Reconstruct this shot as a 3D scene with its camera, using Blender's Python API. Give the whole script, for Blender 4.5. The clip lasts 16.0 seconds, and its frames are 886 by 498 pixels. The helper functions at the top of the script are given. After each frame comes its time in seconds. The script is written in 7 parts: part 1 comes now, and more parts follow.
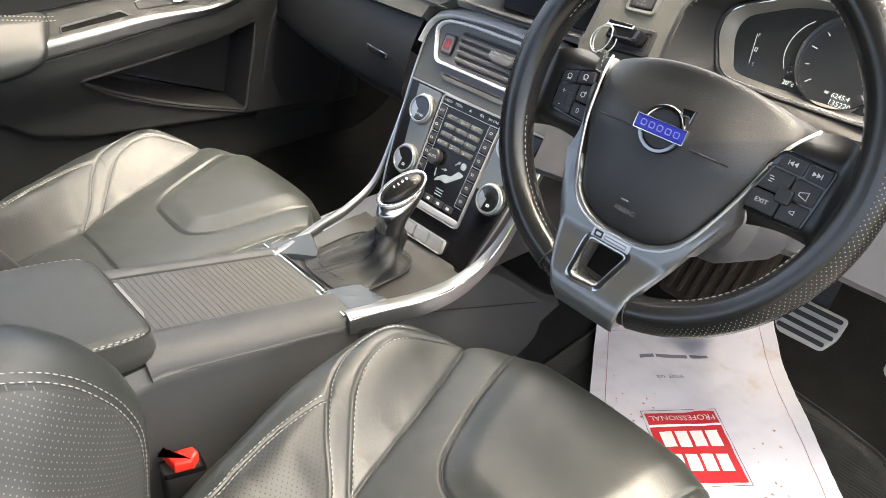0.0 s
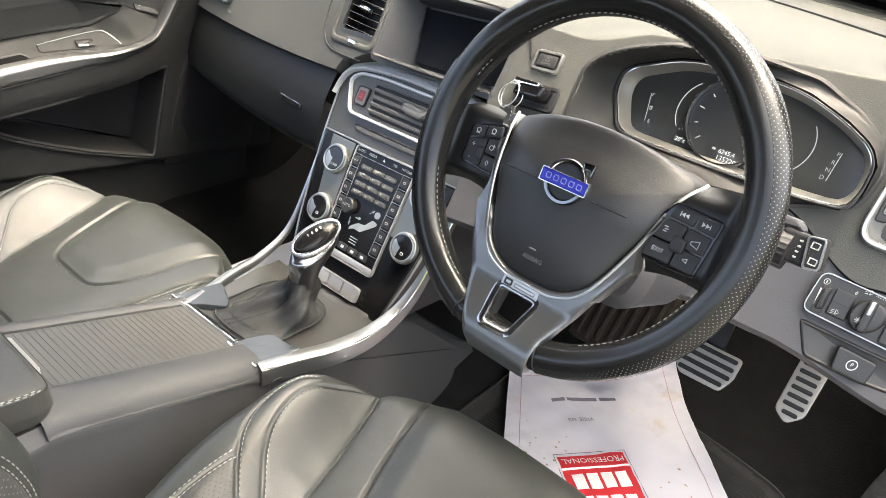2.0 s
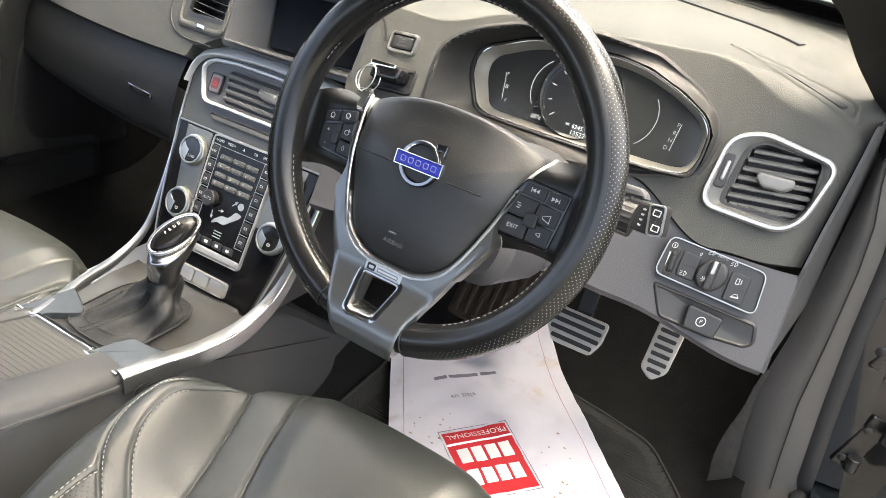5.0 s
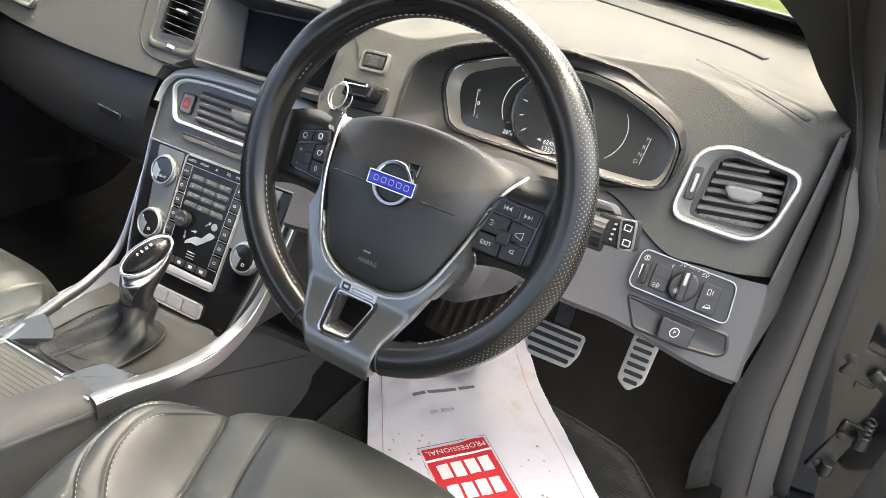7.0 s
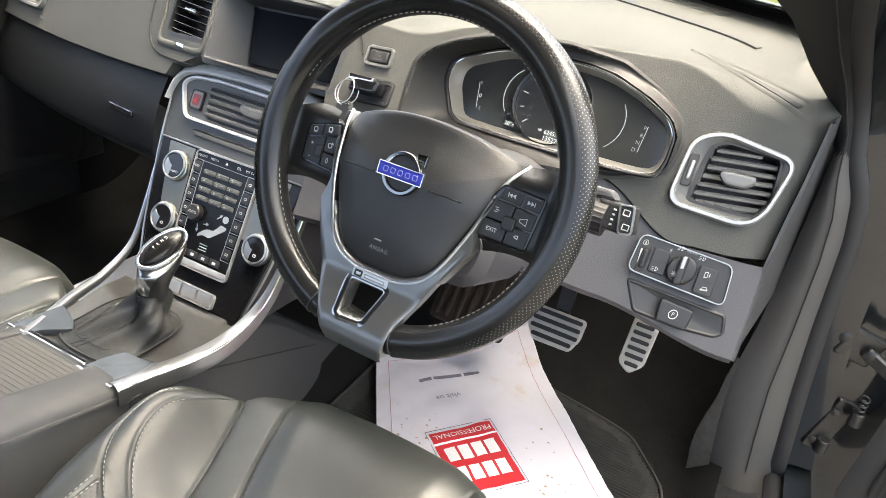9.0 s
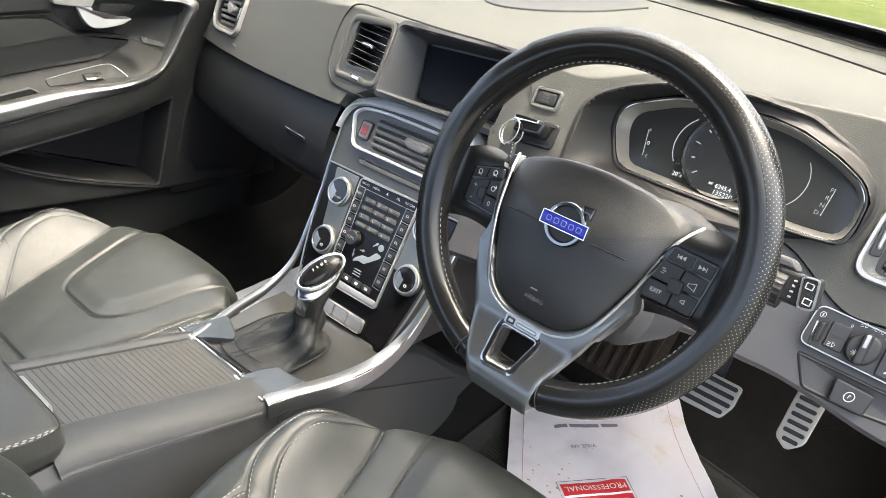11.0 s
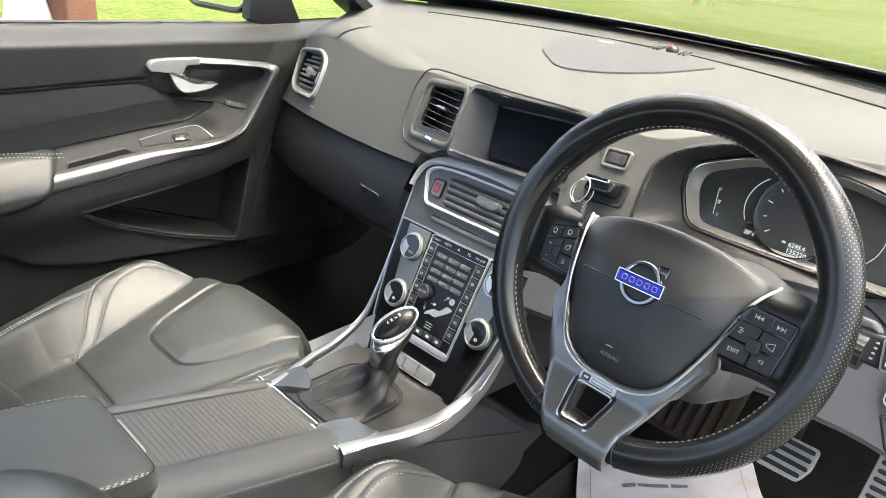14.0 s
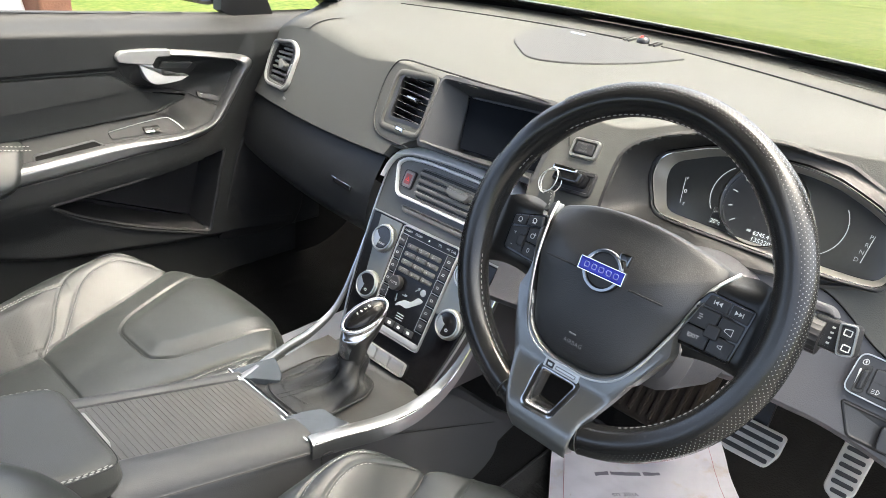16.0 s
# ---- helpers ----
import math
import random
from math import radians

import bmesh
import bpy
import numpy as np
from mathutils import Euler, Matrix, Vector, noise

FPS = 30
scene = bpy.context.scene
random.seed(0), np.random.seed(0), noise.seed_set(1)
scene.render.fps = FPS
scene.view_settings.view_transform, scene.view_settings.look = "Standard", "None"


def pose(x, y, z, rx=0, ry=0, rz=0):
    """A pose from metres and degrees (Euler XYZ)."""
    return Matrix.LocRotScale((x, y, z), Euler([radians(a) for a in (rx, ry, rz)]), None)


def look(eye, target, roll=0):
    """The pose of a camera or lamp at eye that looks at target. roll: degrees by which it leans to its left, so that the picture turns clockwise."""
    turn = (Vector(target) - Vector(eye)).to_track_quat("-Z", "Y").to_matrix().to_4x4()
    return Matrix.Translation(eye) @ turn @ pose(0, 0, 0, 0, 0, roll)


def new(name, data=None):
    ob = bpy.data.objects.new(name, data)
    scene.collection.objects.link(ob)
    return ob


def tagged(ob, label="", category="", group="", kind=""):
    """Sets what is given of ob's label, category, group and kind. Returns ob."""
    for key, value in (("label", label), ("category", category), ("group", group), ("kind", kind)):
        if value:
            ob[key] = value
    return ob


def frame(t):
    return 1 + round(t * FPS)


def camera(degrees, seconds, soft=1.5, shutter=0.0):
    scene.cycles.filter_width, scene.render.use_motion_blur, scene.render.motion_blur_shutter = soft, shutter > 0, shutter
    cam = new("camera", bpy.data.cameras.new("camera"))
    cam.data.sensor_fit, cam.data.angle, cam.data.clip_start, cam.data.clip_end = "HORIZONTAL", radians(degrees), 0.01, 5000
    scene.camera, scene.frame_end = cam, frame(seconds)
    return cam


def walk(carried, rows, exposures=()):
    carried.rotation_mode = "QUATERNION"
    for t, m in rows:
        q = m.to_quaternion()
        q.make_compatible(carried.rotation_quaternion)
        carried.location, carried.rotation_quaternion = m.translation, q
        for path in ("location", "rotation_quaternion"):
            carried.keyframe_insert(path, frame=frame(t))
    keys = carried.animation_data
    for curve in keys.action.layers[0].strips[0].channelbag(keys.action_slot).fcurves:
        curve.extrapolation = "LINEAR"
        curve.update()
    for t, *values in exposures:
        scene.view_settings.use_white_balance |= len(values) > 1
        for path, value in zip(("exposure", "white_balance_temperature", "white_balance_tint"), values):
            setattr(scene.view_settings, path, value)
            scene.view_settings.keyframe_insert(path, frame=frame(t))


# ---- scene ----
cam = camera(63.2, 16.0, 0.5)
PATH = [
    (0, (0.633, -0.519, 1.175), (-0.516, 0.667, 0.046), 4.1),
    (0.5, (0.636, -0.523, 1.179), (-0.502, 0.702, 0.081), 5.4),
    (1, (0.633, -0.52, 1.181), (-0.48, 0.77, 0.135), 6.7),
    (1.5, (0.638, -0.523, 1.181), (-0.443, 0.822, 0.17), 7.3),
    (2, (0.639, -0.524, 1.182), (-0.395, 0.867, 0.183), 7.7),
    (2.5, (0.641, -0.526, 1.181), (-0.341, 0.904, 0.184), 8.1),
    (3, (0.642, -0.526, 1.18), (-0.288, 0.931, 0.174), 8.2),
    (3.5, (0.646, -0.528, 1.182), (-0.237, 0.953, 0.168), 8.3),
    (4, (0.648, -0.529, 1.182), (-0.191, 0.976, 0.168), 8.5),
    (4.5, (0.648, -0.519, 1.182), (-0.15, 1.009, 0.169), 8.9),
    (5, (0.656, -0.507, 1.185), (-0.109, 1.047, 0.185), 9.2),
    (7.5, (0.658, -0.506, 1.196), (-0.056, 1.098, 0.237), 8.7),
    (8, (0.664, -0.52, 1.204), (-0.041, 1.083, 0.237), 8.3),
    (10.5, (0.661, -0.54, 1.194), (-0.194, 0.973, 0.204), 8.0),
    (11, (0.637, -0.53, 1.21), (-0.416, 0.872, 0.248), 7.2),
    (11.5, (0.635, -0.541, 1.221), (-0.505, 0.819, 0.298), 6.4),
    (12, (0.631, -0.549, 1.227), (-0.559, 0.794, 0.343), 5.7),
    (12.5, (0.636, -0.548, 1.225), (-0.573, 0.787, 0.356), 5.4),
    (13, (0.639, -0.556, 1.221), (-0.576, 0.776, 0.356), 5.4),
    (13.5, (0.64, -0.562, 1.225), (-0.579, 0.772, 0.367), 5.4),
    (14, (0.635, -0.561, 1.225), (-0.585, 0.776, 0.374), 5.3),
    (14.5, (0.637, -0.56, 1.229), (-0.576, 0.787, 0.384), 5.4),
    (15, (0.641, -0.561, 1.229), (-0.564, 0.793, 0.383), 5.2),
    (15.5, (0.643, -0.557, 1.222), (-0.548, 0.804, 0.368), 5.3),
    (16, (0.65, -0.55, 1.222), (-0.531, 0.816, 0.361), 5.6),
]
walk(cam, [(t, look(eye, target, roll)) for t, eye, target, roll in PATH], [(0.0, 3.42, 7300, 2), (8.0, 3.4, 7200, 2), (11.0, 3.34, 7000, 1), (16.0, 3.27, 6800, 1)])

# ---- daylight ----
world = bpy.data.worlds.new("sky")
scene.world = world
world.use_nodes = True
wn = world.node_tree
sky = wn.nodes.new("ShaderNodeTexSky")
sky.sky_type, sky.sun_disc = "NISHITA", False
sky.sun_elevation, sky.sun_rotation = radians(72), radians(38)
sky.air_density, sky.dust_density, sky.ozone_density = 0.35, 5.0, 0.2
wn.links.new(sky.outputs[0], wn.nodes["Background"].inputs[0])
wn.nodes["Background"].inputs[1].default_value = 0.15
sun_data = bpy.data.lights.new("sun", "SUN")
sun_data.energy, sun_data.angle, sun_data.color = 0.6, radians(120), (1.0, 0.98, 0.945)
sun = new("sun", sun_data)
sun.matrix_world = look((0.5, 0.64, 2.5), (0, 0, 0))


# ---- materials ----
def material(name, color, rough=0.5, metal=0.0, grain=0.0, grain_size=0.002, stain=0.0, stain_size=0.15, coat=0.0, spec=0.5, rough_var=0.0, crease=0.0):
    """A surface with fine relief (grain, in metres' size) and broad uneven tone (stain)."""
    m = bpy.data.materials.new(name)
    m.use_nodes = True
    nt = m.node_tree
    b = nt.nodes["Principled BSDF"]
    b.inputs["Base Color"].default_value = (*color, 1)
    b.inputs["Roughness"].default_value = rough
    b.inputs["Metallic"].default_value = metal
    b.inputs["Coat Weight"].default_value = coat
    b.inputs["Specular IOR Level"].default_value = spec
    tc = nt.nodes.new("ShaderNodeTexCoord")
    if stain or rough_var:
        n = nt.nodes.new("ShaderNodeTexNoise")
        n.inputs["Scale"].default_value, n.inputs["Detail"].default_value = 1 / stain_size, 6
        nt.links.new(tc.outputs["Object"], n.inputs["Vector"])
        if stain:
            mix = nt.nodes.new("ShaderNodeMix")
            mix.data_type = "RGBA"
            mix.inputs["A"].default_value = (*[c * (1 - stain) for c in color], 1)
            mix.inputs["B"].default_value = (*[min(1, c * (1 + stain)) for c in color], 1)
            nt.links.new(n.outputs["Fac"], mix.inputs["Factor"])
            nt.links.new(mix.outputs["Result"], b.inputs["Base Color"])
        if rough_var:
            r = nt.nodes.new("ShaderNodeMapRange")
            r.inputs["From Min"].default_value, r.inputs["From Max"].default_value = 0.3, 0.7
            r.inputs["To Min"].default_value, r.inputs["To Max"].default_value = max(0, rough - rough_var), min(1, rough + rough_var)
            nt.links.new(n.outputs["Fac"], r.inputs["Value"])
            nt.links.new(r.outputs["Result"], b.inputs["Roughness"])
    if grain:
        g = nt.nodes.new("ShaderNodeTexVoronoi")
        g.inputs["Scale"].default_value = 1 / grain_size
        nt.links.new(tc.outputs["Object"], g.inputs["Vector"])
        bump = nt.nodes.new("ShaderNodeBump")
        bump.inputs["Strength"].default_value, bump.inputs["Distance"].default_value = grain, grain_size * 0.3
        nt.links.new(g.outputs["Distance"], bump.inputs["Height"])
        nt.links.new(bump.outputs["Normal"], b.inputs["Normal"])
        if crease:
            c = nt.nodes.new("ShaderNodeTexNoise")
            c.inputs["Scale"].default_value, c.inputs["Detail"].default_value, c.inputs["Distortion"].default_value = 55, 5, 0.8
            nt.links.new(tc.outputs["Object"], c.inputs["Vector"])
            fold = nt.nodes.new("ShaderNodeBump")
            fold.inputs["Strength"].default_value, fold.inputs["Distance"].default_value = crease, 0.004
            nt.links.new(c.outputs["Fac"], fold.inputs["Height"])
            nt.links.new(bump.outputs["Normal"], fold.inputs["Normal"])
            nt.links.new(fold.outputs["Normal"], b.inputs["Normal"])
    return m


def dotted(name, base, axes, pitch, size, hole, rough=0.45, depth=0.6, space="Object"):
    """Leather or cloth with rows of small round holes; axes picks the two coordinates that the rows follow."""
    m = material(name, base, rough)
    nt = m.node_tree
    b = nt.nodes["Principled BSDF"]
    tc = nt.nodes.new("ShaderNodeTexCoord")
    sep = nt.nodes.new("ShaderNodeSeparateXYZ")
    nt.links.new(tc.outputs[space], sep.inputs[0])

    def op(kind, a, c):
        n = nt.nodes.new("ShaderNodeMath")
        n.operation = kind
        for k, v in enumerate((a, c)):
            if hasattr(v, "links"):
                nt.links.new(v, n.inputs[k])
            elif v is not None:
                n.inputs[k].default_value = v
        return n.outputs[0]

    p, q = sep.outputs[axes[0]], sep.outputs[axes[1]]
    u, v = op("ADD", p, q), op("SUBTRACT", p, q)
    du = op("SUBTRACT", op("FRACT", op("DIVIDE", u, pitch), None), 0.5)
    dv = op("SUBTRACT", op("FRACT", op("DIVIDE", v, pitch), None), 0.5)
    d = op("SQRT", op("ADD", op("MULTIPLY", du, du), op("MULTIPLY", dv, dv)), None)
    inside = op("LESS_THAN", d, size)
    mix = nt.nodes.new("ShaderNodeMix")
    mix.data_type = "RGBA"
    mix.inputs["A"].default_value, mix.inputs["B"].default_value = (*base, 1), (*hole, 1)
    nt.links.new(inside, mix.inputs["Factor"])
    nt.links.new(mix.outputs["Result"], b.inputs["Base Color"])
    bump = nt.nodes.new("ShaderNodeBump")
    bump.inputs["Strength"].default_value, bump.inputs["Distance"].default_value, bump.invert = depth, 0.0006, True
    nt.links.new(inside, bump.inputs["Height"])
    nt.links.new(bump.outputs["Normal"], b.inputs["Normal"])
    return m


def glow(name, color, strength):
    m = bpy.data.materials.new(name)
    m.use_nodes = True
    b = m.node_tree.nodes["Principled BSDF"]
    b.inputs["Base Color"].default_value = (0.02, 0.02, 0.02, 1)
    b.inputs["Emission Color"].default_value, b.inputs["Emission Strength"].default_value = (*color, 1), strength
    return m


LEATHER = material("black_leather", (0.0235, 0.0258, 0.0246), 0.39, crease=0.07, grain=0.3, grain_size=0.0009, stain=0.12, stain_size=0.09, rough_var=0.05, spec=0.62)
# Copy of the seat leather, rougher and lightened for light the armrest lacks.
ARMREST_LIT = material("worn_armrest_leather", (0.042, 0.0425, 0.0395), 0.46, crease=0.05, grain=0.4, grain_size=0.0011, stain=0.2, stain_size=0.06, rough_var=0.08, spec=0.5)
GAITER = material("gaiter_leather", (0.018, 0.0182, 0.018), 0.42, crease=0.3, grain=0.5, grain_size=0.0012, stain=0.15, stain_size=0.04, rough_var=0.08, spec=0.4)
LEATHER_PERF = dotted("perforated_leather", (0.037, 0.038, 0.037), (0, 1), 0.0062, 0.16, (0.002, 0.002, 0.002))
LEATHER_BACK = dotted("perforated_backrest_leather", (0.037, 0.038, 0.037), (1, 2), 0.0058, 0.13, (0.14, 0.14, 0.14))
RIM_LEATHER = material("wheel_leather", (0.011, 0.011, 0.011), 0.21, grain=0.2, grain_size=0.0012, stain=0.25, stain_size=0.05, rough_var=0.06)
# The pale hole colour imitates glints on the perforated rim.
RIM_PERF = dotted("perforated_wheel_leather", (0.01, 0.01, 0.01), (0, 1), 0.0042, 0.15, (0.13, 0.13, 0.127), rough=0.27, space="UV")
DASH = material("soft_grey_dash", (0.066, 0.0665, 0.061), 0.66, spec=0.25, grain=0.55, grain_size=0.0013, stain=0.06, stain_size=0.2)
PLASTIC = material("charcoal_plastic", (0.045, 0.046, 0.048), 0.5, grain=0.35, grain_size=0.0012, stain=0.08, stain_size=0.12)
PLASTIC_DARK = material("black_plastic", (0.016, 0.016, 0.017), 0.45, grain=0.25, grain_size=0.0012, stain=0.1, stain_size=0.1)
PLASTIC_GREY = material("grey_trim_plastic", (0.054, 0.053, 0.058), 0.55, grain=0.35, grain_size=0.0014, stain=0.06, stain_size=0.15)
GLOSS = material("gloss_black", (0.008, 0.008, 0.009), 0.12, stain=0.1, stain_size=0.05)
# Dial black raised to grey in place of the reflection in its glass.
DIAL = material("dial_face", (0.034, 0.034, 0.033), 0.25, stain=0.1, stain_size=0.05)
RUBBER = material("rubber_seal", (0.018, 0.018, 0.019), 0.65, stain=0.2, stain_size=0.08)
TRAY = material("satin_charcoal", (0.03, 0.03, 0.03), 0.3, grain=0.2, grain_size=0.001, stain=0.08, stain_size=0.05)
TRAY_DARK = material("satin_black", (0.01, 0.0098, 0.0095), 0.34, stain=0.08, stain_size=0.04)
FILM = material("filmed_metal", (0.045, 0.052, 0.06), 0.22, 0.3, stain=0.2, stain_size=0.02)
CHROME = material("polished_chrome", (0.82, 0.82, 0.82), 0.1, 1.0, stain=0.04, stain_size=0.05)
SATIN = material("satin_silver", (0.50, 0.50, 0.48), 0.36, 1.0, stain=0.08, stain_size=0.03, rough_var=0.05)
SILVER = material("silver_paint", (0.46, 0.46, 0.44), 0.33, 0.75, stain=0.06, stain_size=0.05, grain=0.05, grain_size=0.0008)
RAIL = material("polished_rail", (0.23, 0.235, 0.24), 0.28, 0.82)
SPOKE = material("dark_silver_spoke", (0.16, 0.165, 0.165), 0.3, 0.8, stain=0.05, stain_size=0.04)
CARPET = material("black_carpet", (0.0095, 0.0095, 0.0095), 0.95, grain=1.0, grain_size=0.003, stain=0.45, stain_size=0.05, spec=0.1)
CARPET_DUST = material("dusty_carpet", (0.06, 0.057, 0.052), 0.95, grain=1.0, grain_size=0.003, stain=0.4, stain_size=0.012, spec=0.1)
MATTING = material("ribbed_mat", (0.03, 0.03, 0.03), 0.9, grain=0.8, grain_size=0.004, stain=0.3, stain_size=0.04, spec=0.15)
PAPER = material("white_paper", (0.86, 0.85, 0.88), 0.75, grain=0.12, grain_size=0.02, stain=0.05, stain_size=0.05)
DOORP = material("door_plastic", (0.019, 0.0198, 0.02), 0.5, spec=0.3, grain=0.7, grain_size=0.0013, stain=0.07, stain_size=0.15)
LIMB = material("satin_black_limb", (0.014, 0.0138, 0.0135), 0.32, grain=0.15, grain_size=0.001, stain=0.1, stain_size=0.05)
AIRBAG = material("airbag_plastic", (0.019, 0.019, 0.0192), 0.42, grain=0.3, grain_size=0.001, stain=0.1, stain_size=0.06)
DOORSILVER = material("silver_door_paint", (0.36, 0.36, 0.355), 0.3, 0.5, stain=0.06, stain_size=0.04)
GLOVE = material("glovebox_plastic", (0.0075, 0.008, 0.0085), 0.5, grain=0.7, grain_size=0.0014, stain=0.1, stain_size=0.1, spec=0.3)
DULL_STEEL = material("dark_hinge_steel", (0.05, 0.05, 0.05), 0.3, 0.7, stain=0.3, stain_size=0.01)
BEVEL = material("warm_silver_bevel", (0.25, 0.235, 0.21), 0.35, 0.4, stain=0.06, stain_size=0.03)
DUSTY = material("dusty_rubber", (0.036, 0.029, 0.023), 0.85, grain=0.6, grain_size=0.003, stain=0.5, stain_size=0.02, spec=0.2)
FIGURE = material("pale_display_figure", (0.24, 0.265, 0.29), 0.4, stain=0.1, stain_size=0.01)
KEYGREY = material("pad_key", (0.085, 0.085, 0.082), 0.35)
# Silver paled to stand in for sky light that misses the top bar.
BAR = material("bright_silver_bar", (0.7, 0.7, 0.69), 0.36, 0.15, stain=0.05, stain_size=0.04)
DOORTRIM = material("satin_door_trim", (0.2, 0.2, 0.2), 0.3, 0.75, stain=0.06, stain_size=0.04)
MUD = material("dried_mud", (0.34, 0.24, 0.16), 0.9, stain=0.4, stain_size=0.01)
RED = material("red_print", (0.55, 0.02, 0.03), 0.6, stain=0.08, stain_size=0.02)
RED_PLASTIC = material("red_plastic", (0.62, 0.03, 0.02), 0.35, stain=0.08, stain_size=0.01)
SIGN = material("grey_symbol_print", (0.5, 0.5, 0.49), 0.6)
WHITE = material("white_print", (0.75, 0.75, 0.75), 0.6)
INK = material("grey_ink", (0.16, 0.15, 0.19), 0.7)
INK_RED = material("fine_red_rule", (0.42, 0.2, 0.24), 0.7)
THREAD = material("pale_thread", (0.34, 0.335, 0.315), 0.7, stain=0.15, stain_size=0.002)
THREAD_DIM = material("grey_thread", (0.22, 0.21, 0.2), 0.7)
THREAD_DARK = material("dark_thread", (0.03, 0.03, 0.03), 0.7)
SEAM = material("seam_shadow", (0.012, 0.012, 0.012), 0.6)
BLUE = material("blue_enamel", (0.015, 0.02, 0.30), 0.25)
STEEL = material("brushed_pedal_steel", (0.5, 0.47, 0.42), 0.42, 0.4, grain=0.15, grain_size=0.0015, stain=0.1, stain_size=0.01)
SCREEN = material("dark_screen_glass", (0.006, 0.007, 0.009), 0.4, spec=0.08, stain=0.1, stain_size=0.1)
LIT = glow("display_figures", (0.8, 0.85, 0.9), 0.22)
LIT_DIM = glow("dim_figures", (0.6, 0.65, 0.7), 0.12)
TAUPE = material("taupe_trim_plastic", (0.072, 0.069, 0.066), 0.55, grain=0.4, grain_size=0.0014, stain=0.1, stain_size=0.12)
ROOFLINER = material("charcoal_roofliner", (0.03, 0.03, 0.031), 0.9, grain=0.3, grain_size=0.003)
BODY = material("dark_car_paint", (0.012, 0.014, 0.016), 0.15, 0.0, coat=0.5)
KEYCAP = material("grey_key", (0.12, 0.12, 0.12), 0.4)
HANDLE = material("satin_metal_handle", (0.42, 0.42, 0.42), 0.2, 1.0, stain=0.06, stain_size=0.03)
COVER = material("ribbed_cover_plastic", (0.062, 0.06, 0.056), 0.42, grain=0.3, grain_size=0.0012, stain=0.06, stain_size=0.15, spec=0.6)
STACKGREY = material("dark_warm_grey_plastic", (0.052, 0.053, 0.049), 0.36, grain=0.1, grain_size=0.001, stain=0.06, stain_size=0.08)
PANELGREY = material("mid_grey_panel", (0.09, 0.089, 0.083), 0.42, grain=0.1, grain_size=0.001, stain=0.05, stain_size=0.06)
REDLENS = material("dull_red_lens", (0.16, 0.03, 0.03), 0.3)
HOODMAT = material("dark_hood_plastic", (0.016, 0.0155, 0.015), 0.5, grain=0.3, grain_size=0.0012, stain=0.06, stain_size=0.1)
WELL = material("dial_well", (0.018, 0.019, 0.021), 0.3)
# Badge chrome, its colour darkened to imitate a dark reflection.
DARK_REFLECTION = material("dark_chrome", (0.2, 0.205, 0.21), 0.07, 1.0)
BLUEMARK = material("pale_blue_relief", (0.1, 0.11, 0.4), 0.25)
PIANO = material("piano_black", (0.006, 0.006, 0.0065), 0.16, spec=0.22, stain=0.1, stain_size=0.05)
POSTMAT = material("black_post_trim", (0.016, 0.016, 0.0165), 0.7, grain=0.3, grain_size=0.0014, spec=0.15, stain=0.1, stain_size=0.1)
RECESS_SHADE = material("deep_black_recess", (0.006, 0.006, 0.006), 0.8, spec=0.1)
BRONZE = material("brushed_grey_inlay", (0.2, 0.197, 0.175), 0.34, 0.85, stain=0.06, stain_size=0.02)
SLAT = material("grey_slat", (0.15, 0.148, 0.143), 0.36, stain=0.1, stain_size=0.02)
GRAVEL = material("worn_gravel", (0.135, 0.127, 0.118), 0.9, grain=0.8, grain_size=0.03, stain=0.3, stain_size=0.3, spec=0.2)
WOOD = material("brown_post", (0.12, 0.05, 0.03), 0.8, grain=0.4, grain_size=0.02, stain=0.3, stain_size=0.1)
CONE = material("pale_cone", (0.55, 0.55, 0.56), 0.6, stain=0.1, stain_size=0.1)


def grass_material():
    m = material("rough_grass", (0.16, 0.22, 0.045), 0.9, spec=0.1)
    nt = m.node_tree
    b = nt.nodes["Principled BSDF"]
    tc = nt.nodes.new("ShaderNodeTexCoord")
    ramp = nt.nodes.new("ShaderNodeValToRGB")
    n = nt.nodes.new("ShaderNodeTexNoise")
    n.inputs["Scale"].default_value, n.inputs["Detail"].default_value = 1.6, 10
    n.inputs["Roughness"].default_value = 0.75
    nt.links.new(tc.outputs["Object"], n.inputs["Vector"])
    fine = nt.nodes.new("ShaderNodeTexNoise")
    fine.inputs["Scale"].default_value, fine.inputs["Detail"].default_value = 14, 6
    nt.links.new(tc.outputs["Object"], fine.inputs["Vector"])
    both = nt.nodes.new("ShaderNodeMix")
    both.inputs["Factor"].default_value = 0.55
    nt.links.new(n.outputs["Fac"], both.inputs["A"])
    nt.links.new(fine.outputs["Fac"], both.inputs["B"])
    nt.links.new(both.outputs["Result"], ramp.inputs[0])
    e = ramp.color_ramp.elements
    e[0].position, e[0].color = 0.36, (0.032, 0.056, 0.009, 1)
    e[1].position, e[1].color = 0.66, (0.125, 0.113, 0.042, 1)
    mid = ramp.color_ramp.elements.new(0.5)
    mid.color = (0.07, 0.095, 0.018, 1)
    nt.links.new(ramp.outputs[0], b.inputs["Base Color"])
    return m


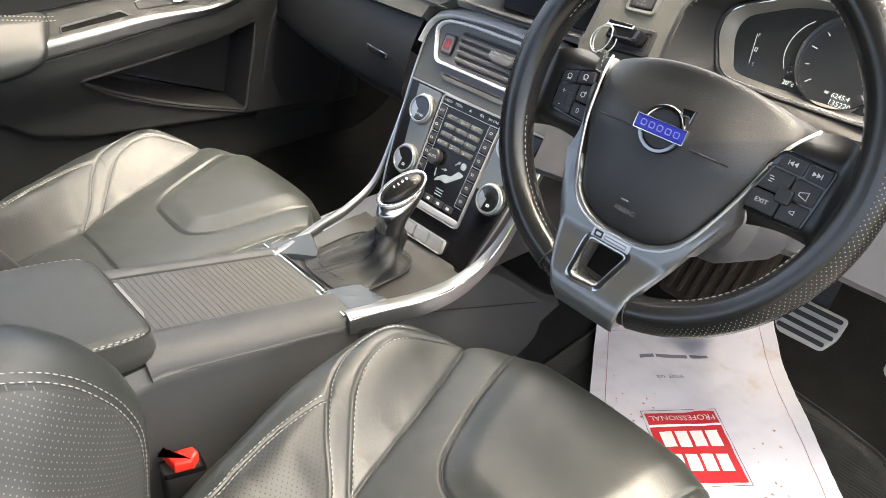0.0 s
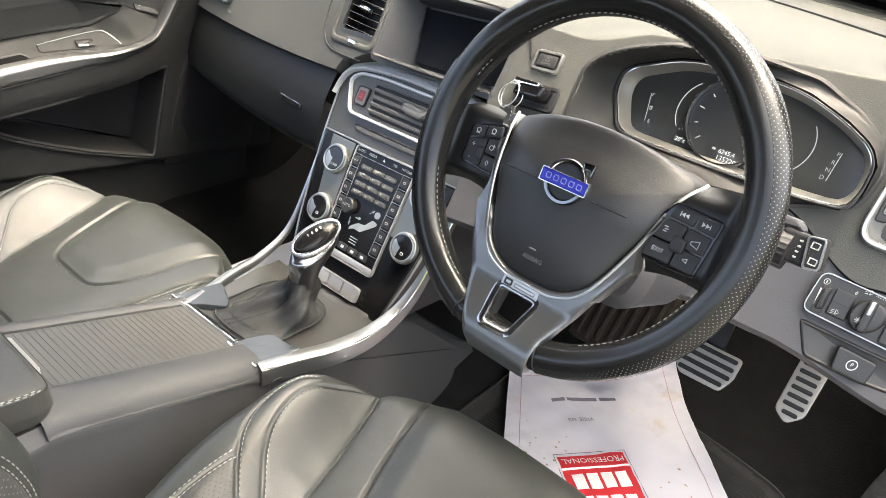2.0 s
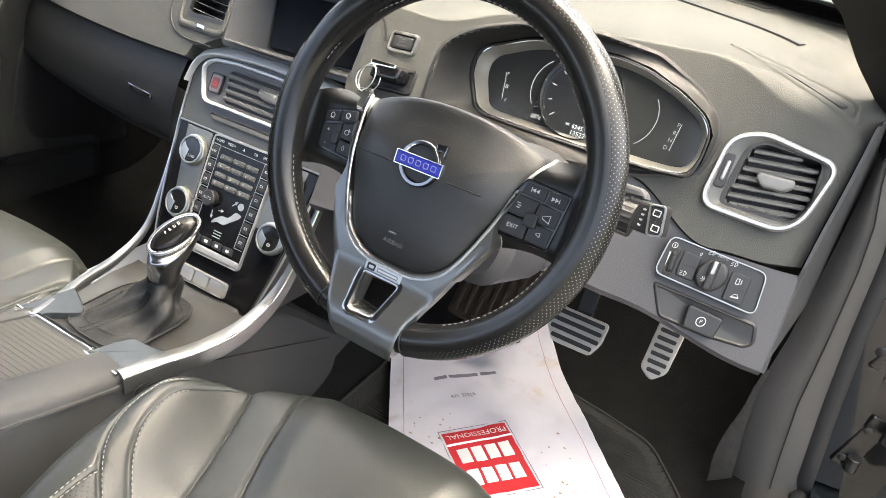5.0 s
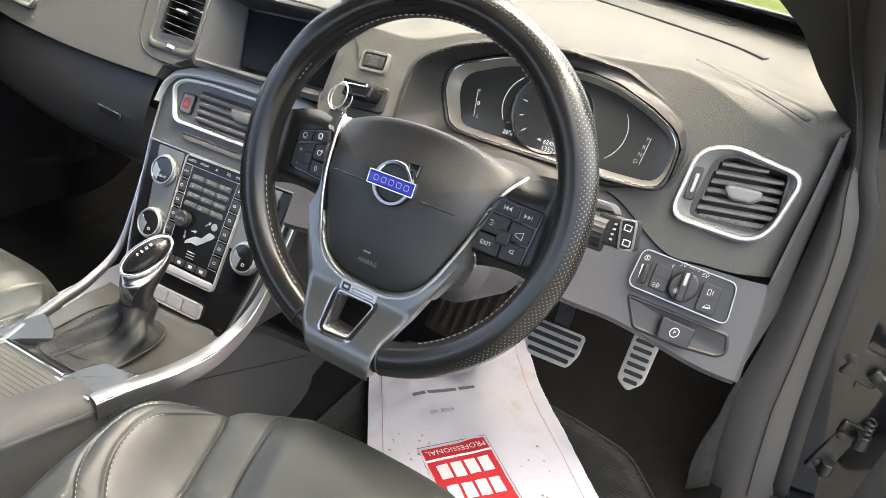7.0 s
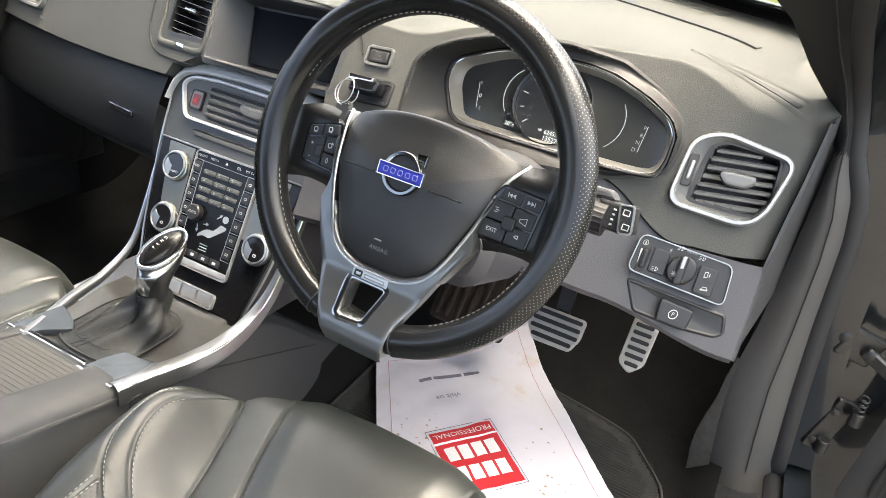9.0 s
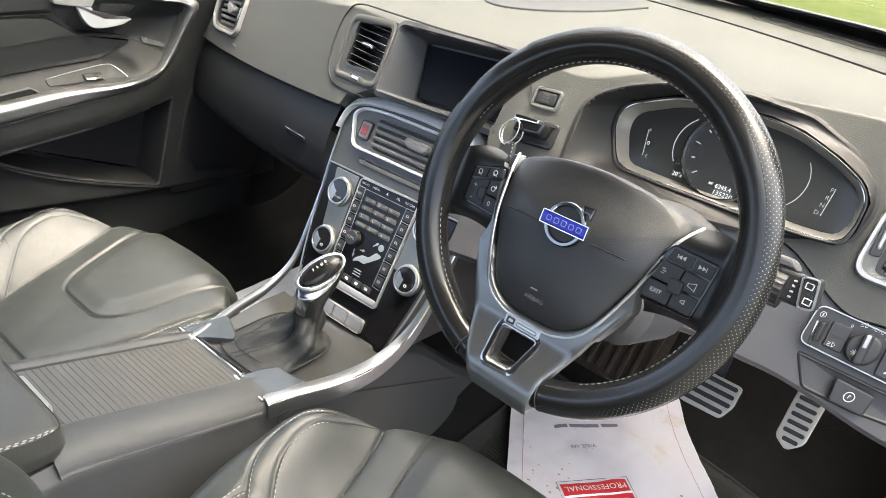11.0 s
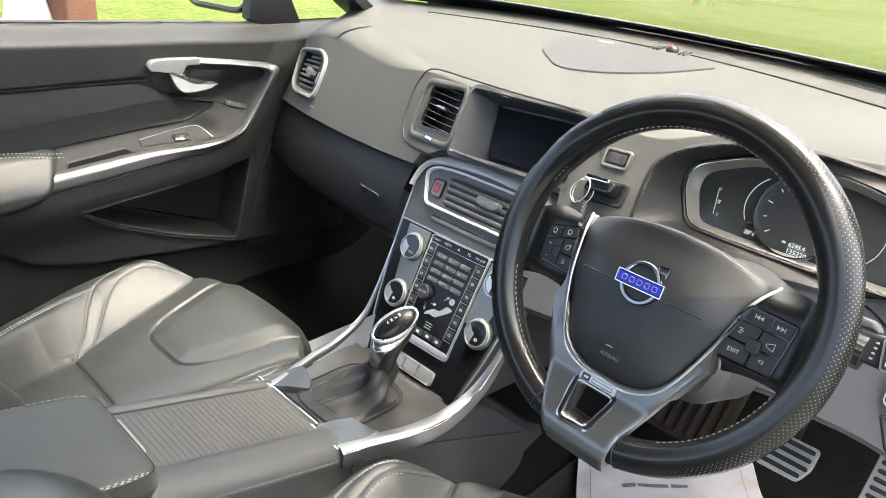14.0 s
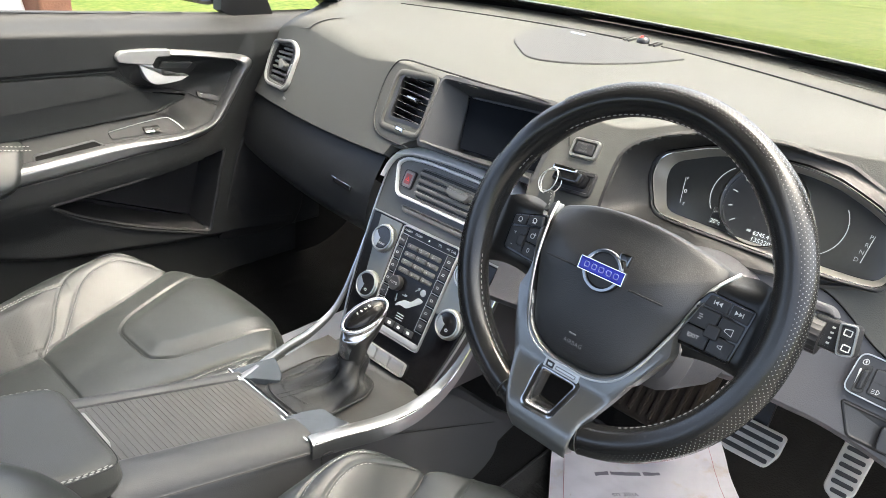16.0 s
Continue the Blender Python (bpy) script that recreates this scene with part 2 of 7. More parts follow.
def muddy_paper():
    """White paper with a few soft brown smears."""
    m = material("muddy_paper", (0.64, 0.62, 0.675), 0.75, grain=0.12, grain_size=0.02)
    nt = m.node_tree
    b = nt.nodes["Principled BSDF"]
    tc = nt.nodes.new("ShaderNodeTexCoord")
    n = nt.nodes.new("ShaderNodeTexNoise")
    n.inputs["Scale"].default_value, n.inputs["Detail"].default_value, n.inputs["Roughness"].default_value = 9, 8, 0.7
    nt.links.new(tc.outputs["Object"], n.inputs["Vector"])
    ramp = nt.nodes.new("ShaderNodeValToRGB")
    nt.links.new(n.outputs["Fac"], ramp.inputs[0])
    e = ramp.color_ramp.elements
    e[0].position, e[0].color = 0.57, (0.59, 0.575, 0.63, 1)
    e[1].position, e[1].color = 0.76, (0.5, 0.39, 0.29, 1)
    nt.links.new(ramp.outputs[0], b.inputs["Base Color"])
    return m


MUDDY = muddy_paper()
GRASS = grass_material()
GLASS = bpy.data.materials.new("clear_glass")
GLASS.use_nodes = True
gb = GLASS.node_tree.nodes["Principled BSDF"]
gb.inputs["Transmission Weight"].default_value, gb.inputs["Roughness"].default_value, gb.inputs["IOR"].default_value = 1.0, 0.0, 1.25


# ---- building helpers ----
def thing(name, loc, label, category, group="", kind=""):
    ob = new(name)
    ob.empty_display_size = 0.05
    ob.location = loc
    return tagged(ob, label, category, group, kind)


def part(name, bm, mat, parent=None, label="", smooth=True, category="", kind="", group=""):
    bmesh.ops.recalc_face_normals(bm, faces=bm.faces)
    me = bpy.data.meshes.new(name)
    bm.to_mesh(me)
    bm.free()
    me.materials.append(mat)
    if smooth:
        me.shade_smooth()
        me.set_sharp_from_angle(angle=radians(38))
    ob = new(name, me)
    if parent is not None:
        ob.parent = parent
        if parent.type == "EMPTY":
            ob.matrix_parent_inverse = Matrix.Translation(parent.location).inverted()
    return tagged(ob, label, category, group, kind)


def add(dst, src):
    """Joins one bmesh into another."""
    vs = [dst.verts.new(v.co) for v in src.verts]
    src.verts.index_update()
    for f in src.faces:
        dst.faces.new([vs[v.index] for v in f.verts])
    src.free()
    return dst


def grid(fn, nu, nv, close_u=False, close_v=False):
    """A sheet of nu x nv points fn(u, v), with u and v from 0 to 1."""
    bm = bmesh.new()
    rows = [[bm.verts.new(fn(i / (nu if close_u else nu - 1), j / (nv if close_v else nv - 1))) for j in range(nv)] for i in range(nu)]
    for i in range(nu if close_u else nu - 1):
        for j in range(nv if close_v else nv - 1):
            bm.faces.new((rows[i][j], rows[(i + 1) % nu][j], rows[(i + 1) % nu][(j + 1) % nv], rows[i][(j + 1) % nv]))
    return bm


def smooth_path(pts, n=8, closed=False):
    """Catmull-Rom through the points."""
    P = [Vector(p) for p in pts]
    k, out = len(P), []
    for i in range(k if closed else k - 1):
        a, b, c, d = (P[(i + o) % k] if closed else P[min(max(i + o, 0), k - 1)] for o in (-1, 0, 1, 2))
        for s in range(n):
            t = s / n
            out.append(0.5 * ((2 * b) + (c - a) * t + (2 * a - 5 * b + 4 * c - d) * t * t + (3 * b - a - 3 * c + d) * t ** 3))
    if not closed:
        out.append(P[-1])
    return out


def curve2(pts, n=8):
    return [tuple(p.to_2d()) for p in smooth_path([(*q, 0) for q in pts], n)]


def sweep(path, section, up=(0, 0, 1), closed=False, scale=None, cap=True):
    """A section of (side, up) points carried along a path."""
    P, bm, rings = [Vector(p) for p in path], bmesh.new(), []
    k = len(P)
    for i, p in enumerate(P):
        a, b = (P[(i - 1) % k], P[(i + 1) % k]) if closed else (P[max(i - 1, 0)], P[min(i + 1, k - 1)])
        t = (b - a).normalized()
        s = t.cross(Vector(up)).normalized()
        h = s.cross(t).normalized()
        f = scale(i / max(1, k - 1)) if scale else 1.0
        rings.append([bm.verts.new(p + s * (x * f) + h * (y * f)) for x, y in section])
    m = len(section)
    for i in range(k if closed else k - 1):
        for j in range(m):
            bm.faces.new((rings[i][j], rings[i][(j + 1) % m], rings[(i + 1) % k][(j + 1) % m], rings[(i + 1) % k][j]))
    if cap and not closed:
        bm.faces.new(rings[0][::-1])
        bm.faces.new(rings[-1])
    return bm


def loft(rings, at, cap=False):
    """Joins outlines of as many points each, given as (outline, height) from the rim inwards."""
    bm = bmesh.new()
    V = [[bm.verts.new(at(x, y, w)) for x, y in ccw(list(o))] for o, w in rings]
    k = len(V[0])
    for r in range(len(V) - 1):
        for i in range(k):
            bm.faces.new((V[r][i], V[r][(i + 1) % k], V[r + 1][(i + 1) % k], V[r + 1][i]))
    if cap:
        bm.faces.new(V[-1])
    return bm


def disc(rx, ry=None, n=12):
    ry = rx if ry is None else ry
    return [(rx * math.cos(2 * math.pi * i / n), ry * math.sin(2 * math.pi * i / n)) for i in range(n)]


def roundpoly(pts, r, n=5):
    """A polygon with rounded corners; r is one radius or one for each corner."""
    out, k = [], len(pts)
    rs = r if isinstance(r, (list, tuple)) else [r] * k
    for i in range(k):
        p, a, b = (Vector(pts[j % k]).to_2d() for j in (i, i - 1, i + 1))
        da, db = a - p, b - p
        d = min(rs[i], da.length * 0.49, db.length * 0.49)
        s, e = p + da.normalized() * d, p + db.normalized() * d
        for j in range(n + 1):
            t = j / n
            out.append(tuple((1 - t) ** 2 * s + 2 * t * (1 - t) * p + t * t * e))
    return out


def rrect(w, h, r, cx=0.0, cy=0.0, n=4):
    return roundpoly([(cx - w / 2, cy - h / 2), (cx + w / 2, cy - h / 2), (cx + w / 2, cy + h / 2), (cx - w / 2, cy + h / 2)], r, n)


def offset(outline, d):
    """The outline (counter-clockwise) moved outward by d."""
    k, out = len(outline), []
    for i in range(k):
        a, b, c = (Vector(outline[j % k]) for j in (i - 1, i, i + 1))
        e, f = (b - a), (c - b)
        e = e.normalized() if e.length > 1e-9 else f.normalized()
        f = f.normalized() if f.length > 1e-9 else e
        n1, n2 = Vector((e.y, -e.x)), Vector((f.y, -f.x))
        n = (n1 + n2)
        n = n / max(n.length_squared, 0.8) * 2 if n.length > 1e-6 else n1
        out.append(tuple(b + n * d))
    return out


def ccw(o):
    area = sum(o[i - 1][0] * o[i][1] - o[i][0] * o[i - 1][1] for i in range(len(o)))
    return o if area > 0 else o[::-1]


def dense(o, step=0.006):
    """The outline with extra points along its long sides."""
    out = []
    for i in range(len(o)):
        a, b = Vector(o[i - 1]), Vector(o[i])
        n = max(1, int((b - a).length / step))
        out += [tuple(a.lerp(b, (k + 1) / n)) for k in range(n)]
    return out


def band(outline, section, at, cap_first=False, cap_last=False, loop=False):
    """Rings of the outline, each moved out by section[i][0] and raised to section[i][1], placed by at(u, v, w)."""
    outline = ccw(list(outline))
    bm = bmesh.new()
    rings = [[bm.verts.new(at(x, y, w)) for x, y in offset(outline, d)] for d, w in section]
    k = len(outline)
    for r in range(len(rings) if loop else len(rings) - 1):
        A, B = rings[r], rings[(r + 1) % len(rings)]
        for i in range(k):
            bm.faces.new((A[i], A[(i + 1) % k], B[(i + 1) % k], B[i]))
    if cap_first:
        bm.faces.new(rings[0][::-1])
    if cap_last:
        bm.faces.new(rings[-1])
    return bm


def dome(outline, levels, at):
    """Rings of the outline drawn in towards its middle: levels of (scale, height); the last one closes to a point."""
    o = ccw(list(outline))
    cx, cy = sum(p[0] for p in o) / len(o), sum(p[1] for p in o) / len(o)
    bm, k = bmesh.new(), len(o)
    rings = [[bm.verts.new(at(cx + (x - cx) * f, cy + (y - cy) * f, w)) for x, y in o] for f, w in levels[:-1]]
    tip = bm.verts.new(at(cx, cy, levels[-1][1]))
    for r in range(len(rings) - 1):
        for i in range(k):
            bm.faces.new((rings[r][i], rings[r][(i + 1) % k], rings[r + 1][(i + 1) % k], rings[r + 1][i]))
    for i in range(k):
        bm.faces.new((rings[-1][i], rings[-1][(i + 1) % k], tip))
    return bm


def plate(outline, h, at, bevel=0.001, base=0.0):
    """A slab of that outline from base to h with a rounded upper edge."""
    b = min(bevel, abs(h - base) * 0.9)
    return band(outline, [(0, base), (0, h - b), (-0.3 * b, h - 0.3 * b), (-b, h)] + ([(-b - 0.0003, h)] if b < 0.0045 else []), at, True, True)


def frame_ring(outline, width, h, at, base=0.0):
    """A rounded frame that runs round the outline, inside it."""
    w = width
    return band(outline, [(0, base), (0, base + (h - base) * 0.6), (-0.25 * w, h), (-0.75 * w, h), (-w, base + (h - base) * 0.6), (-w, base)], at, loop=True)


def dashes(path, length=0.004, gap=0.0028, r=0.0006, lift=None):
    """Stitches: short rounded bars along a path, in one mesh."""
    P, bm = [Vector(p) for p in path], bmesh.new()
    d, on, left, a = [], True, length, P[0]
    cur = [P[0]]
    for p in P[1:]:
        while (p - a).length > left:
            a = a + (p - a).normalized() * left
            if on:
                d.append((cur[0], a.copy()))
            on = not on
            cur = [a.copy()]
            left = length if on else gap
        left -= (p - a).length
        a = p
    for s, e in d:
        t = (e - s).normalized()
        x = t.orthogonal().normalized()
        y = t.cross(x)
        ring = []
        for f, q in ((s, 0.5), (s + (e - s) * 0.3, 1), (e - (e - s) * 0.3, 1), (e, 0.5)):
            ring.append([bm.verts.new(f + (x * math.cos(k * 1.2566) + y * math.sin(k * 1.2566)) * r * q) for k in range(5)])
        for i in range(3):
            for k in range(5):
                bm.faces.new((ring[i][k], ring[i][(k + 1) % 5], ring[i + 1][(k + 1) % 5], ring[i + 1][k]))
    return bm


def box(sx, sy, sz, bevel, m):
    """A block with rounded edges at the pose m."""
    o = rrect(sx, sy, bevel * 1.5, n=3)
    return band(o, [(-bevel, -sz / 2), (0, -sz / 2 + bevel), (0, sz / 2 - bevel), (-bevel, sz / 2)], lambda u, v, w: m @ Vector((u, v, w)), True, True)


def writing(name, text, size, at, mat, parent, right=(1, 0), centre=(0.0, 0.0), lift=0.0005, label=""):
    """Flat letters laid on the surface at(u, v, w), running along right."""
    cu = bpy.data.curves.new(name, "FONT")
    cu.body, cu.size, cu.align_x, cu.align_y = text, size, "CENTER", "CENTER"
    cu.resolution_u = 2
    tmp = bpy.data.objects.new(name, cu)
    me = bpy.data.meshes.new_from_object(tmp)
    bpy.data.objects.remove(tmp)
    r = Vector(right).normalized()
    for v in me.vertices:
        v.co = at(centre[0] + v.co.x * r.x - v.co.y * r.y, centre[1] + v.co.x * r.y + v.co.y * r.x, lift)
    me.materials.clear()
    me.materials.append(mat)
    ob = new(name, me)
    ob.parent = parent
    if parent.type == "EMPTY":
        ob.matrix_parent_inverse = Matrix.Translation(parent.location).inverted()
    return tagged(ob, label)


def placer(origin, rake, yaw=0.0):
    """A leaning panel that faces the seats: at(u, v, w) with u to the right, v up the panel and w out of it."""
    ra, ya = radians(rake), radians(yaw)
    n = Vector((math.sin(ya) * math.cos(ra), -math.cos(ya) * math.cos(ra), math.sin(ra)))
    e1 = Vector((0, 0, 1)).cross(n).normalized()
    e2 = n.cross(e1)
    o = Vector(origin)
    return lambda u, v, w=0.0: o + e1 * u + e2 * v + n * w


def smoothstep(a, b, x):
    t = min(1.0, max(0.0, (x - a) / (b - a)))
    return t * t * (3 - 2 * t)


def inside(poly, x, y):
    """Signed distance to a polygon: negative inside."""
    d, s, k = 1e9, False, len(poly)
    for i in range(k):
        x1, y1 = poly[i - 1]
        x2, y2 = poly[i]
        ex, ey = x2 - x1, y2 - y1
        t = min(1.0, max(0.0, ((x - x1) * ex + (y - y1) * ey) / (ex * ex + ey * ey + 1e-12)))
        d = min(d, math.hypot(x - x1 - t * ex, y - y1 - t * ey))
        if (y1 > y) != (y2 > y) and x < ex * (y - y1) / (ey if abs(ey) > 1e-12 else 1e-12) + x1:
            s = not s
    return -d if s else d


def thick(bm, t):
    bmesh.ops.recalc_face_normals(bm, faces=bm.faces)
    bmesh.ops.solidify(bm, geom=list(bm.faces), thickness=t)
    return bm


def keep_faces(bm, test):
    bmesh.ops.delete(bm, geom=[f for f in bm.faces if not test(f.calc_center_median())], context="FACES")
    return bm


# ---- dashboard ----
LEAN_T = 0.51
HOOD_O = roundpoly([(0.233, 0.884), (0.230, 0.93), (0.231, 0.957), (0.245, 0.973), (0.27, 0.986), (0.31, 0.998), (0.40, 1.004), (0.47, 0.994), (0.52, 0.97), (0.555, 0.942), (0.563, 0.917), (0.556, 0.882), (0.49, 0.868), (0.34, 0.868)], 0.008, 3)
SCREEN_O = roundpoly([(-0.07, 0.899), (0.132, 0.9), (0.138, 0.992), (-0.074, 0.989)], [0.004, 0.004, 0.02, 0.012], 3)
SCREEN_IN = roundpoly([(-0.028, 0.91), (0.128, 0.912), (0.133, 0.99), (-0.05, 0.984)], 0.004, 3)
CVENT_O = roundpoly([(-0.182, 0.891), (-0.072, 0.897), (-0.077, 0.99), (-0.187, 0.98)], 0.02, 4)
CVENT_G = roundpoly([(-0.161, 0.9125), (-0.0785, 0.919), (-0.083, 0.9815), (-0.165, 0.9725)], 0.008, 3)
RVENT_O = roundpoly([(0.566, 0.8505), (0.678, 0.834), (0.697, 0.9185), (0.606, 0.9395), (0.572, 0.927)], [0.022, 0.036, 0.022, 0.045, 0.03], 8)
RVENT_G = roundpoly([(0.592, 0.859), (0.668, 0.852), (0.68, 0.872), (0.676, 0.917), (0.612, 0.926), (0.599, 0.92)], 0.007, 3)
LVENT_O = [(-0.633 - (x - 0.63) * 1.4, y + 0.002) for x, y in RVENT_O]
LVENT_G = [(-0.633 - (x - 0.63) * 1.4, y + 0.002) for x, y in RVENT_G]


def plan(x):
    return 0.2 + 0.17 * (abs(x) / 0.65) ** 1.5


def face(u, v, w=0.0):
    """A place on the leaning front of the dashboard at x = u and height v, w out of it."""
    return Vector((u, plan(u) + (v - 0.9) * LEAN_T - w * 0.89, v + w * 0.45))


def crease(x):
    z = 0.872 - 0.066 * abs(x) / 0.75 if x < 0.14 else 0.868 - 0.06 * smoothstep(0.48, 0.6, x) - 0.008 * smoothstep(0.6, 0.7, x)
    mid = 0.9 - 0.022 * smoothstep(-0.068, -0.128, x)
    return z + (mid - z) * (1 - smoothstep(0.128, 0.138, abs(x)))


def dash_end(z):
    """Where the front of the dashboard ends beside the door opening."""
    return float(np.interp(z, [0.69, 0.8, 0.85, 0.893, 0.93, 0.965], [0.702, 0.6985, 0.7025, 0.707, 0.71, 0.7125]))


CUTS = (HOOD_O, SCREEN_O, CVENT_G, RVENT_G, LVENT_G)


def screen_base(x):
    return 0.815 - 0.33 * x * x


def dash_top(x, y):
    brow = smoothstep(0.2, 0.3, x) * (1 - smoothstep(0.52, 0.64, x)) * (1 - smoothstep(0.36, 0.6, y))
    return 1.025 + 0.08 * (y - 0.7) + 0.012 * brow - 0.05 * max(0.0, (abs(x) - 0.5) / 0.24) ** 2 * (1 - smoothstep(0.45, 0.62, y))


def dash_point(a, b):
    x = -0.742 + 1.484 * a
    brow = smoothstep(0.2, 0.3, x) * (1 - smoothstep(0.52, 0.64, x))
    zc, zt = crease(x), 0.972 + 0.034 * brow + 0.016 * (1 - smoothstep(0.16, 0.32, abs(x))) * (1 - brow) - 0.035 * max(0.0, (abs(x) - 0.55) / 0.19) ** 2
    if b < 0.03:
        return face(x, zc, -0.03 + b)
    if b < 0.6:
        z = zc + (zt - zc) * (b - 0.03) / 0.57
        return face(x, z, 0.0)
    p0 = face(x, zt)
    y3 = p0.y + 0.10
    if b < 0.72:
        t = (b - 0.6) / 0.12
        c, e = Vector((x, p0.y + 0.02, dash_top(x, p0.y + 0.03) + 0.001)), Vector((x, y3, dash_top(x, y3)))
        return (1 - t) ** 2 * p0 + 2 * t * (1 - t) * c + t * t * e
    y = y3 + (screen_base(x) - y3) * (b - 0.72) / 0.28
    return Vector((x, y, dash_top(x, y)))


def dash_skin(a, b):
    """The dash skin with its end beside the driver's door drawn in along the front."""
    p = dash_point(a, b)
    if p.x > 0.6:
        stop = dash_end(p.z) + 0.03 * smoothstep(0.42, 0.56, p.y)
        p.x = 0.6 + (p.x - 0.6) * (stop - 0.6) / 0.142
    return p


dashboard = thing("dashboard", (0, 0.4, 0.9), "soft grey moulded dashboard with grained fascia under the windscreen", "dashboard")


def open_front(c):
    """Whether a bit of the dash skin stays: not where the vents, the display and the dials are let in."""
    return c.y > plan(c.x) + (c.z - 0.9) * LEAN_T + 0.03 or all(inside(o, c.x, c.z) > -0.001 for o in CUTS)


part("upper_dash", keep_faces(grid(dash_skin, 420, 150), open_front), DASH, dashboard)


def by_angle(outline, cx, cy, n=120):
    """The outline's points at n even angles about its middle."""
    o = dense(list(outline), 0.002)
    ang = sorted((math.atan2(y - cy, x - cx), x, y) for x, y in o)
    a, xs, ys = ([q[k] for q in ang] for k in range(3))
    at = [-math.pi + 2 * math.pi * (k + 0.5) / n for k in range(n)]
    return [(float(np.interp(t, a, xs)), float(np.interp(t, a, ys))) for t in at]


cl = placer((0.42, 0.335, 0.92), 25)
CL_O = [(-0.166, -0.005), (-0.1665, 0.0153), (-0.157, 0.0287), (-0.105, 0.0516), (-0.075, 0.057), (0.0095, 0.0586), (0.047, 0.0537), (0.093, 0.0372), (0.124, 0.0203), (0.1353, 0.0038), (0.1353, -0.0275), (0.129, -0.0465), (0.092, -0.0505), (0.02, -0.0525), (-0.077, -0.0525), (-0.133, -0.051), (-0.146, -0.044)]
CL_I = [(-0.152, -0.003), (-0.153, 0.0135), (-0.146, 0.0255), (-0.1, 0.0465), (-0.072, 0.0518), (0.0095, 0.0535), (0.046, 0.0488), (0.0905, 0.0328), (0.119, 0.0168), (0.128, 0.0028), (0.128, -0.0245), (0.119, -0.0395), (0.09, -0.0415), (0.02, -0.0425), (-0.074, -0.0425), (-0.127, -0.0415), (-0.137, -0.037)]
hood_ring, dial_ring = by_angle(HOOD_O, 0.4, 0.93), by_angle([(0.42 + u, 0.93 + v) for u, v in offset(ccw(list(CL_O)), 0.004)], 0.4, 0.93)


def hood(a, b):
    k = round(a * 120) % 120
    (x, z), (u, v) = hood_ring[k], dial_ring[k]
    rim, dial = face(x, z, 0.0022), cl(u - 0.42, v - 0.93, 0.022)
    if b < 0.15:
        return face(x, z, 0.0022).lerp(face(x + (x - 0.4) * 0.025, z + (z - 0.93) * 0.05, 0.0006), 1 - b / 0.15)
    t = (b - 0.15) / 0.85
    return rim.lerp(dial, t) + Vector((0, 0.006, 0.0)) * math.sin(math.pi * t)


part("cluster_hood", grid(hood, 120, 14, close_u=True), HOODMAT, dashboard, "dark hood round the instruments")


def recess_at(u, v, w):
    """The display's recess, whose lower lip lies back behind the bar of the stack."""
    return face(u, v, w - 0.028 * smoothstep(0.922, 0.902, v) * smoothstep(-0.07, -0.04, u) * (1 - smoothstep(0.11, 0.135, u)))


part("display_recess", loft([(offset(ccw(SCREEN_O), 0.006), 0.0006), (SCREEN_O, 0.0025), (offset(ccw(SCREEN_O), -0.002), 0.0), (SCREEN_IN, -0.045)], recess_at, True), PLASTIC, dashboard, "grey recess of the display")
for o in (CVENT_G, RVENT_G, LVENT_G):
    part("vent_throat", band(o, [(0.005, 0.0006), (0.0, 0.001), (-0.001, -0.004), (-0.003, -0.03)], face, False, True), PLASTIC_DARK, dashboard)


def glove(a, b):
    x = -0.742 + 0.60 * a
    zc = crease(x)
    if b < 0.5:
        z = zc + 0.004 - 0.106 * b / 0.5
        return face(x, z, -0.012 - 0.012 * (b / 0.5) ** 2 + 0.006 * math.sin(math.pi * b / 0.5))
    t = (b - 0.5) / 0.5
    p = face(x, zc - 0.102, -0.024)
    return p + Vector((0, 0.03 * t + 0.26 * t * t, -0.11 * t + 0.02 * t * t))


glovebox = part("glovebox", grid(glove, 60, 40), GLOVE, dashboard, "black plastic glovebox lid under the passenger dash")
part("latch", plate(rrect(0.06, 0.008, 0.003), 0.006, lambda u, v, w: face(-0.225 + u, 0.79 + v + 0.05 * u, -0.014 + w), 0.002), GLOSS, glovebox)
# Two chrome slivers imitate the broken reflection on the latch.
for u0 in (-0.25, -0.208):
    part("latch_edge", plate(rrect(0.016, 0.002, 0.0008), 0.0075, lambda u, v, w, u0=u0: face(u0 + u, 0.793 + v + 0.05 * (u0 + 0.225 + u), -0.013 + w), 0.001), CHROME, glovebox)


def knee(a, b):
    x = 0.135 + 0.567 * a
    zb = 0.752 - 0.012 * smoothstep(0.44, 0.52, x) - 0.05 * smoothstep(0.5, 0.72, x)
    zc = crease(x)
    if b < 0.7:
        z = zc - 0.001 + (zb - zc) * b / 0.7
        return face(x, z, -0.006)
    t = (b - 0.7) / 0.3
    p = face(x, zb, -0.006)
    return p + Vector((0, 0.02 * t + 0.2 * t * t, -0.03 * math.sin(min(1, t * 2) * math.pi / 2) + 0.02 * t))


part("knee_panel", grid(knee, 60, 50), PLASTIC_GREY, dashboard, "plain grey knee panel below the instruments")


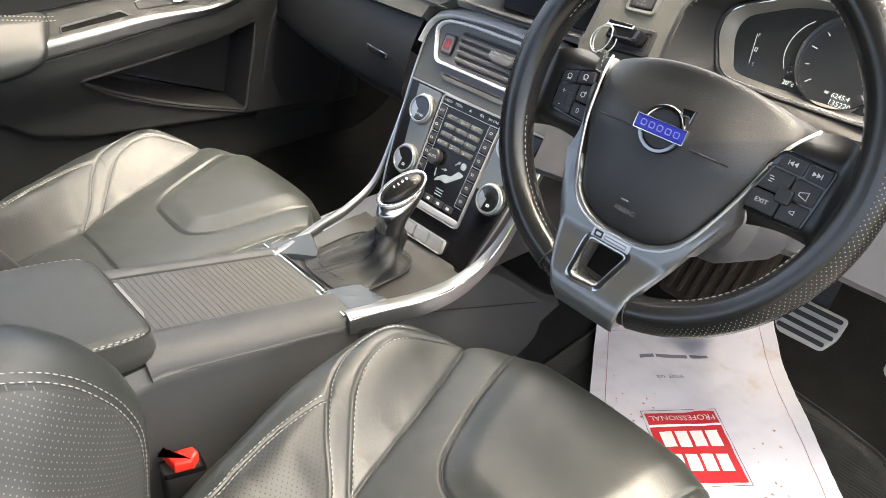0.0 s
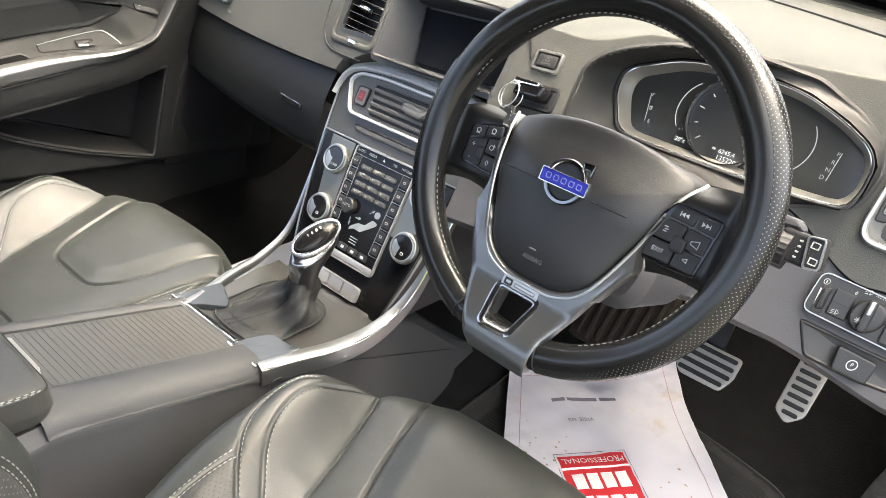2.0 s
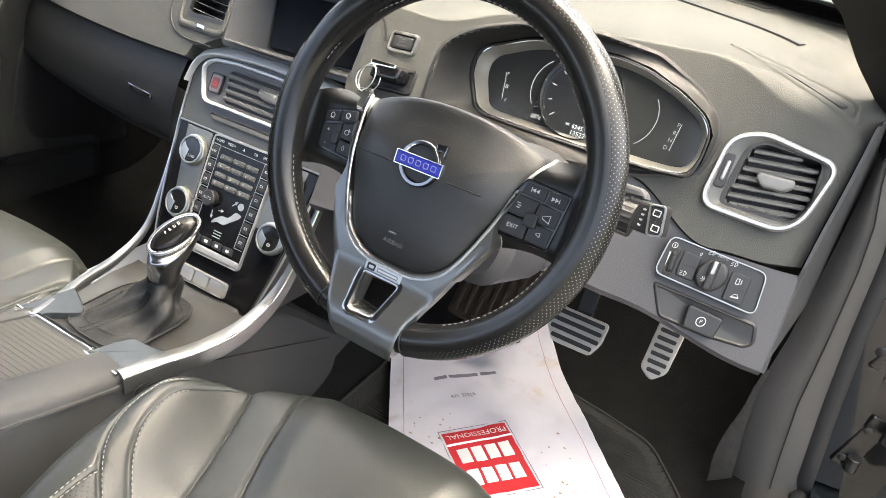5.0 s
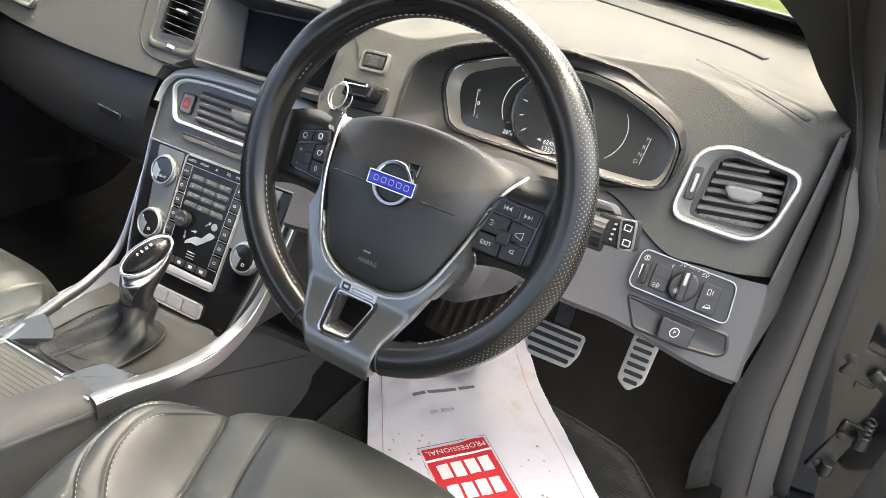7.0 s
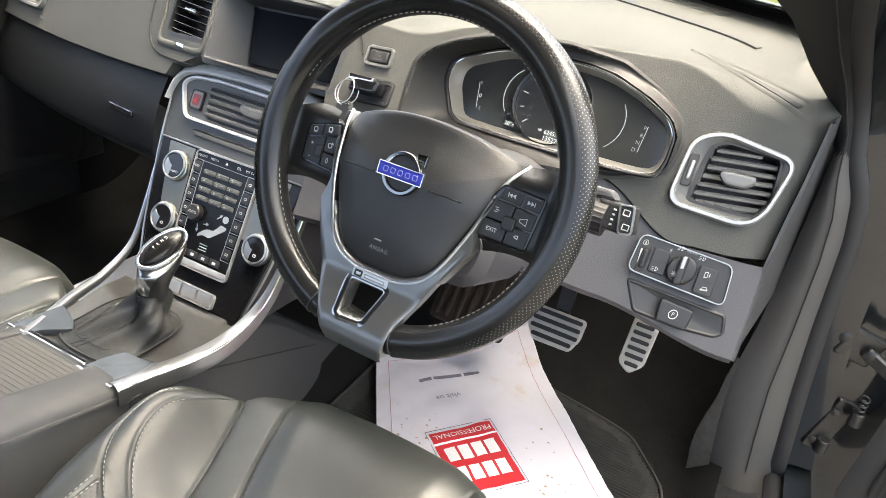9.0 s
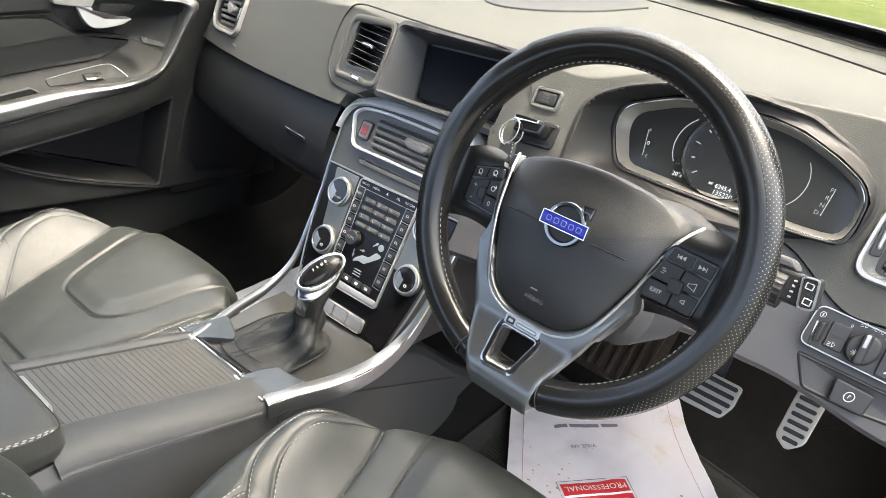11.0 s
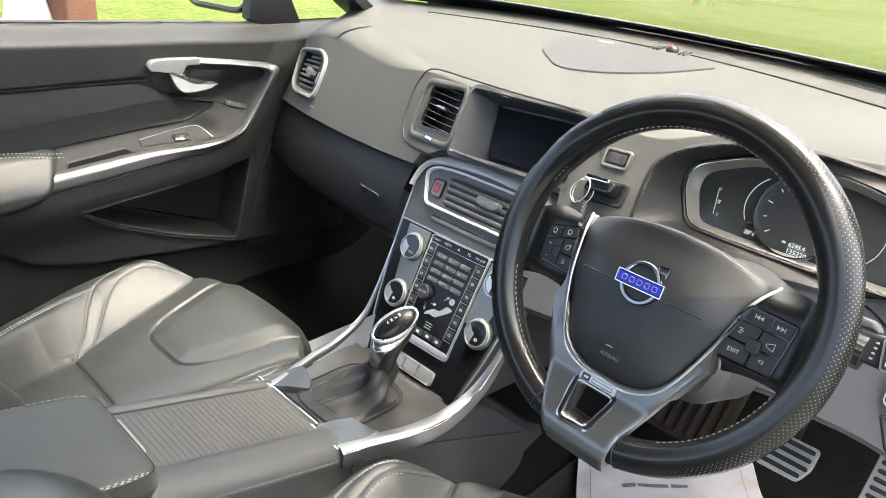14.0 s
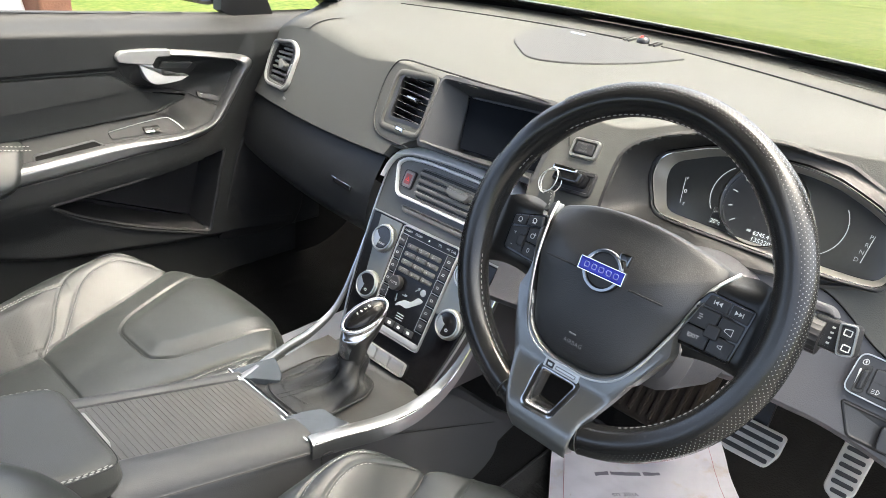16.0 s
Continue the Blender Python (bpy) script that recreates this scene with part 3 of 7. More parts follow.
def vent(name, outer, grille, slats, lean_u, tab_u, label, ring_mat):
    v = part(name, frame_ring(outer, 0.0068 if ring_mat is not DASH else 0.0095, 0.0085 if ring_mat is not DASH else 0.003, face, -0.002), ring_mat, dashboard, label)
    lo, hi = min(p[1] for p in grille), max(p[1] for p in grille)
    if ring_mat is not DASH:
        gx, gz = sum(p[0] for p in grille) / len(grille), (lo + hi) / 2
        far_r, near_r = by_angle(offset(ccw(list(outer)), -0.005), gx, gz), by_angle(grille, gx, gz)
        lift = [0.0045, 0.0045, 0.003, 0.0015, -0.001, -0.007]
        part("funnel", grid(lambda a, b: face(*Vector(far_r[round(a * 120) % 120]).lerp(Vector(near_r[round(a * 120) % 120]), b), lift[round(b * 5)]), 120, 6, close_u=True), PANELGREY, v)
    for k in range(slats):
        z = lo + (hi - lo) * (k + 0.7) / (slats + 0.35)
        xs = []
        for i in range(60):
            x = min(p[0] for p in grille) + i / 59 * (max(p[0] for p in grille) - min(p[0] for p in grille))
            if inside(grille, x, z) < -0.001:
                xs.append(x)
        if len(xs) < 2:
            continue
        x0, x1 = xs[0], xs[-1]
        tip = lambda x: z + lean_u * (x - (x0 + x1) / 2)
        sec = [(-0.012, -0.0012), (-0.004, -0.0032), (0.0, -0.0027), (0.0012, 0.0), (-0.004, 0.0028), (-0.012, 0.0018)]
        if ring_mat is DASH:
            sec = [(p, 0.75 * q) for p, q in sec]
        bm = bmesh.new()
        rings = []
        for i in range(8):
            x = x0 + (x1 - x0) * i / 7
            rings.append([bm.verts.new(face(x, tip(x) + q, -0.006 + p)) for p, q in sec])
        for i in range(7):
            for j in range(6):
                bm.faces.new((rings[i][j], rings[i][(j + 1) % 6], rings[i + 1][(j + 1) % 6], rings[i + 1][j]))
        slat = part("slat", bm, SLAT if ring_mat is not DASH else GLOSS, v)
        if ring_mat is DASH:
            part("slat_edge", sweep([face(x0 + (x1 - x0) * i / 7, z, -0.0045) for i in range(8)], disc(0.0004, n=5)), SLAT, slat)
    cz = (lo + hi) / 2
    part("tab", plate(rrect(0.026, 0.006, 0.003) if ring_mat is DASH else roundpoly([(-0.021, 0.002), (-0.018, 0.007), (0.02, 0.005), (0.022, -0.003), (0.012, -0.009), (-0.012, -0.0075)], 0.004, 4), 0.013, lambda u, w2, w: face(tab_u + u, cz + w2, -0.004 + w), 0.003), SLAT if ring_mat is not DASH else CHROME, v)
    return v


vent("centre_air_vent", CVENT_O, CVENT_G, 7, 0, -0.118, "dark air vent with seven thin slats in a grey surround", DASH)
rv = vent("right_air_vent", RVENT_O, RVENT_G, 7, 0, 0.636, "black slatted air vent in a rounded satin silver frame", DOORSILVER)
lv = vent("left_air_vent", LVENT_O, LVENT_G, 7, 0.12, -0.62, "black slatted air vent in a rounded satin silver frame", DOORSILVER)
for v, sgn in ((rv, 1), (lv, -1)):
    tu = 0.582 if sgn > 0 else -0.5645
    part("thumbwheel_slot", plate(rrect(0.011, 0.036, 0.003, tu, 0.891), 0.006, face, 0.001, -0.001), PLASTIC_DARK, v)
    part("thumbwheel", plate(rrect(0.0055, 0.022, 0.0025, tu + 0.0008, 0.891), 0.0085, face, 0.003), SATIN, v)
part("thumbwheel_slot", plate(rrect(0.03, 0.0085, 0.004, -0.125, 0.9015), 0.0014, face, 0.0006, -0.001), PLASTIC_DARK, dashboard)
part("thumbwheel", plate(rrect(0.019, 0.0065, 0.002, -0.123, 0.9015), 0.0035, face, 0.002), CHROME, dashboard)
part("airbag_mark", plate(rrect(0.018, 0.004, 0.001, -0.545, 0.842), 0.0008, face, 0.0002, -0.001), KEYCAP, dashboard)

part("screen", plate(offset(ccw(SCREEN_IN), -0.003), -0.0425, face, 0.001, -0.047), SCREEN, dashboard, "dark switched-off display screen")

gap = [(-0.09, 0.884), (-0.165, 0.882), (-0.198, 0.9), (-0.209, 0.94), (-0.204, 0.975), (-0.18, 0.993), (-0.1, 0.997), (0.02, 0.998), (0.115, 0.994), (0.15, 0.972), (0.162, 0.95)]
part("panel_gap", sweep([face(p.x, p.y, 0.0006) for p in smooth_path([(*q, 0) for q in gap], 6)], disc(0.0013, n=5), up=(0, -1, 0.5)), SEAM, dashboard)

# instrument cluster
cluster = thing("instrument_cluster", (0.42, 0.34, 0.92), "instrument cluster with dark dials in a silver-edged bezel", "instrument cluster")
OUT_R, IN_R = by_angle(roundpoly(CL_O, 0.022, 6), -0.01, 0.0, 160), by_angle(roundpoly(CL_I, 0.022, 6), -0.01, 0.0, 160)


def bezel_skin(levels):
    return grid(lambda a, b: cl(*Vector(OUT_R[round(a * 160) % 160]).lerp(Vector(IN_R[round(a * 160) % 160]), levels[round(b * (len(levels) - 1))][0]), levels[round(b * (len(levels) - 1))][1]), 160, len(levels), close_u=True)


part("bezel", bezel_skin([(-0.35, 0.024), (-0.2, 0.0245), (-0.02, 0.0235), (0.0, 0.02)]), PLASTIC_DARK, cluster)
part("silver_edge", bezel_skin([(-0.02, 0.0195), (0.05, 0.0222), (0.14, 0.0225), (0.3, 0.0185), (0.75, 0.0085), (0.93, 0.0062), (1.0, 0.004)]), BEVEL, cluster, "satin silver edge")
part("bright_line", sweep([cl(*Vector(OUT_R[k]).lerp(Vector(IN_R[k]), 0.06), 0.0225) for k in range(160)], disc(0.0007, n=5), up=cl(0, 0, 1) - cl(0, 0, 0), closed=True), CHROME, cluster)
part("dial_face", band(IN_R, [(0.001, 0.0035), (-0.001, 0.004)], cl, False, True), DIAL, cluster)
DX, DY, DR = -0.022, 0.003, 0.0525
ring_o = [(DX + DR * math.cos(a), DY + DR * math.sin(a)) for a in [2 * math.pi * i / 72 for i in range(72)]]
part("dial_ring", frame_ring(ring_o, 0.0028, 0.017, cl, 0.004), CHROME, cluster, "thin chrome dial ring")
part("dial_well", plate([(DX + (DR - 0.003) * math.cos(2 * math.pi * i / 48), DY + (DR - 0.003) * math.sin(2 * math.pi * i / 48)) for i in range(48)], 0.0052, cl, 0.0004, 0.003), WELL, cluster)
ticks = bmesh.new()
for k in range(11):
    a, inner = radians(222 - 26.5 * k), 0.0385 if k % 2 else 0.0375
    add(ticks, plate([(DX + (inner + (0.0045 + 0.002 * (k % 2 == 0)) * p) * math.cos(a) - q * 0.0006 * math.sin(a), DY + (inner + (0.0045 + 0.002 * (k % 2 == 0)) * p) * math.sin(a) + q * 0.0006 * math.cos(a)) for p, q in ((0, -1), (1, -1), (1, 1), (0, 1))], 0.006, cl, 0.0003, 0.005))
part("dial_ticks", ticks, LIT_DIM, cluster, smooth=False)
for c, a0, a1 in ((-0.048, 128, 215), (0.03, -52, 35)):
    pts = [cl(c + 0.042 * math.cos(radians(a0 + (a1 - a0) * i / 16)), 0.004 + 0.042 * math.sin(radians(a0 + (a1 - a0) * i / 16)), 0.0052) for i in range(17)]
    part("gauge_arc", sweep(pts, disc(0.0005, n=5)), LIT_DIM, cluster)
part("fuel_scale", sweep([cl(-0.1285, 0.008, 0.0045), cl(-0.1225, -0.026, 0.0045)], disc(0.0004, n=5)), LIT_DIM, cluster)
part("gear_scale", sweep([cl(0.1005, 0.009, 0.0045), cl(0.0975, -0.024, 0.0045)], disc(0.0004, n=5)), LIT_DIM, cluster)
part("fuel_symbol", frame_ring(rrect(0.0032, 0.0045, 0.0006, -0.122, -0.009), 0.0007, 0.0048, cl, 0.004), LIT_DIM, cluster)
for txt, c, sz in (("F", (-0.1255, 0.0068), 0.0058), ("E", (-0.1175, -0.0255), 0.0058), ("P", (0.0975, 0.0065), 0.0068), ("R", (0.0962, -0.0032), 0.0068), ("N", (0.0944, -0.0125), 0.0068), ("D", (0.0922, -0.022), 0.0072)):
    writing("letter", txt, sz, cl, LIT_DIM, cluster, (1, 0), c, 0.0047)
part("readout_panel", plate(rrect(0.014, 0.022, 0.001, -0.0715, -0.0265), 0.0049, cl, 0.0003, 0.004), WELL, cluster)
writing("temperature_readout", "20\u00b0c", 0.0072, cl, LIT, cluster, (1, 0), (-0.0705, -0.034), 0.0056)
for k in range(4):
    part("readout_mark", plate(rrect(0.0014, 0.0008, 0.0002, -0.0765 + 0.003 * k, -0.0205 - 0.0012 * abs(k - 1.5)), 0.0055, cl, 0.0002, 0.004), LIT_DIM, cluster, smooth=False)
writing("trip_readout", "6245.4", 0.0073, cl, LIT, cluster, (1, 0), (-0.0125, -0.0315), 0.0058)
writing("odometer_readout", "135220", 0.0082, cl, LIT, cluster, (1, 0), (-0.0105, -0.0395), 0.0058)
part("trip_mark", plate(rrect(0.0045, 0.0028, 0.0004, -0.0285, -0.0305), 0.0057, cl, 0.0002, 0.004), LIT_DIM, cluster, smooth=False)

# light switch panel, parking brake, start button and ignition slot
LP = roundpoly([(0.552, 0.772), (0.672, 0.748), (0.668, 0.795), (0.556, 0.815)], 0.01, 4)
switches = thing("light_switch_panel", (0.61, 0.3, 0.78), "black light switch panel with a rotary knob and silver outline", "switch panel")
part("panel", plate(LP, 0.004, face, 0.002, -0.006), PLASTIC_DARK, switches)
part("outline", frame_ring(LP, 0.0016, 0.0062, face, 0.002), SATIN, switches, "thin silver outline")
kn = lambda u, v, w: face(0.613 + u, 0.781 + v, w)
part("rotary_knob", band(disc(0.017, n=28), [(0, 0.003), (0, 0.009), (-0.002, 0.012), (-0.004, 0.0125)], kn, False, True), PLASTIC_DARK, switches)
grip = part("knob_grip", plate(rrect(0.0095, 0.033, 0.004), 0.021, kn, 0.003, 0.01), PLASTIC_DARK, switches)
part("knob_pointer", plate(rrect(0.0045, 0.014, 0.0018, 0, 0.008), 0.0216, kn, 0.001, 0.02), DOORSILVER, grip)
part("dimmer_slot", plate(rrect(0.011, 0.03, 0.003, 0.5665, 0.787), 0.0048, face, 0.001, 0.002), SEAM, switches)
part("dimmer_wheel", plate(rrect(0.007, 0.022, 0.003, 0.5675, 0.787), 0.008, face, 0.003, 0.002), PLASTIC_DARK, switches)
part("dimmer_wedge", plate([(0.5605, 0.797), (0.5625, 0.797), (0.5615, 0.78)], 0.0052, face, 0.0002, 0.004), SIGN, switches)


def light_sign(kind, cx, cz, lift, parent):
    bar = lambda x, z, w, h: part("symbol", plate(rrect(w, h, 0.0003, x, z, 2), lift, face, 0.0002, lift - 0.001), SIGN, parent, smooth=False)
    ring = lambda o: part("symbol", frame_ring(o, 0.0007, lift, face, lift - 0.001), SIGN, parent)
    if kind == "lamp":
        ring([(cx - 0.001, cz - 0.0025), (cx + 0.0005, cz - 0.0025), (cx + 0.0028, cz), (cx + 0.0005, cz + 0.0025), (cx - 0.001, cz + 0.0025)])
        for k in (-1, 0, 1):
            bar(cx - 0.0038, cz + 0.0018 * k, 0.0032, 0.0006)
    elif kind == "ring":
        ring([(cx + x, cz + z) for x, z in disc(0.0032, n=14)])
        bar(cx, cz, 0.0012, 0.0032)
    elif kind == "pump":
        ring([(cx - 0.003, cz - 0.003), (cx + 0.001, cz - 0.003), (cx + 0.001, cz + 0.0035), (cx - 0.003, cz + 0.0035)])
        bar(cx + 0.003, cz, 0.0008, 0.005)
    elif kind == "boot":
        bar(cx, cz - 0.0015, 0.009, 0.0008)
        ring([(cx - 0.0045, cz - 0.001), (cx + 0.0045, cz - 0.001), (cx + 0.002, cz + 0.0025), (cx - 0.0015, cz + 0.0025)])
    else:
        for k in range(4):
            a = math.pi * k / 4
            part("symbol", plate([(cx + 0.0035 * math.cos(a + d), cz + 0.0035 * math.sin(a + d)) for d in (-0.12, 0.12, math.pi - 0.12, math.pi + 0.12)], lift, face, 0.0002, lift - 0.001), SIGN, parent, smooth=False)


for cx, cz, w, h, signs in ((0.5855, 0.786, 0.02, 0.027, ("lamp",)), (0.643, 0.773, 0.022, 0.031, ("pump", "boot"))):
    b = part("button", plate(roundpoly([(cx - w / 2, cz - h / 2 + 0.0018), (cx + w / 2, cz - h / 2 - 0.0018), (cx + w / 2, cz + h / 2 - 0.0018), (cx - w / 2, cz + h / 2 + 0.0018)], 0.002, 2), 0.0065, face, 0.0012, 0.002), PLASTIC_DARK, switches)
    part("button_split", plate(roundpoly([(cx - w / 2, cz + 0.0023), (cx + w / 2, cz - 0.0013), (cx + w / 2, cz - 0.0023), (cx - w / 2, cz + 0.0013)], 0.0002, 1), 0.0067, face, 0.0001, 0.006), SEAM, b)
    for k, kind in enumerate(signs):
        light_sign(kind, cx - 0.001 + 0.002 * k, cz + (0.007 if k == 0 and len(signs) > 1 else -0.0085), 0.0069, b)
light_sign("ring", 0.5635, 0.8045, 0.0046, switches)
light_sign("lamp", 0.6055, 0.8045, 0.0046, switches)
light_sign("lamp", 0.632, 0.7975, 0.0046, switches)
light_sign("sun", 0.6065, 0.7755, 0.013, switches)
writing("letter", "AUTO", 0.0046, face, SIGN, switches, (1, -0.2), (0.6175, 0.8022), 0.0046)
writing("letter", "0", 0.005, face, SIGN, switches, (1, -0.2), (0.5935, 0.8005), 0.0046)
tray = roundpoly([(0.556, 0.762), (0.678, 0.739), (0.683, 0.718), (0.674, 0.7125), (0.63, 0.7165), (0.575, 0.727)], 0.005, 4)
part("tray_recess", band(tray, [(0.0012, -0.006), (0, -0.0045), (-0.0015, -0.004), (-0.003, -0.0052), (-0.0035, -0.0054)], face, False, True), PLASTIC_DARK, dashboard)
pbr = part("parking_brake_switch", plate(roundpoly([(0.602, 0.747), (0.643, 0.738), (0.64, 0.715), (0.604, 0.722)], 0.004, 3), 0.004, face, 0.002, -0.004), PLASTIC_DARK, dashboard)
part("symbol", band(disc(0.0055, n=20), [(0, 0.0045), (-0.001, 0.0046)], lambda u, v, w: face(0.621 + u, 0.731 + v, w)), SIGN, pbr)
writing("letter", "P", 0.006, face, SIGN, pbr, (1, -0.15), (0.621, 0.731), 0.0046)
ST = rrect(0.034, 0.022, 0.005, 0.185, 0.951)
start = part("start_button", plate(rrect(0.025, 0.014, 0.003, 0.185, 0.951), 0.006, face, 0.002, -0.001), PLASTIC_DARK, dashboard, "black engine start button in a silver frame")
part("start_frame", frame_ring(offset(ccw(ST), 0.001), 0.0045, 0.0055, face, -0.001), SATIN, start)
for txt, dz in (("START", 0.0035), ("STOP", 0.0), ("ENGINE", -0.0035)):
    writing("letter", txt, 0.0034, face, KEYCAP, start, (1, 0), (0.185, 0.951 + dz), 0.0063)
SLOT = rrect(0.054, 0.03, 0.006, 0.188, 0.911)
slot = part("ignition_slot", frame_ring(SLOT, 0.006, 0.003, face, -0.004), PLASTIC_DARK, dashboard)
part("slot_bed", plate(offset(ccw(SLOT), -0.003), 0.0015, face, 0.001, -0.004), PLASTIC_DARK, slot)
car_key = thing("car_key", face(0.19, 0.915, 0.02), "black car key with a wire ring, pushed into the ignition slot", "key")
part("fob", plate(roundpoly([(0.17, 0.905), (0.206, 0.905), (0.208, 0.92), (0.172, 0.922)], 0.004, 4), 0.028, face, 0.004, 0.0025), GLOSS, car_key)
part("fob_trim", plate(roundpoly([(0.168, 0.917), (0.2, 0.917), (0.2, 0.9225), (0.168, 0.9235)], 0.002, 3), 0.0292, face, 0.002, 0.004), CHROME, car_key)
for dx, dz, tilt in ((0.0, 0.0, 0.006), (0.002, -0.002, -0.004)):
    loop = [face(0.171 + dx + 0.0125 * math.cos(a), 0.903 + dz + 0.0145 * math.sin(a), 0.029 + tilt * math.cos(a)) for a in [2 * math.pi * i / 40 for i in range(40)]]
    part("key_ring", sweep(loop, disc(0.00085, n=6), up=(0, -1, 0.4), closed=True), SATIN, car_key)
strap = part("strap", plate(roundpoly([(0.164, 0.89), (0.184, 0.892), (0.188, 0.868), (0.166, 0.864)], 0.004, 3), 0.03, face, 0.002, 0.026), LEATHER, car_key, "short black leather strap")
part("strap_stitching", dashes([face(u, v, 0.0308) for u, v in ((0.166, 0.887), (0.182, 0.889), (0.1855, 0.871))], 0.003, 0.002, 0.0005), THREAD, strap)

# dash top details
def dash_skin_z(x, y):
    """Height of the dashboard's upper skin, with the rounding towards its front."""
    if x > 0.6:
        x = 0.6 + (x - 0.6) * 0.142 / (dash_end(0.965) + 0.03 * smoothstep(0.42, 0.56, y) - 0.6)
    brow = smoothstep(0.2, 0.3, x) * (1 - smoothstep(0.52, 0.64, x))
    zt = 0.972 + 0.034 * brow + 0.016 * (1 - smoothstep(0.16, 0.32, abs(x))) * (1 - brow) - 0.035 * max(0.0, (abs(x) - 0.55) / 0.19) ** 2
    p0 = face(x, zt)
    if y >= p0.y + 0.1:
        return dash_top(x, y)
    lo, hi = 0.0, 1.0
    for k in range(30):
        t = (lo + hi) / 2
        lo, hi = (t, hi) if (1 - t) ** 2 * p0.y + 2 * t * (1 - t) * (p0.y + 0.02) + t * t * (p0.y + 0.1) < y else (lo, t)
    return (1 - t) ** 2 * p0.z + 2 * t * (1 - t) * (dash_top(x, p0.y + 0.03) + 0.001) + t * t * dash_top(x, p0.y + 0.1)


tp = lambda u, v, w: Vector((u, v, dash_skin_z(u, v) + w))
SPK = roundpoly([(-0.17, 0.53), (-0.195, 0.63), (-0.15, 0.688), (-0.02, 0.683), (0.115, 0.645), (0.075, 0.55), (0.01, 0.47), (-0.06, 0.435)], [0.04, 0.03, 0.02, 0.06, 0.004, 0.04, 0.04, 0.04], 4)
GRILLE = dotted("speaker_mesh", (0.032, 0.032, 0.031), (0, 1), 0.0045, 0.3, (0.01, 0.01, 0.01), rough=0.6)
dash_speaker = part("dash_speaker", plate(SPK, 0.003, tp, 0.002, -0.002), GRILLE, dashboard, "dark mesh speaker grille set into the dash top")
part("nameplate", plate(rrect(0.032, 0.004, 0.0015, -0.11, 0.655), 0.005, tp, 0.001, 0.002), CHROME, dash_speaker)
part("alarm_dome", band(disc(0.012, 0.012, 20), [(0, 0), (-0.001, 0.005), (-0.005, 0.009), (-0.009, 0.0105)], lambda u, v, w: tp(u, 0.705 + v, w), False, True), GLOSS, dashboard)
part("alarm_lamp", band(disc(0.004, 0.004, 12), [(0, 0), (-0.002, 0.004)], lambda u, v, w: tp(u - 0.002, 0.702 + v, 0.0085 + w), False, True), RED_PLASTIC, dashboard)
for sx in (-1, 1):
    for k in (0, 1):
        part("sensor_rib", plate(rrect(0.004, 0.03, 0.001, sx * (0.022 + 0.009 * k), 0.703), 0.004, tp, 0.001), PLASTIC_DARK, dashboard)
for a, b in ((-0.54, -0.04), (0.04, 0.60)):
    pts = [tp(a + (b - a) * i / 40, screen_base(a + (b - a) * i / 40) - 0.11 - 0.075 * max(0.0, a + (b - a) * i / 40 - 0.04), 0.0005) for i in range(41)]
    part("demist_slot", sweep(pts, [(-0.0065, -0.001), (0.0065, -0.001), (0.006, 0.0014), (-0.006, 0.0014)], scale=lambda t: 0.7 + 0.5 * t), SEAM, dashboard)
part("side_slot", plate(roundpoly([(0.572, 0.42), (0.618, 0.4325), (0.671, 0.438), (0.6775, 0.448), (0.634, 0.4425), (0.594, 0.432)], 0.003, 3), 0.0022, tp, 0.0004, -0.002), SEAM, dashboard)
SLOT_LIP = roundpoly([(0.53, 0.426), (0.582, 0.4185), (0.634, 0.4275), (0.68, 0.43), (0.692, 0.437), (0.6945, 0.457), (0.683, 0.468), (0.633, 0.4605), (0.563, 0.4415)], [0.003, 0.02, 0.02, 0.012, 0.01, 0.01, 0.012, 0.02, 0.02], 5)
part("slot_lip", band(dense(SLOT_LIP, 0.006), [(0.002, -0.0006), (0.0, 0.0016), (-0.0035, 0.002), (-0.0075, 0.0006), (-0.009, -0.001)], tp), DASH, dashboard, "moulded lip round the side demister slot")
part("side_slot", sweep([tp(-0.575 + 0.075 * t, 0.36 + 0.05 * t, 0.0015) for t in [i / 12 for i in range(13)]], [(-0.004, -0.001), (0.004, -0.001), (0.003, 0.0006), (-0.003, 0.0006)], scale=lambda t: 0.4 + 0.6 * math.sin(math.pi * t)), SEAM, dashboard)
part("sensor_cover", frame_ring(roundpoly([(0.25, 0.735), (0.53, 0.665), (0.545, 0.69), (0.28, 0.765)], 0.012, 4), 0.002, 0.0015, tp, -0.001), DASH, dashboard)

# ---- centre stack ----
sk = placer((0, 0.13, 0.68), 27)
stack = thing("centre_stack", (0, 0.15, 0.75), "gloss black centre stack with four ringed knobs and a keypad", "centre stack")
SK_O = roundpoly([(-0.094, -0.122), (0.094, -0.122), (0.117, -0.017), (0.133, 0.107), (0.141, 0.185), (0.122, 0.218), (-0.122, 0.218), (-0.141, 0.185), (-0.133, 0.107), (-0.117, -0.017)], [0.01, 0.01, 0.2, 0.2, 0.02, 0.02, 0.02, 0.02, 0.2, 0.2], 5)
for s in (-1, 1):
    side_x = lambda v: float(np.interp(v, [-0.122, -0.017, 0.107, 0.185, 0.205], [0.093, 0.116, 0.132, 0.14, 0.137]))
    edge = lambda b: sk(s * side_x(-0.12 + 0.32 * b), -0.12 + 0.32 * b, -0.004)
    part("side_panel", grid(lambda a, b: edge(b).lerp(Vector((s * 0.142, 0.46, edge(b).z + 0.02)), a), 6, 30), PLASTIC_DARK, stack)
part("slab", band(SK_O, [(-0.004, -0.03), (0, -0.026), (0, -0.003), (-0.003, 0)], sk, True, True), STACKGREY, stack)
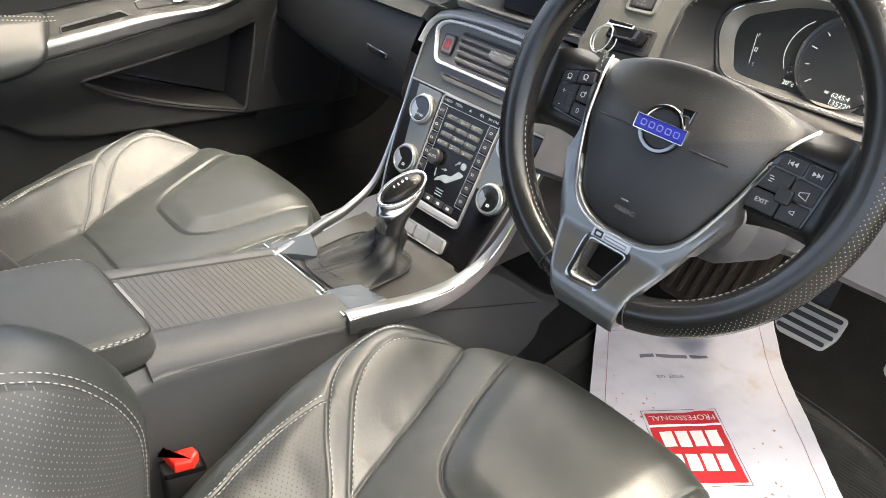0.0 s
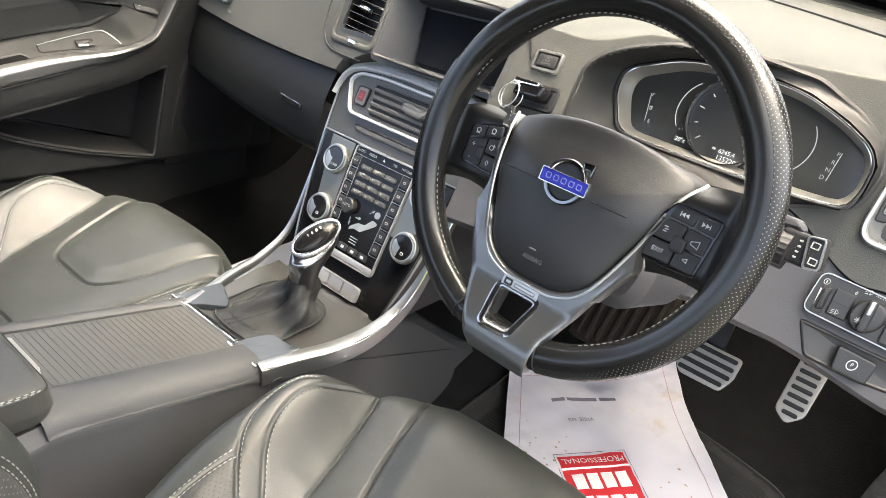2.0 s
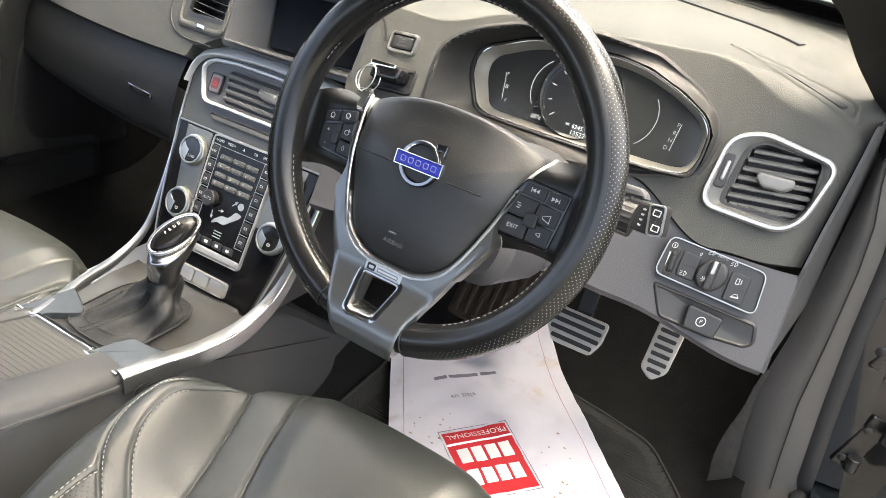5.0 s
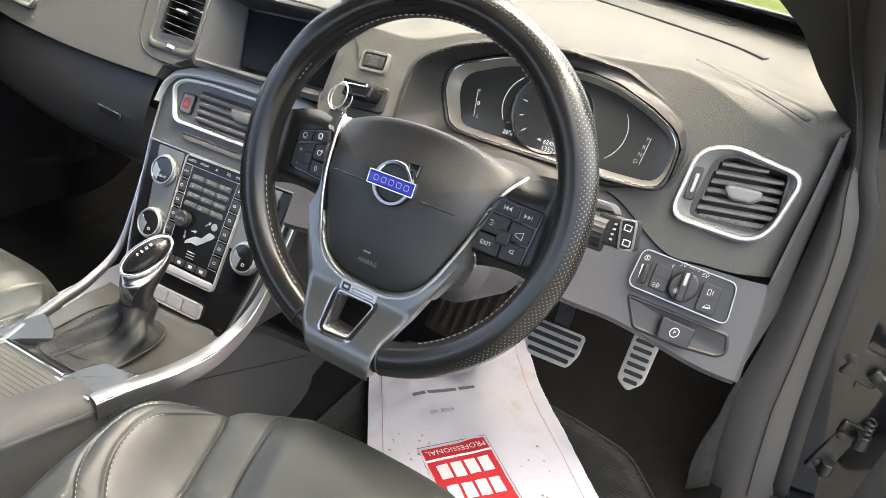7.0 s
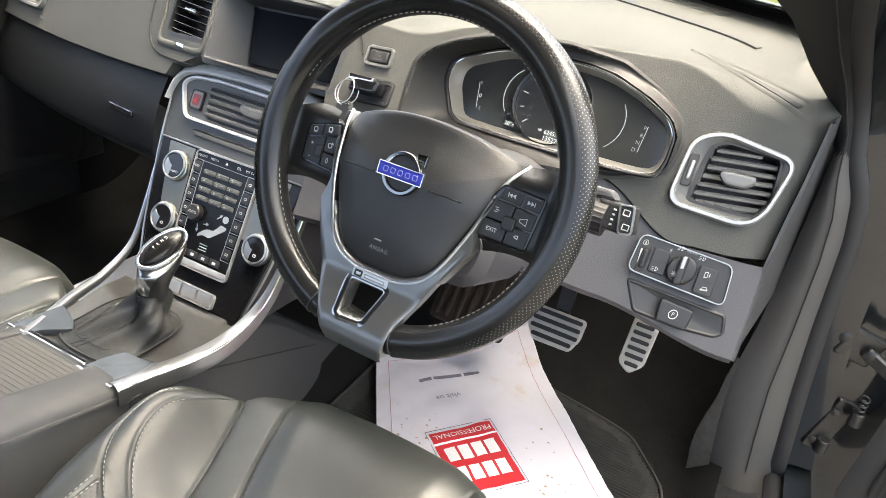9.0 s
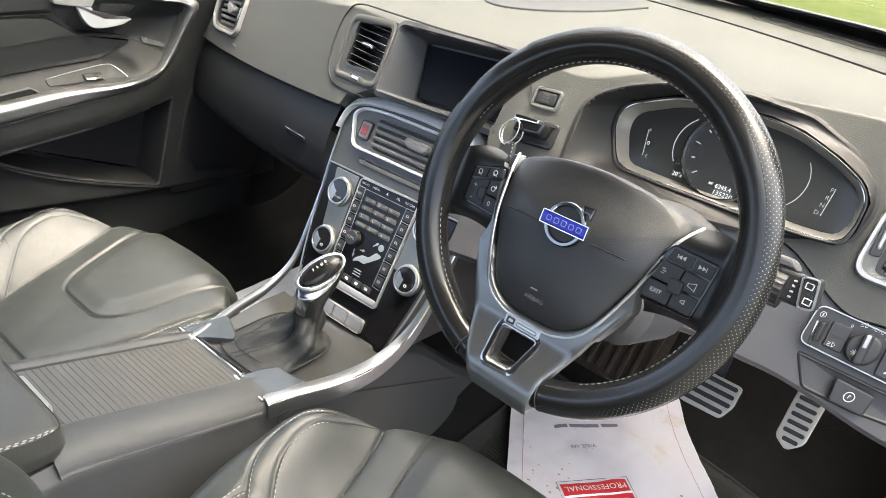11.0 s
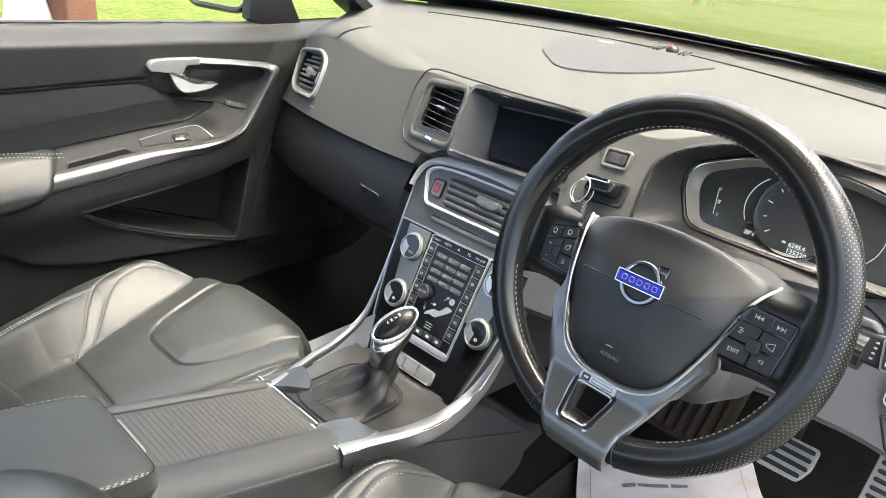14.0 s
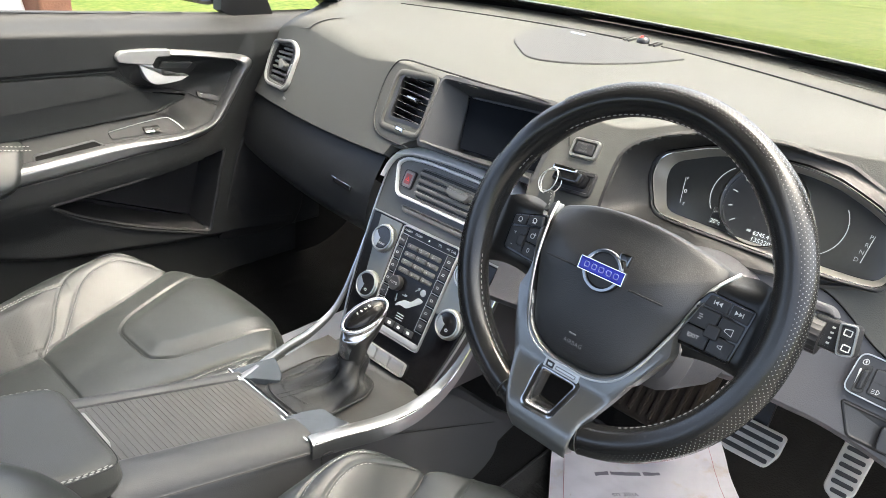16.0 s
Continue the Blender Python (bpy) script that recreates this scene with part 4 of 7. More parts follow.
LOWER = roundpoly([(-0.088, -0.118), (0.088, -0.118), (0.112, -0.015), (0.127, 0.105), (-0.127, 0.105), (-0.112, -0.015)], [0.01, 0.01, 0.1, 0.003, 0.003, 0.1], 4)
part("lower_panel", plate(LOWER, 0.003, sk, 0.001, -0.001), PIANO, stack)
for s in (-1, 1):
    part("inlay", plate(roundpoly([(s * 0.062, 0.104), (s * 0.111, 0.104), (s * 0.094, 0.008), (s * 0.058, 0.008)], 0.002, 3), 0.0042, sk, 0.0008, 0.002), BRONZE, stack, "brushed grey metal inlay")
    part("edge_line", sweep(smooth_path([sk(s * x, y, 0.001) for x, y in ((0.138, 0.2), (0.1325, 0.107), (0.123, 0.03), (0.114, -0.03), (0.1, -0.09))], 8), disc(0.0016, n=6)), SATIN, stack, "thin bright edge line")
part("split_strip", plate(rrect(0.26, 0.0025, 0.001, 0, 0.107), 0.0045, sk, 0.001), SATIN, stack)
BAR_TOP = curve2([(-0.1425, 0.16), (-0.139, 0.19), (-0.131, 0.207), (-0.116, 0.2205), (-0.083, 0.2285), (0.0, 0.2325), (0.083, 0.2285), (0.116, 0.2205), (0.131, 0.207), (0.139, 0.19), (0.1425, 0.16)])
BAR_LOW = curve2([(-0.1375, 0.16), (-0.133, 0.182), (-0.1255, 0.195), (-0.112, 0.203), (-0.08, 0.2095), (0.0, 0.2135), (0.08, 0.2095), (0.112, 0.203), (0.1255, 0.195), (0.133, 0.182), (0.1375, 0.16)])
BAR_SEC = [(-0.05, -0.045), (-0.03, -0.012), (0.03, -0.006), (0.2, 0.0015), (0.42, 0.0065), (0.66, 0.0102), (0.86, 0.0115), (0.96, 0.0108), (1.0, 0.0085), (1.0, -0.004)]


def top_bar(a, b):
    i = round(a * (len(BAR_TOP) - 1))
    f, w = BAR_SEC[round(b * (len(BAR_SEC) - 1))]
    return sk(*Vector(BAR_TOP[i]).lerp(Vector(BAR_LOW[i]), f), w)


part("top_bar", grid(top_bar, len(BAR_TOP), len(BAR_SEC)), BAR, stack, "bright satin metal bar along the top edge")
VF_O = roundpoly([(-0.1, 0.1405), (0.1, 0.1405), (0.121, 0.19), (0.105, 0.2035), (0.06, 0.2085), (-0.06, 0.2085), (-0.105, 0.2035), (-0.121, 0.19)], [0.012, 0.012, 0.012, 0.012, 0.08, 0.08, 0.012, 0.012], 5)
part("vent_frame", frame_ring(VF_O, 0.0052, 0.0072, sk, 0.0), BAR, stack)
part("vent_panel", plate(offset(ccw(VF_O), -0.0045), 0.0022, sk, 0.001, 0.0), PANELGREY, stack)
VO = roundpoly([(-0.06, 0.149), (0.096, 0.149), (0.101, 0.195), (-0.067, 0.194)], 0.006, 3)
svent = part("vent_bed", plate(VO, 0.0032, sk, 0.0005, 0.0005), SEAM, stack)
part("vent_surround", frame_ring(offset(ccw(VO), 0.003), 0.0032, 0.005, sk, 0.0), PANELGREY, svent)
for k in range(4):
    z0 = 0.1555 + 0.0103 * k
    part("slat", sweep([sk(-0.0635 - 0.0008 * k, z0, 0.004), sk(0.0975, z0, 0.004)], [(-0.0034, -0.002), (0.0034, -0.0025), (0.0036, -0.0008), (0.0018, 0.0024), (-0.0012, 0.0034), (-0.0034, 0.0018)], up=sk(0, 0, 1) - sk(0, 0, 0)), SLAT, svent)
part("tab", plate(roundpoly([(-0.003, 0.186), (0.04, 0.186), (0.042, 0.178), (0.034, 0.17), (0.005, 0.17), (-0.004, 0.177)], 0.005, 4), 0.0155, sk, 0.005, 0.004), SLAT, svent)
hz = part("hazard_button", plate(rrect(0.0195, 0.0255, 0.004, -0.0855, 0.171), 0.0062, sk, 0.002, 0.001), SLAT, stack, "hazard button with a red triangle")
part("hazard_frame", frame_ring(rrect(0.0235, 0.0295, 0.005, -0.0855, 0.171), 0.0028, 0.0058, sk, 0.001), PLASTIC_DARK, hz)
part("hazard_lens", plate(rrect(0.0125, 0.0165, 0.002, -0.0855, 0.171), 0.0066, sk, 0.0006, 0.005), REDLENS, hz)
part("hazard_triangle", frame_ring([(-0.0895, 0.168), (-0.0815, 0.168), (-0.0855, 0.175)], 0.0012, 0.0071, sk, 0.006), RED_PLASTIC, hz)
part("tray_lip", plate(roundpoly([(-0.082, 0.132), (0.082, 0.132), (0.074, 0.121), (-0.074, 0.121)], 0.004, 3), 0.0035, sk, 0.003), PANELGREY, stack)
for kx, v in ((-0.084, 0.072), (0.0875, 0.0785), (-0.078, -0.004), (0.09, 0.0035)):
    at = lambda u, w2, w, kx=kx, v=v: sk(kx + u, v + w2, w)
    ridged = [((0.0205 + 0.0009 * (i % 2)) * math.cos(2 * math.pi * i / 84), (0.0205 + 0.0009 * (i % 2)) * math.sin(2 * math.pi * i / 84)) for i in range(84)]
    k = part("knob", band(ridged, [(0.0015, 0.002), (0.0008, 0.009), (0, 0.0095), (-0.001, 0.0105)], at, False, True), SATIN, stack)
    part("knob_ring", frame_ring(disc(0.0203, n=48), 0.003, 0.0132, at, 0.009), SATIN, k, "bright bevelled ring")
    part("knob_face", plate(disc(0.0174, n=40), 0.0122, at, 0.001, 0.009), GLOSS, k)
    wedge = [(0.0165 * math.cos(radians(a)), 0.0165 * math.sin(radians(a))) for a in range(150, 262, 8)] + [(-0.004, -0.009), (-0.0025, -0.001), (-0.007, 0.001)]
    part("dial_inlay", plate(wedge, 0.0126, at, 0.0003, 0.012), SATIN, k)
    if v > 0.05:
        writing("letter", "SOUND" if kx < 0 else "TUNE", 0.0048, at, SIGN, k, (1, 0), (0.003, -0.0085), 0.0129)
    else:
        part("symbol", frame_ring(roundpoly([(0.001, -0.01), (0.006, -0.01), (0.006, -0.006), (0.001, -0.006)], 0.0012, 2), 0.0009, 0.0128, at, 0.012), SIGN, k)
KP = roundpoly([(-0.05, -0.058), (0.056, -0.057), (0.0585, 0.107), (-0.055, 0.105)], 0.006, 4)
keypad = part("keypad_panel", plate(KP, 0.0055, sk, 0.001, 0.002), PIANO, stack)
part("keypad_frame", frame_ring(offset(ccw(KP), 0.0015), 0.0026, 0.008, sk, 0.002), DOORSILVER, keypad)
part("keypad_chin", plate(roundpoly([(-0.048, -0.057), (0.054, -0.056), (0.0545, -0.0465), (-0.0485, -0.0465)], 0.004, 3), 0.008, sk, 0.002, 0.003), DOORSILVER, keypad)
for r in range(4):
    for c in range(3):
        kx, kz = -0.0235 + 0.0235 * c, 0.079 - 0.0125 * r
        kb = part("key", plate(rrect(0.0215, 0.0075, 0.002, kx, kz), 0.0085, sk, 0.002, 0.005), KEYGREY, keypad)
        writing("letter", "123456789*0#"[3 * r + c], 0.0055, sk, SIGN, kb, (1, 0), (kx - 0.004, kz), 0.0087)
for k, t in enumerate(("RADIO", "MEDIA", "\u25b2", "TEL", "MY CAR")):
    writing("letter", t, 0.0052, sk, SIGN, keypad, (1, 0), (-0.044 + 0.022 * k, 0.099), 0.006)
for s in (-1, 1):
    for k in range(6):
        part("side_key", plate(rrect(0.014, 0.015, 0.002, s * (0.0485 - 0.0006 * k), 0.083 - 0.0205 * k), 0.0068, sk, 0.001, 0.005), PLASTIC_DARK, keypad)
for t, x, v in (("NAV", -0.0487, 0.083), ("AC", -0.046, 0.0)):
    writing("letter", t, 0.0052, sk, SIGN, keypad, (1, 0), (x, v), 0.0072)
ab = lambda u, v, w: sk(-0.025 + u, 0.02 + v, w)
ak = part("fan_knob", band(disc(0.0115, n=28), [(0, 0.005), (0, 0.014), (-0.0015, 0.0155)], ab, False, True), PLASTIC_DARK, keypad)
writing("letter", "AUTO", 0.0055, ab, SIGN, ak, (1, 0), (0, 0), 0.016)
part("airflow_seat_symbol", plate(roundpoly([(-0.014, -0.012), (-0.004, -0.007), (0.008, -0.008), (0.03, 0.009), (0.033, 0.014), (0.022, 0.016), (0.012, 0.004), (0.0, 0.003), (-0.012, -0.006)], 0.003, 3), 0.0062, sk, 0.0003, 0.005), FIGURE, keypad, "pale airflow figure")
part("airflow_head_symbol", plate(disc(0.0052, n=16), 0.0062, lambda u, v, w: sk(0.0265 + u, 0.025 + v, w), 0.0003, 0.005), FIGURE, keypad)
for (ax, ay), (bx, by) in (((0.012, 0.022), (0.02, 0.03)), ((-0.018, 0.006), (-0.016, -0.006)), ((-0.008, 0.008), (0.002, 0.01))):
    d = Vector((bx - ax, by - ay)).normalized()
    n2 = Vector((-d.y, d.x))
    tip = Vector((bx, by))
    o = [tip, tip - d * 0.005 + n2 * 0.0024, tip - d * 0.005 + n2 * 0.0007, Vector((ax, ay)) + n2 * 0.0007, Vector((ax, ay)) - n2 * 0.0007, tip - d * 0.005 - n2 * 0.0007, tip - d * 0.005 - n2 * 0.0024]
    part("airflow_arrow", plate([tuple(p) for p in o], 0.0062, sk, 0.0002, 0.005), FIGURE, keypad, smooth=False)
for k in range(3):
    part("airflow_bar", plate(rrect(0.014, 0.0014, 0.0004, 0.003, -0.0195 - 0.004 * k), 0.0062, sk, 0.0002, 0.005), FIGURE, keypad)
for s in (-1, 1):
    for k in range(7):
        part("key_line", plate(rrect(0.014, 0.0006, 0.0002, s * (0.0488 - 0.0006 * k), 0.0932 - 0.0205 * k, 2), 0.0064, sk, 0.0001, 0.005), SATIN, keypad, smooth=False)
    part("key_line", sweep([sk(s * 0.041, 0.093, 0.0056), sk(s * 0.0375, -0.03, 0.0056)], disc(0.0004, n=4)), SATIN, keypad)
    for k in range(6):
        if not (s < 0 and k in (0, 4)):
            part("symbol", frame_ring(rrect(0.005, 0.0035, 0.0008, s * (0.0485 - 0.0006 * k), 0.083 - 0.0205 * k), 0.0008, 0.0073, sk, 0.0065), SIGN, keypad)
part("keypad_rule", sweep([sk(-0.053, 0.0925, 0.0056), sk(0.053, 0.0925, 0.0056)], disc(0.0004, n=4)), SATIN, keypad)
for k in range(4):
    kb = part("lower_key", plate(rrect(0.0185, 0.01, 0.002, -0.03 + 0.02 * k, -0.038), 0.0072, sk, 0.001, 0.005), PLASTIC_DARK, keypad)
    part("symbol", plate(rrect(0.006, 0.004, 0.001, -0.03 + 0.02 * k, -0.038), 0.0076, sk, 0.0002, 0.007), SIGN, kb)
MEM = rrect(0.09, 0.022, 0.005, 0.004, -0.0905)
mem = part("button_strip_frame", frame_ring(MEM, 0.002, 0.0095, sk, 0.002), DOORSILVER, stack)
for k in range(3):
    part("button", plate(rrect(0.0275, 0.0175, 0.003, -0.0245 + 0.0285 * k, -0.0905), 0.0085, sk, 0.002, 0.002), SILVER, mem)


# ---- steering wheel ----
wh = placer((0.37, 0.0, 0.93), 21, -2)
CX, CY, RR = 0.008, 0.005, 0.1565
wheel = thing("steering_wheel", (0.37, 0.0, 0.93), "black leather steering wheel with dark silver spokes and button pads", "steering wheel")


def rim(a0, a1, mat, name, n, r=0.0152, label=""):
    closed = a1 - a0 >= 359.9
    pts = []
    for i in range(n):
        a = radians(a0 + (a1 - a0) * i / (n if closed else n - 1))
        pts.append(wh(CX + RR * math.cos(a), CY + RR * math.sin(a), 0.0))

    def fn(i, j):
        a = radians(a0 + (a1 - a0) * i)
        b = 2 * math.pi * j
        fat = r + 0.0016 * math.exp(-(((math.degrees(a) % 360 - 40) / 14) ** 2)) + 0.0016 * math.exp(-(((math.degrees(a) % 360 - 140) / 14) ** 2))
        q = RR + fat * math.cos(b)
        return wh(CX + q * math.cos(a), CY + q * math.sin(a), 1.12 * fat * math.sin(b))

    return part(name, grid(fn, n, 56, close_u=closed, close_v=True), mat, wheel, label)


rim(0, 360, RIM_LEATHER, "rim", 180, label="smooth black leather rim")


def grip(a0, a1, n):
    """The perforated cover on the outer side of the rim."""
    def fn(i, j):
        a = radians(a0 + (a1 - a0) * i)
        b = radians(-120 + 182 * j)
        deg = math.degrees(a) % 360
        lift = 0.0152 + 0.0016 * (math.exp(-(((deg - 40) / 14) ** 2)) + math.exp(-(((deg - 140) / 14) ** 2))) + 0.0003 + 0.0009 * min(1.0, 10 * j, 10 * (1 - j))
        q = RR + lift * math.cos(b)
        return wh(CX + q * math.cos(a), CY + q * math.sin(a), 1.12 * lift * math.sin(b))

    ob = part("perforated_grip", grid(fn, n, 22), RIM_PERF, wheel, "perforated black leather grip")
    lay = ob.data.uv_layers.new(name="along_and_round")
    for lp in ob.data.loops:
        i, j = divmod(lp.vertex_index, 22)
        lay.data[lp.index].uv = (radians(a1 - a0) * RR * i / (n - 1), 0.0485 * j / 21)
    return ob


grip(-76, 128, 160)
grip(158, 250, 80)
for a0, a1 in ((-62, -16), (22, 158), (196, 242)):
    st = [wh(CX + (RR - 0.0148) * math.cos(radians(a0 + (a1 - a0) * i / 90)), CY + (RR - 0.0148) * math.sin(radians(a0 + (a1 - a0) * i / 90)), 0.0066) for i in range(91)]
    part("rim_stitching", dashes(st, 0.0034, 0.0022, 0.0005), THREAD_DIM, wheel, "pale grey stitching round the rim")
for a in (-76, 250):
    loop = [wh(CX + (RR + 0.0162 * math.cos(b)) * math.cos(radians(a)), CY + (RR + 0.0162 * math.cos(b)) * math.sin(radians(a)), 0.0181 * math.sin(b)) for b in [2 * math.pi * i / 24 for i in range(24)]]
    part("rim_seam", sweep(loop, disc(0.0007, n=5), up=wh(0, 0, 1) - wh(0, 0, 0), closed=True), SEAM, wheel)


def dish(u, v):
    """How far the middle of the wheel falls back behind the rim."""
    k = min(1.0, abs(u) / 0.1)
    return -0.034 * smoothstep(-0.004, 0.05, v) * (0.35 + 0.65 * k * k) - 0.014 * k * k * smoothstep(-0.1, -0.03, v)


wd = lambda u, v, w: wh(u, v, w + dish(u, v))

AIR = roundpoly([(-0.094, 0.04), (-0.073, -0.03), (-0.052, -0.078), (-0.026, -0.093), (0.026, -0.093), (0.052, -0.078), (0.073, -0.03), (0.094, 0.04), (0.05, 0.053), (0.0, 0.058), (-0.05, 0.053)], [0.012, 0.03, 0.02, 0.02, 0.02, 0.02, 0.03, 0.012, 0.04, 0.04, 0.04], 5)
AIR = ccw([(x + 0.005, y) for x, y in AIR])
air_rings = [(1, -0.016), (1, -0.005), (0.99, -0.002), (0.975, -0.0005)] + [(1 - f, -0.0005 + 0.0085 * (1 - (1 - f) ** 3)) for f in (0.08, 0.16, 0.3, 0.45, 0.6, 0.8)] + [(0, 0.008)]
airbag = part("airbag_cover", dome(AIR, air_rings, wd), AIRBAG, wheel, "black airbag cover with a raised centre")
writing("letter", "AIRBAG", 0.006, wh, KEYCAP, airbag, (1, 0), (0.004, -0.072), 0.0078)
part("symbol", plate(rrect(0.007, 0.0012, 0.0004, 0.0, -0.064), 0.0083, wh, 0.0003, 0.006), KEYCAP, airbag)
for s in (-1, 1):
    part("groove", plate(rrect(0.034, 0.0014, 0.0005, s * 0.046 + 0.006, -0.005), 0.0084, wh, 0.0003, 0.006), SEAM, airbag)
BD = lambda u, v, w: wh(u + 0.006, v + 0.002, 0.0085 + w)
badge = part("badge_ring", frame_ring(disc(0.0205, n=48), 0.0048, 0.004, BD, 0.0), DARK_REFLECTION, airbag, "chrome ring badge with an arrow and blue bar")
part("badge_bed", plate(disc(0.017, n=32), 0.0012, BD, 0.0005, -0.001), PLASTIC_DARK, badge)
part("badge_arrow", plate([(0.0125, 0.0125), (0.011, 0.0215), (0.0225, 0.0225), (0.0215, 0.011), (0.0185, 0.0155), (0.0155, 0.0155)], 0.004, BD, 0.001), DARK_REFLECTION, badge)
part("badge_bar", plate(rrect(0.046, 0.0115, 0.0008), 0.0046, BD, 0.001, 0.001), BLUE, badge, "blue enamel bar")
part("badge_bar_rim", frame_ring(rrect(0.048, 0.0132, 0.001), 0.0013, 0.005, BD, 0.001), CHROME, badge)
for k in range(5):
    part("bar_mark", frame_ring(rrect(0.0055, 0.0055, 0.0018, -0.0155 + 0.0078 * k, 0), 0.0009, 0.0049, BD, 0.0042), BLUEMARK, badge)

# side limbs with the button pads, silver trim and lower spoke
def limb_w(u, v):
    w = -0.018 + 0.016 * smoothstep(0.135, 0.155, abs(u)) - 0.016 * smoothstep(0.026, 0.045, v) * (1 - smoothstep(0.11, 0.15, abs(u))) - 0.012 * smoothstep(-0.028, -0.042, v)
    low = min(w, dish(u, v) - 0.004)
    return low + (w - low) * smoothstep(0.08, 0.092, abs(u))


wl = lambda u, v, w: wh(u, v, w + limb_w(u, v))


def glyph(kind, cx, cy, b):
    """A small printed sign on a wheel button."""
    put = lambda o, n="symbol": part(n, plate(o, 0.0037, wl, 0.0002, 0.003), SIGN, b, smooth=False)
    if kind in ("prev", "next"):
        d = -1 if kind == "prev" else 1
        for dx in (-0.0032, 0.0002):
            put([(cx + dx * d, cy - 0.002), (cx + (dx + 0.003) * d, cy), (cx + dx * d, cy + 0.002)])
        put(rrect(0.0007, 0.004, 0.0002, cx + 0.0038 * d, cy, 2))
    elif kind == "loud" or kind == "quiet":
        q = 0.0036 if kind == "loud" else 0.002
        part("symbol", frame_ring([(cx - q, cy - 0.35 * q), (cx + q, cy - q), (cx + q, cy + q), (cx - q, cy + 0.35 * q)], 0.0006, 0.0037, wl, 0.003), SIGN, b)
    elif kind == "ring":
        part("symbol", frame_ring(disc(0.0027, n=14), 0.0008, 0.0037, lambda u, v, w: wl(cx + u, cy + v, w), 0.003), SIGN, b)
        put([(cx + 0.0012, cy + 0.0012), (cx + 0.0042, cy + 0.0016), (cx + 0.002, cy + 0.004)])
    elif kind == "voice":
        for k in range(3):
            put(rrect(0.0034, 0.0007, 0.0002, cx + 0.001 * (k % 2), cy + 0.002 - 0.002 * k, 2))
    elif kind == "gauge":
        part("symbol", frame_ring(disc(0.0026, n=12), 0.0007, 0.0037, lambda u, v, w: wl(cx + u, cy + v, w), 0.003), SIGN, b)
        put(rrect(0.0045, 0.0008, 0.0002, cx, cy - 0.0028, 2))
    else:
        writing("letter", kind, 0.0052 if len(kind) > 1 else 0.0075, wl, SIGN, b, (1, 0), (cx, cy), 0.0037)


PADS = {1: ([(0.094, 0.022), (0.136, 0.02), (0.131, -0.031), (0.078, -0.033), (0.085, 0.006)],
            [([(0.096, 0.019), (0.115, 0.0185), (0.1145, 0.0075), (0.093, 0.0085)], "prev", (0.105, 0.014)),
             ([(0.1165, 0.0185), (0.134, 0.018), (0.133, 0.006), (0.116, 0.0073)], "next", (0.1235, 0.0125)),
             ([(0.088, 0.0065), (0.1105, 0.006), (0.109, -0.011), (0.083, -0.011)], "voice", (0.0945, -0.002)),
             ([(0.084, -0.0125), (0.1085, -0.0125), (0.108, -0.0285), (0.0835, -0.0285)], "EXIT", (0.0955, -0.0205)),
             ([(0.112, 0.0055), (0.132, 0.0045), (0.131, -0.011), (0.1105, -0.011)], "loud", (0.1215, -0.0045)),
             ([(0.11, -0.0125), (0.1305, -0.0125), (0.129, -0.0285), (0.1095, -0.0285)], "quiet", (0.1195, -0.0195))]),
        -1: ([(-0.124, 0.016), (-0.086, 0.027), (-0.08, -0.025), (-0.124, -0.022)],
             [([(-0.1215, 0.0145), (-0.106, 0.019), (-0.106, 0.0085), (-0.1215, 0.0045)], "gauge", (-0.1135, 0.0125)),
              ([(-0.1045, 0.0193), (-0.0885, 0.0235), (-0.0865, 0.0135), (-0.1045, 0.009)], "gauge", (-0.0965, 0.0165)),
              ([(-0.1215, 0.0025), (-0.1005, 0.0078), (-0.1, -0.02), (-0.1215, -0.0195)], "+", (-0.1135, -0.002)),
              ([(-0.099, 0.008), (-0.0862, 0.0112), (-0.084, -0.006), (-0.099, -0.006)], "ring", (-0.0925, 0.001)),
              ([(-0.099, -0.0075), (-0.084, -0.0075), (-0.0825, -0.0215), (-0.099, -0.0205)], "0", (-0.0915, -0.0145))])}
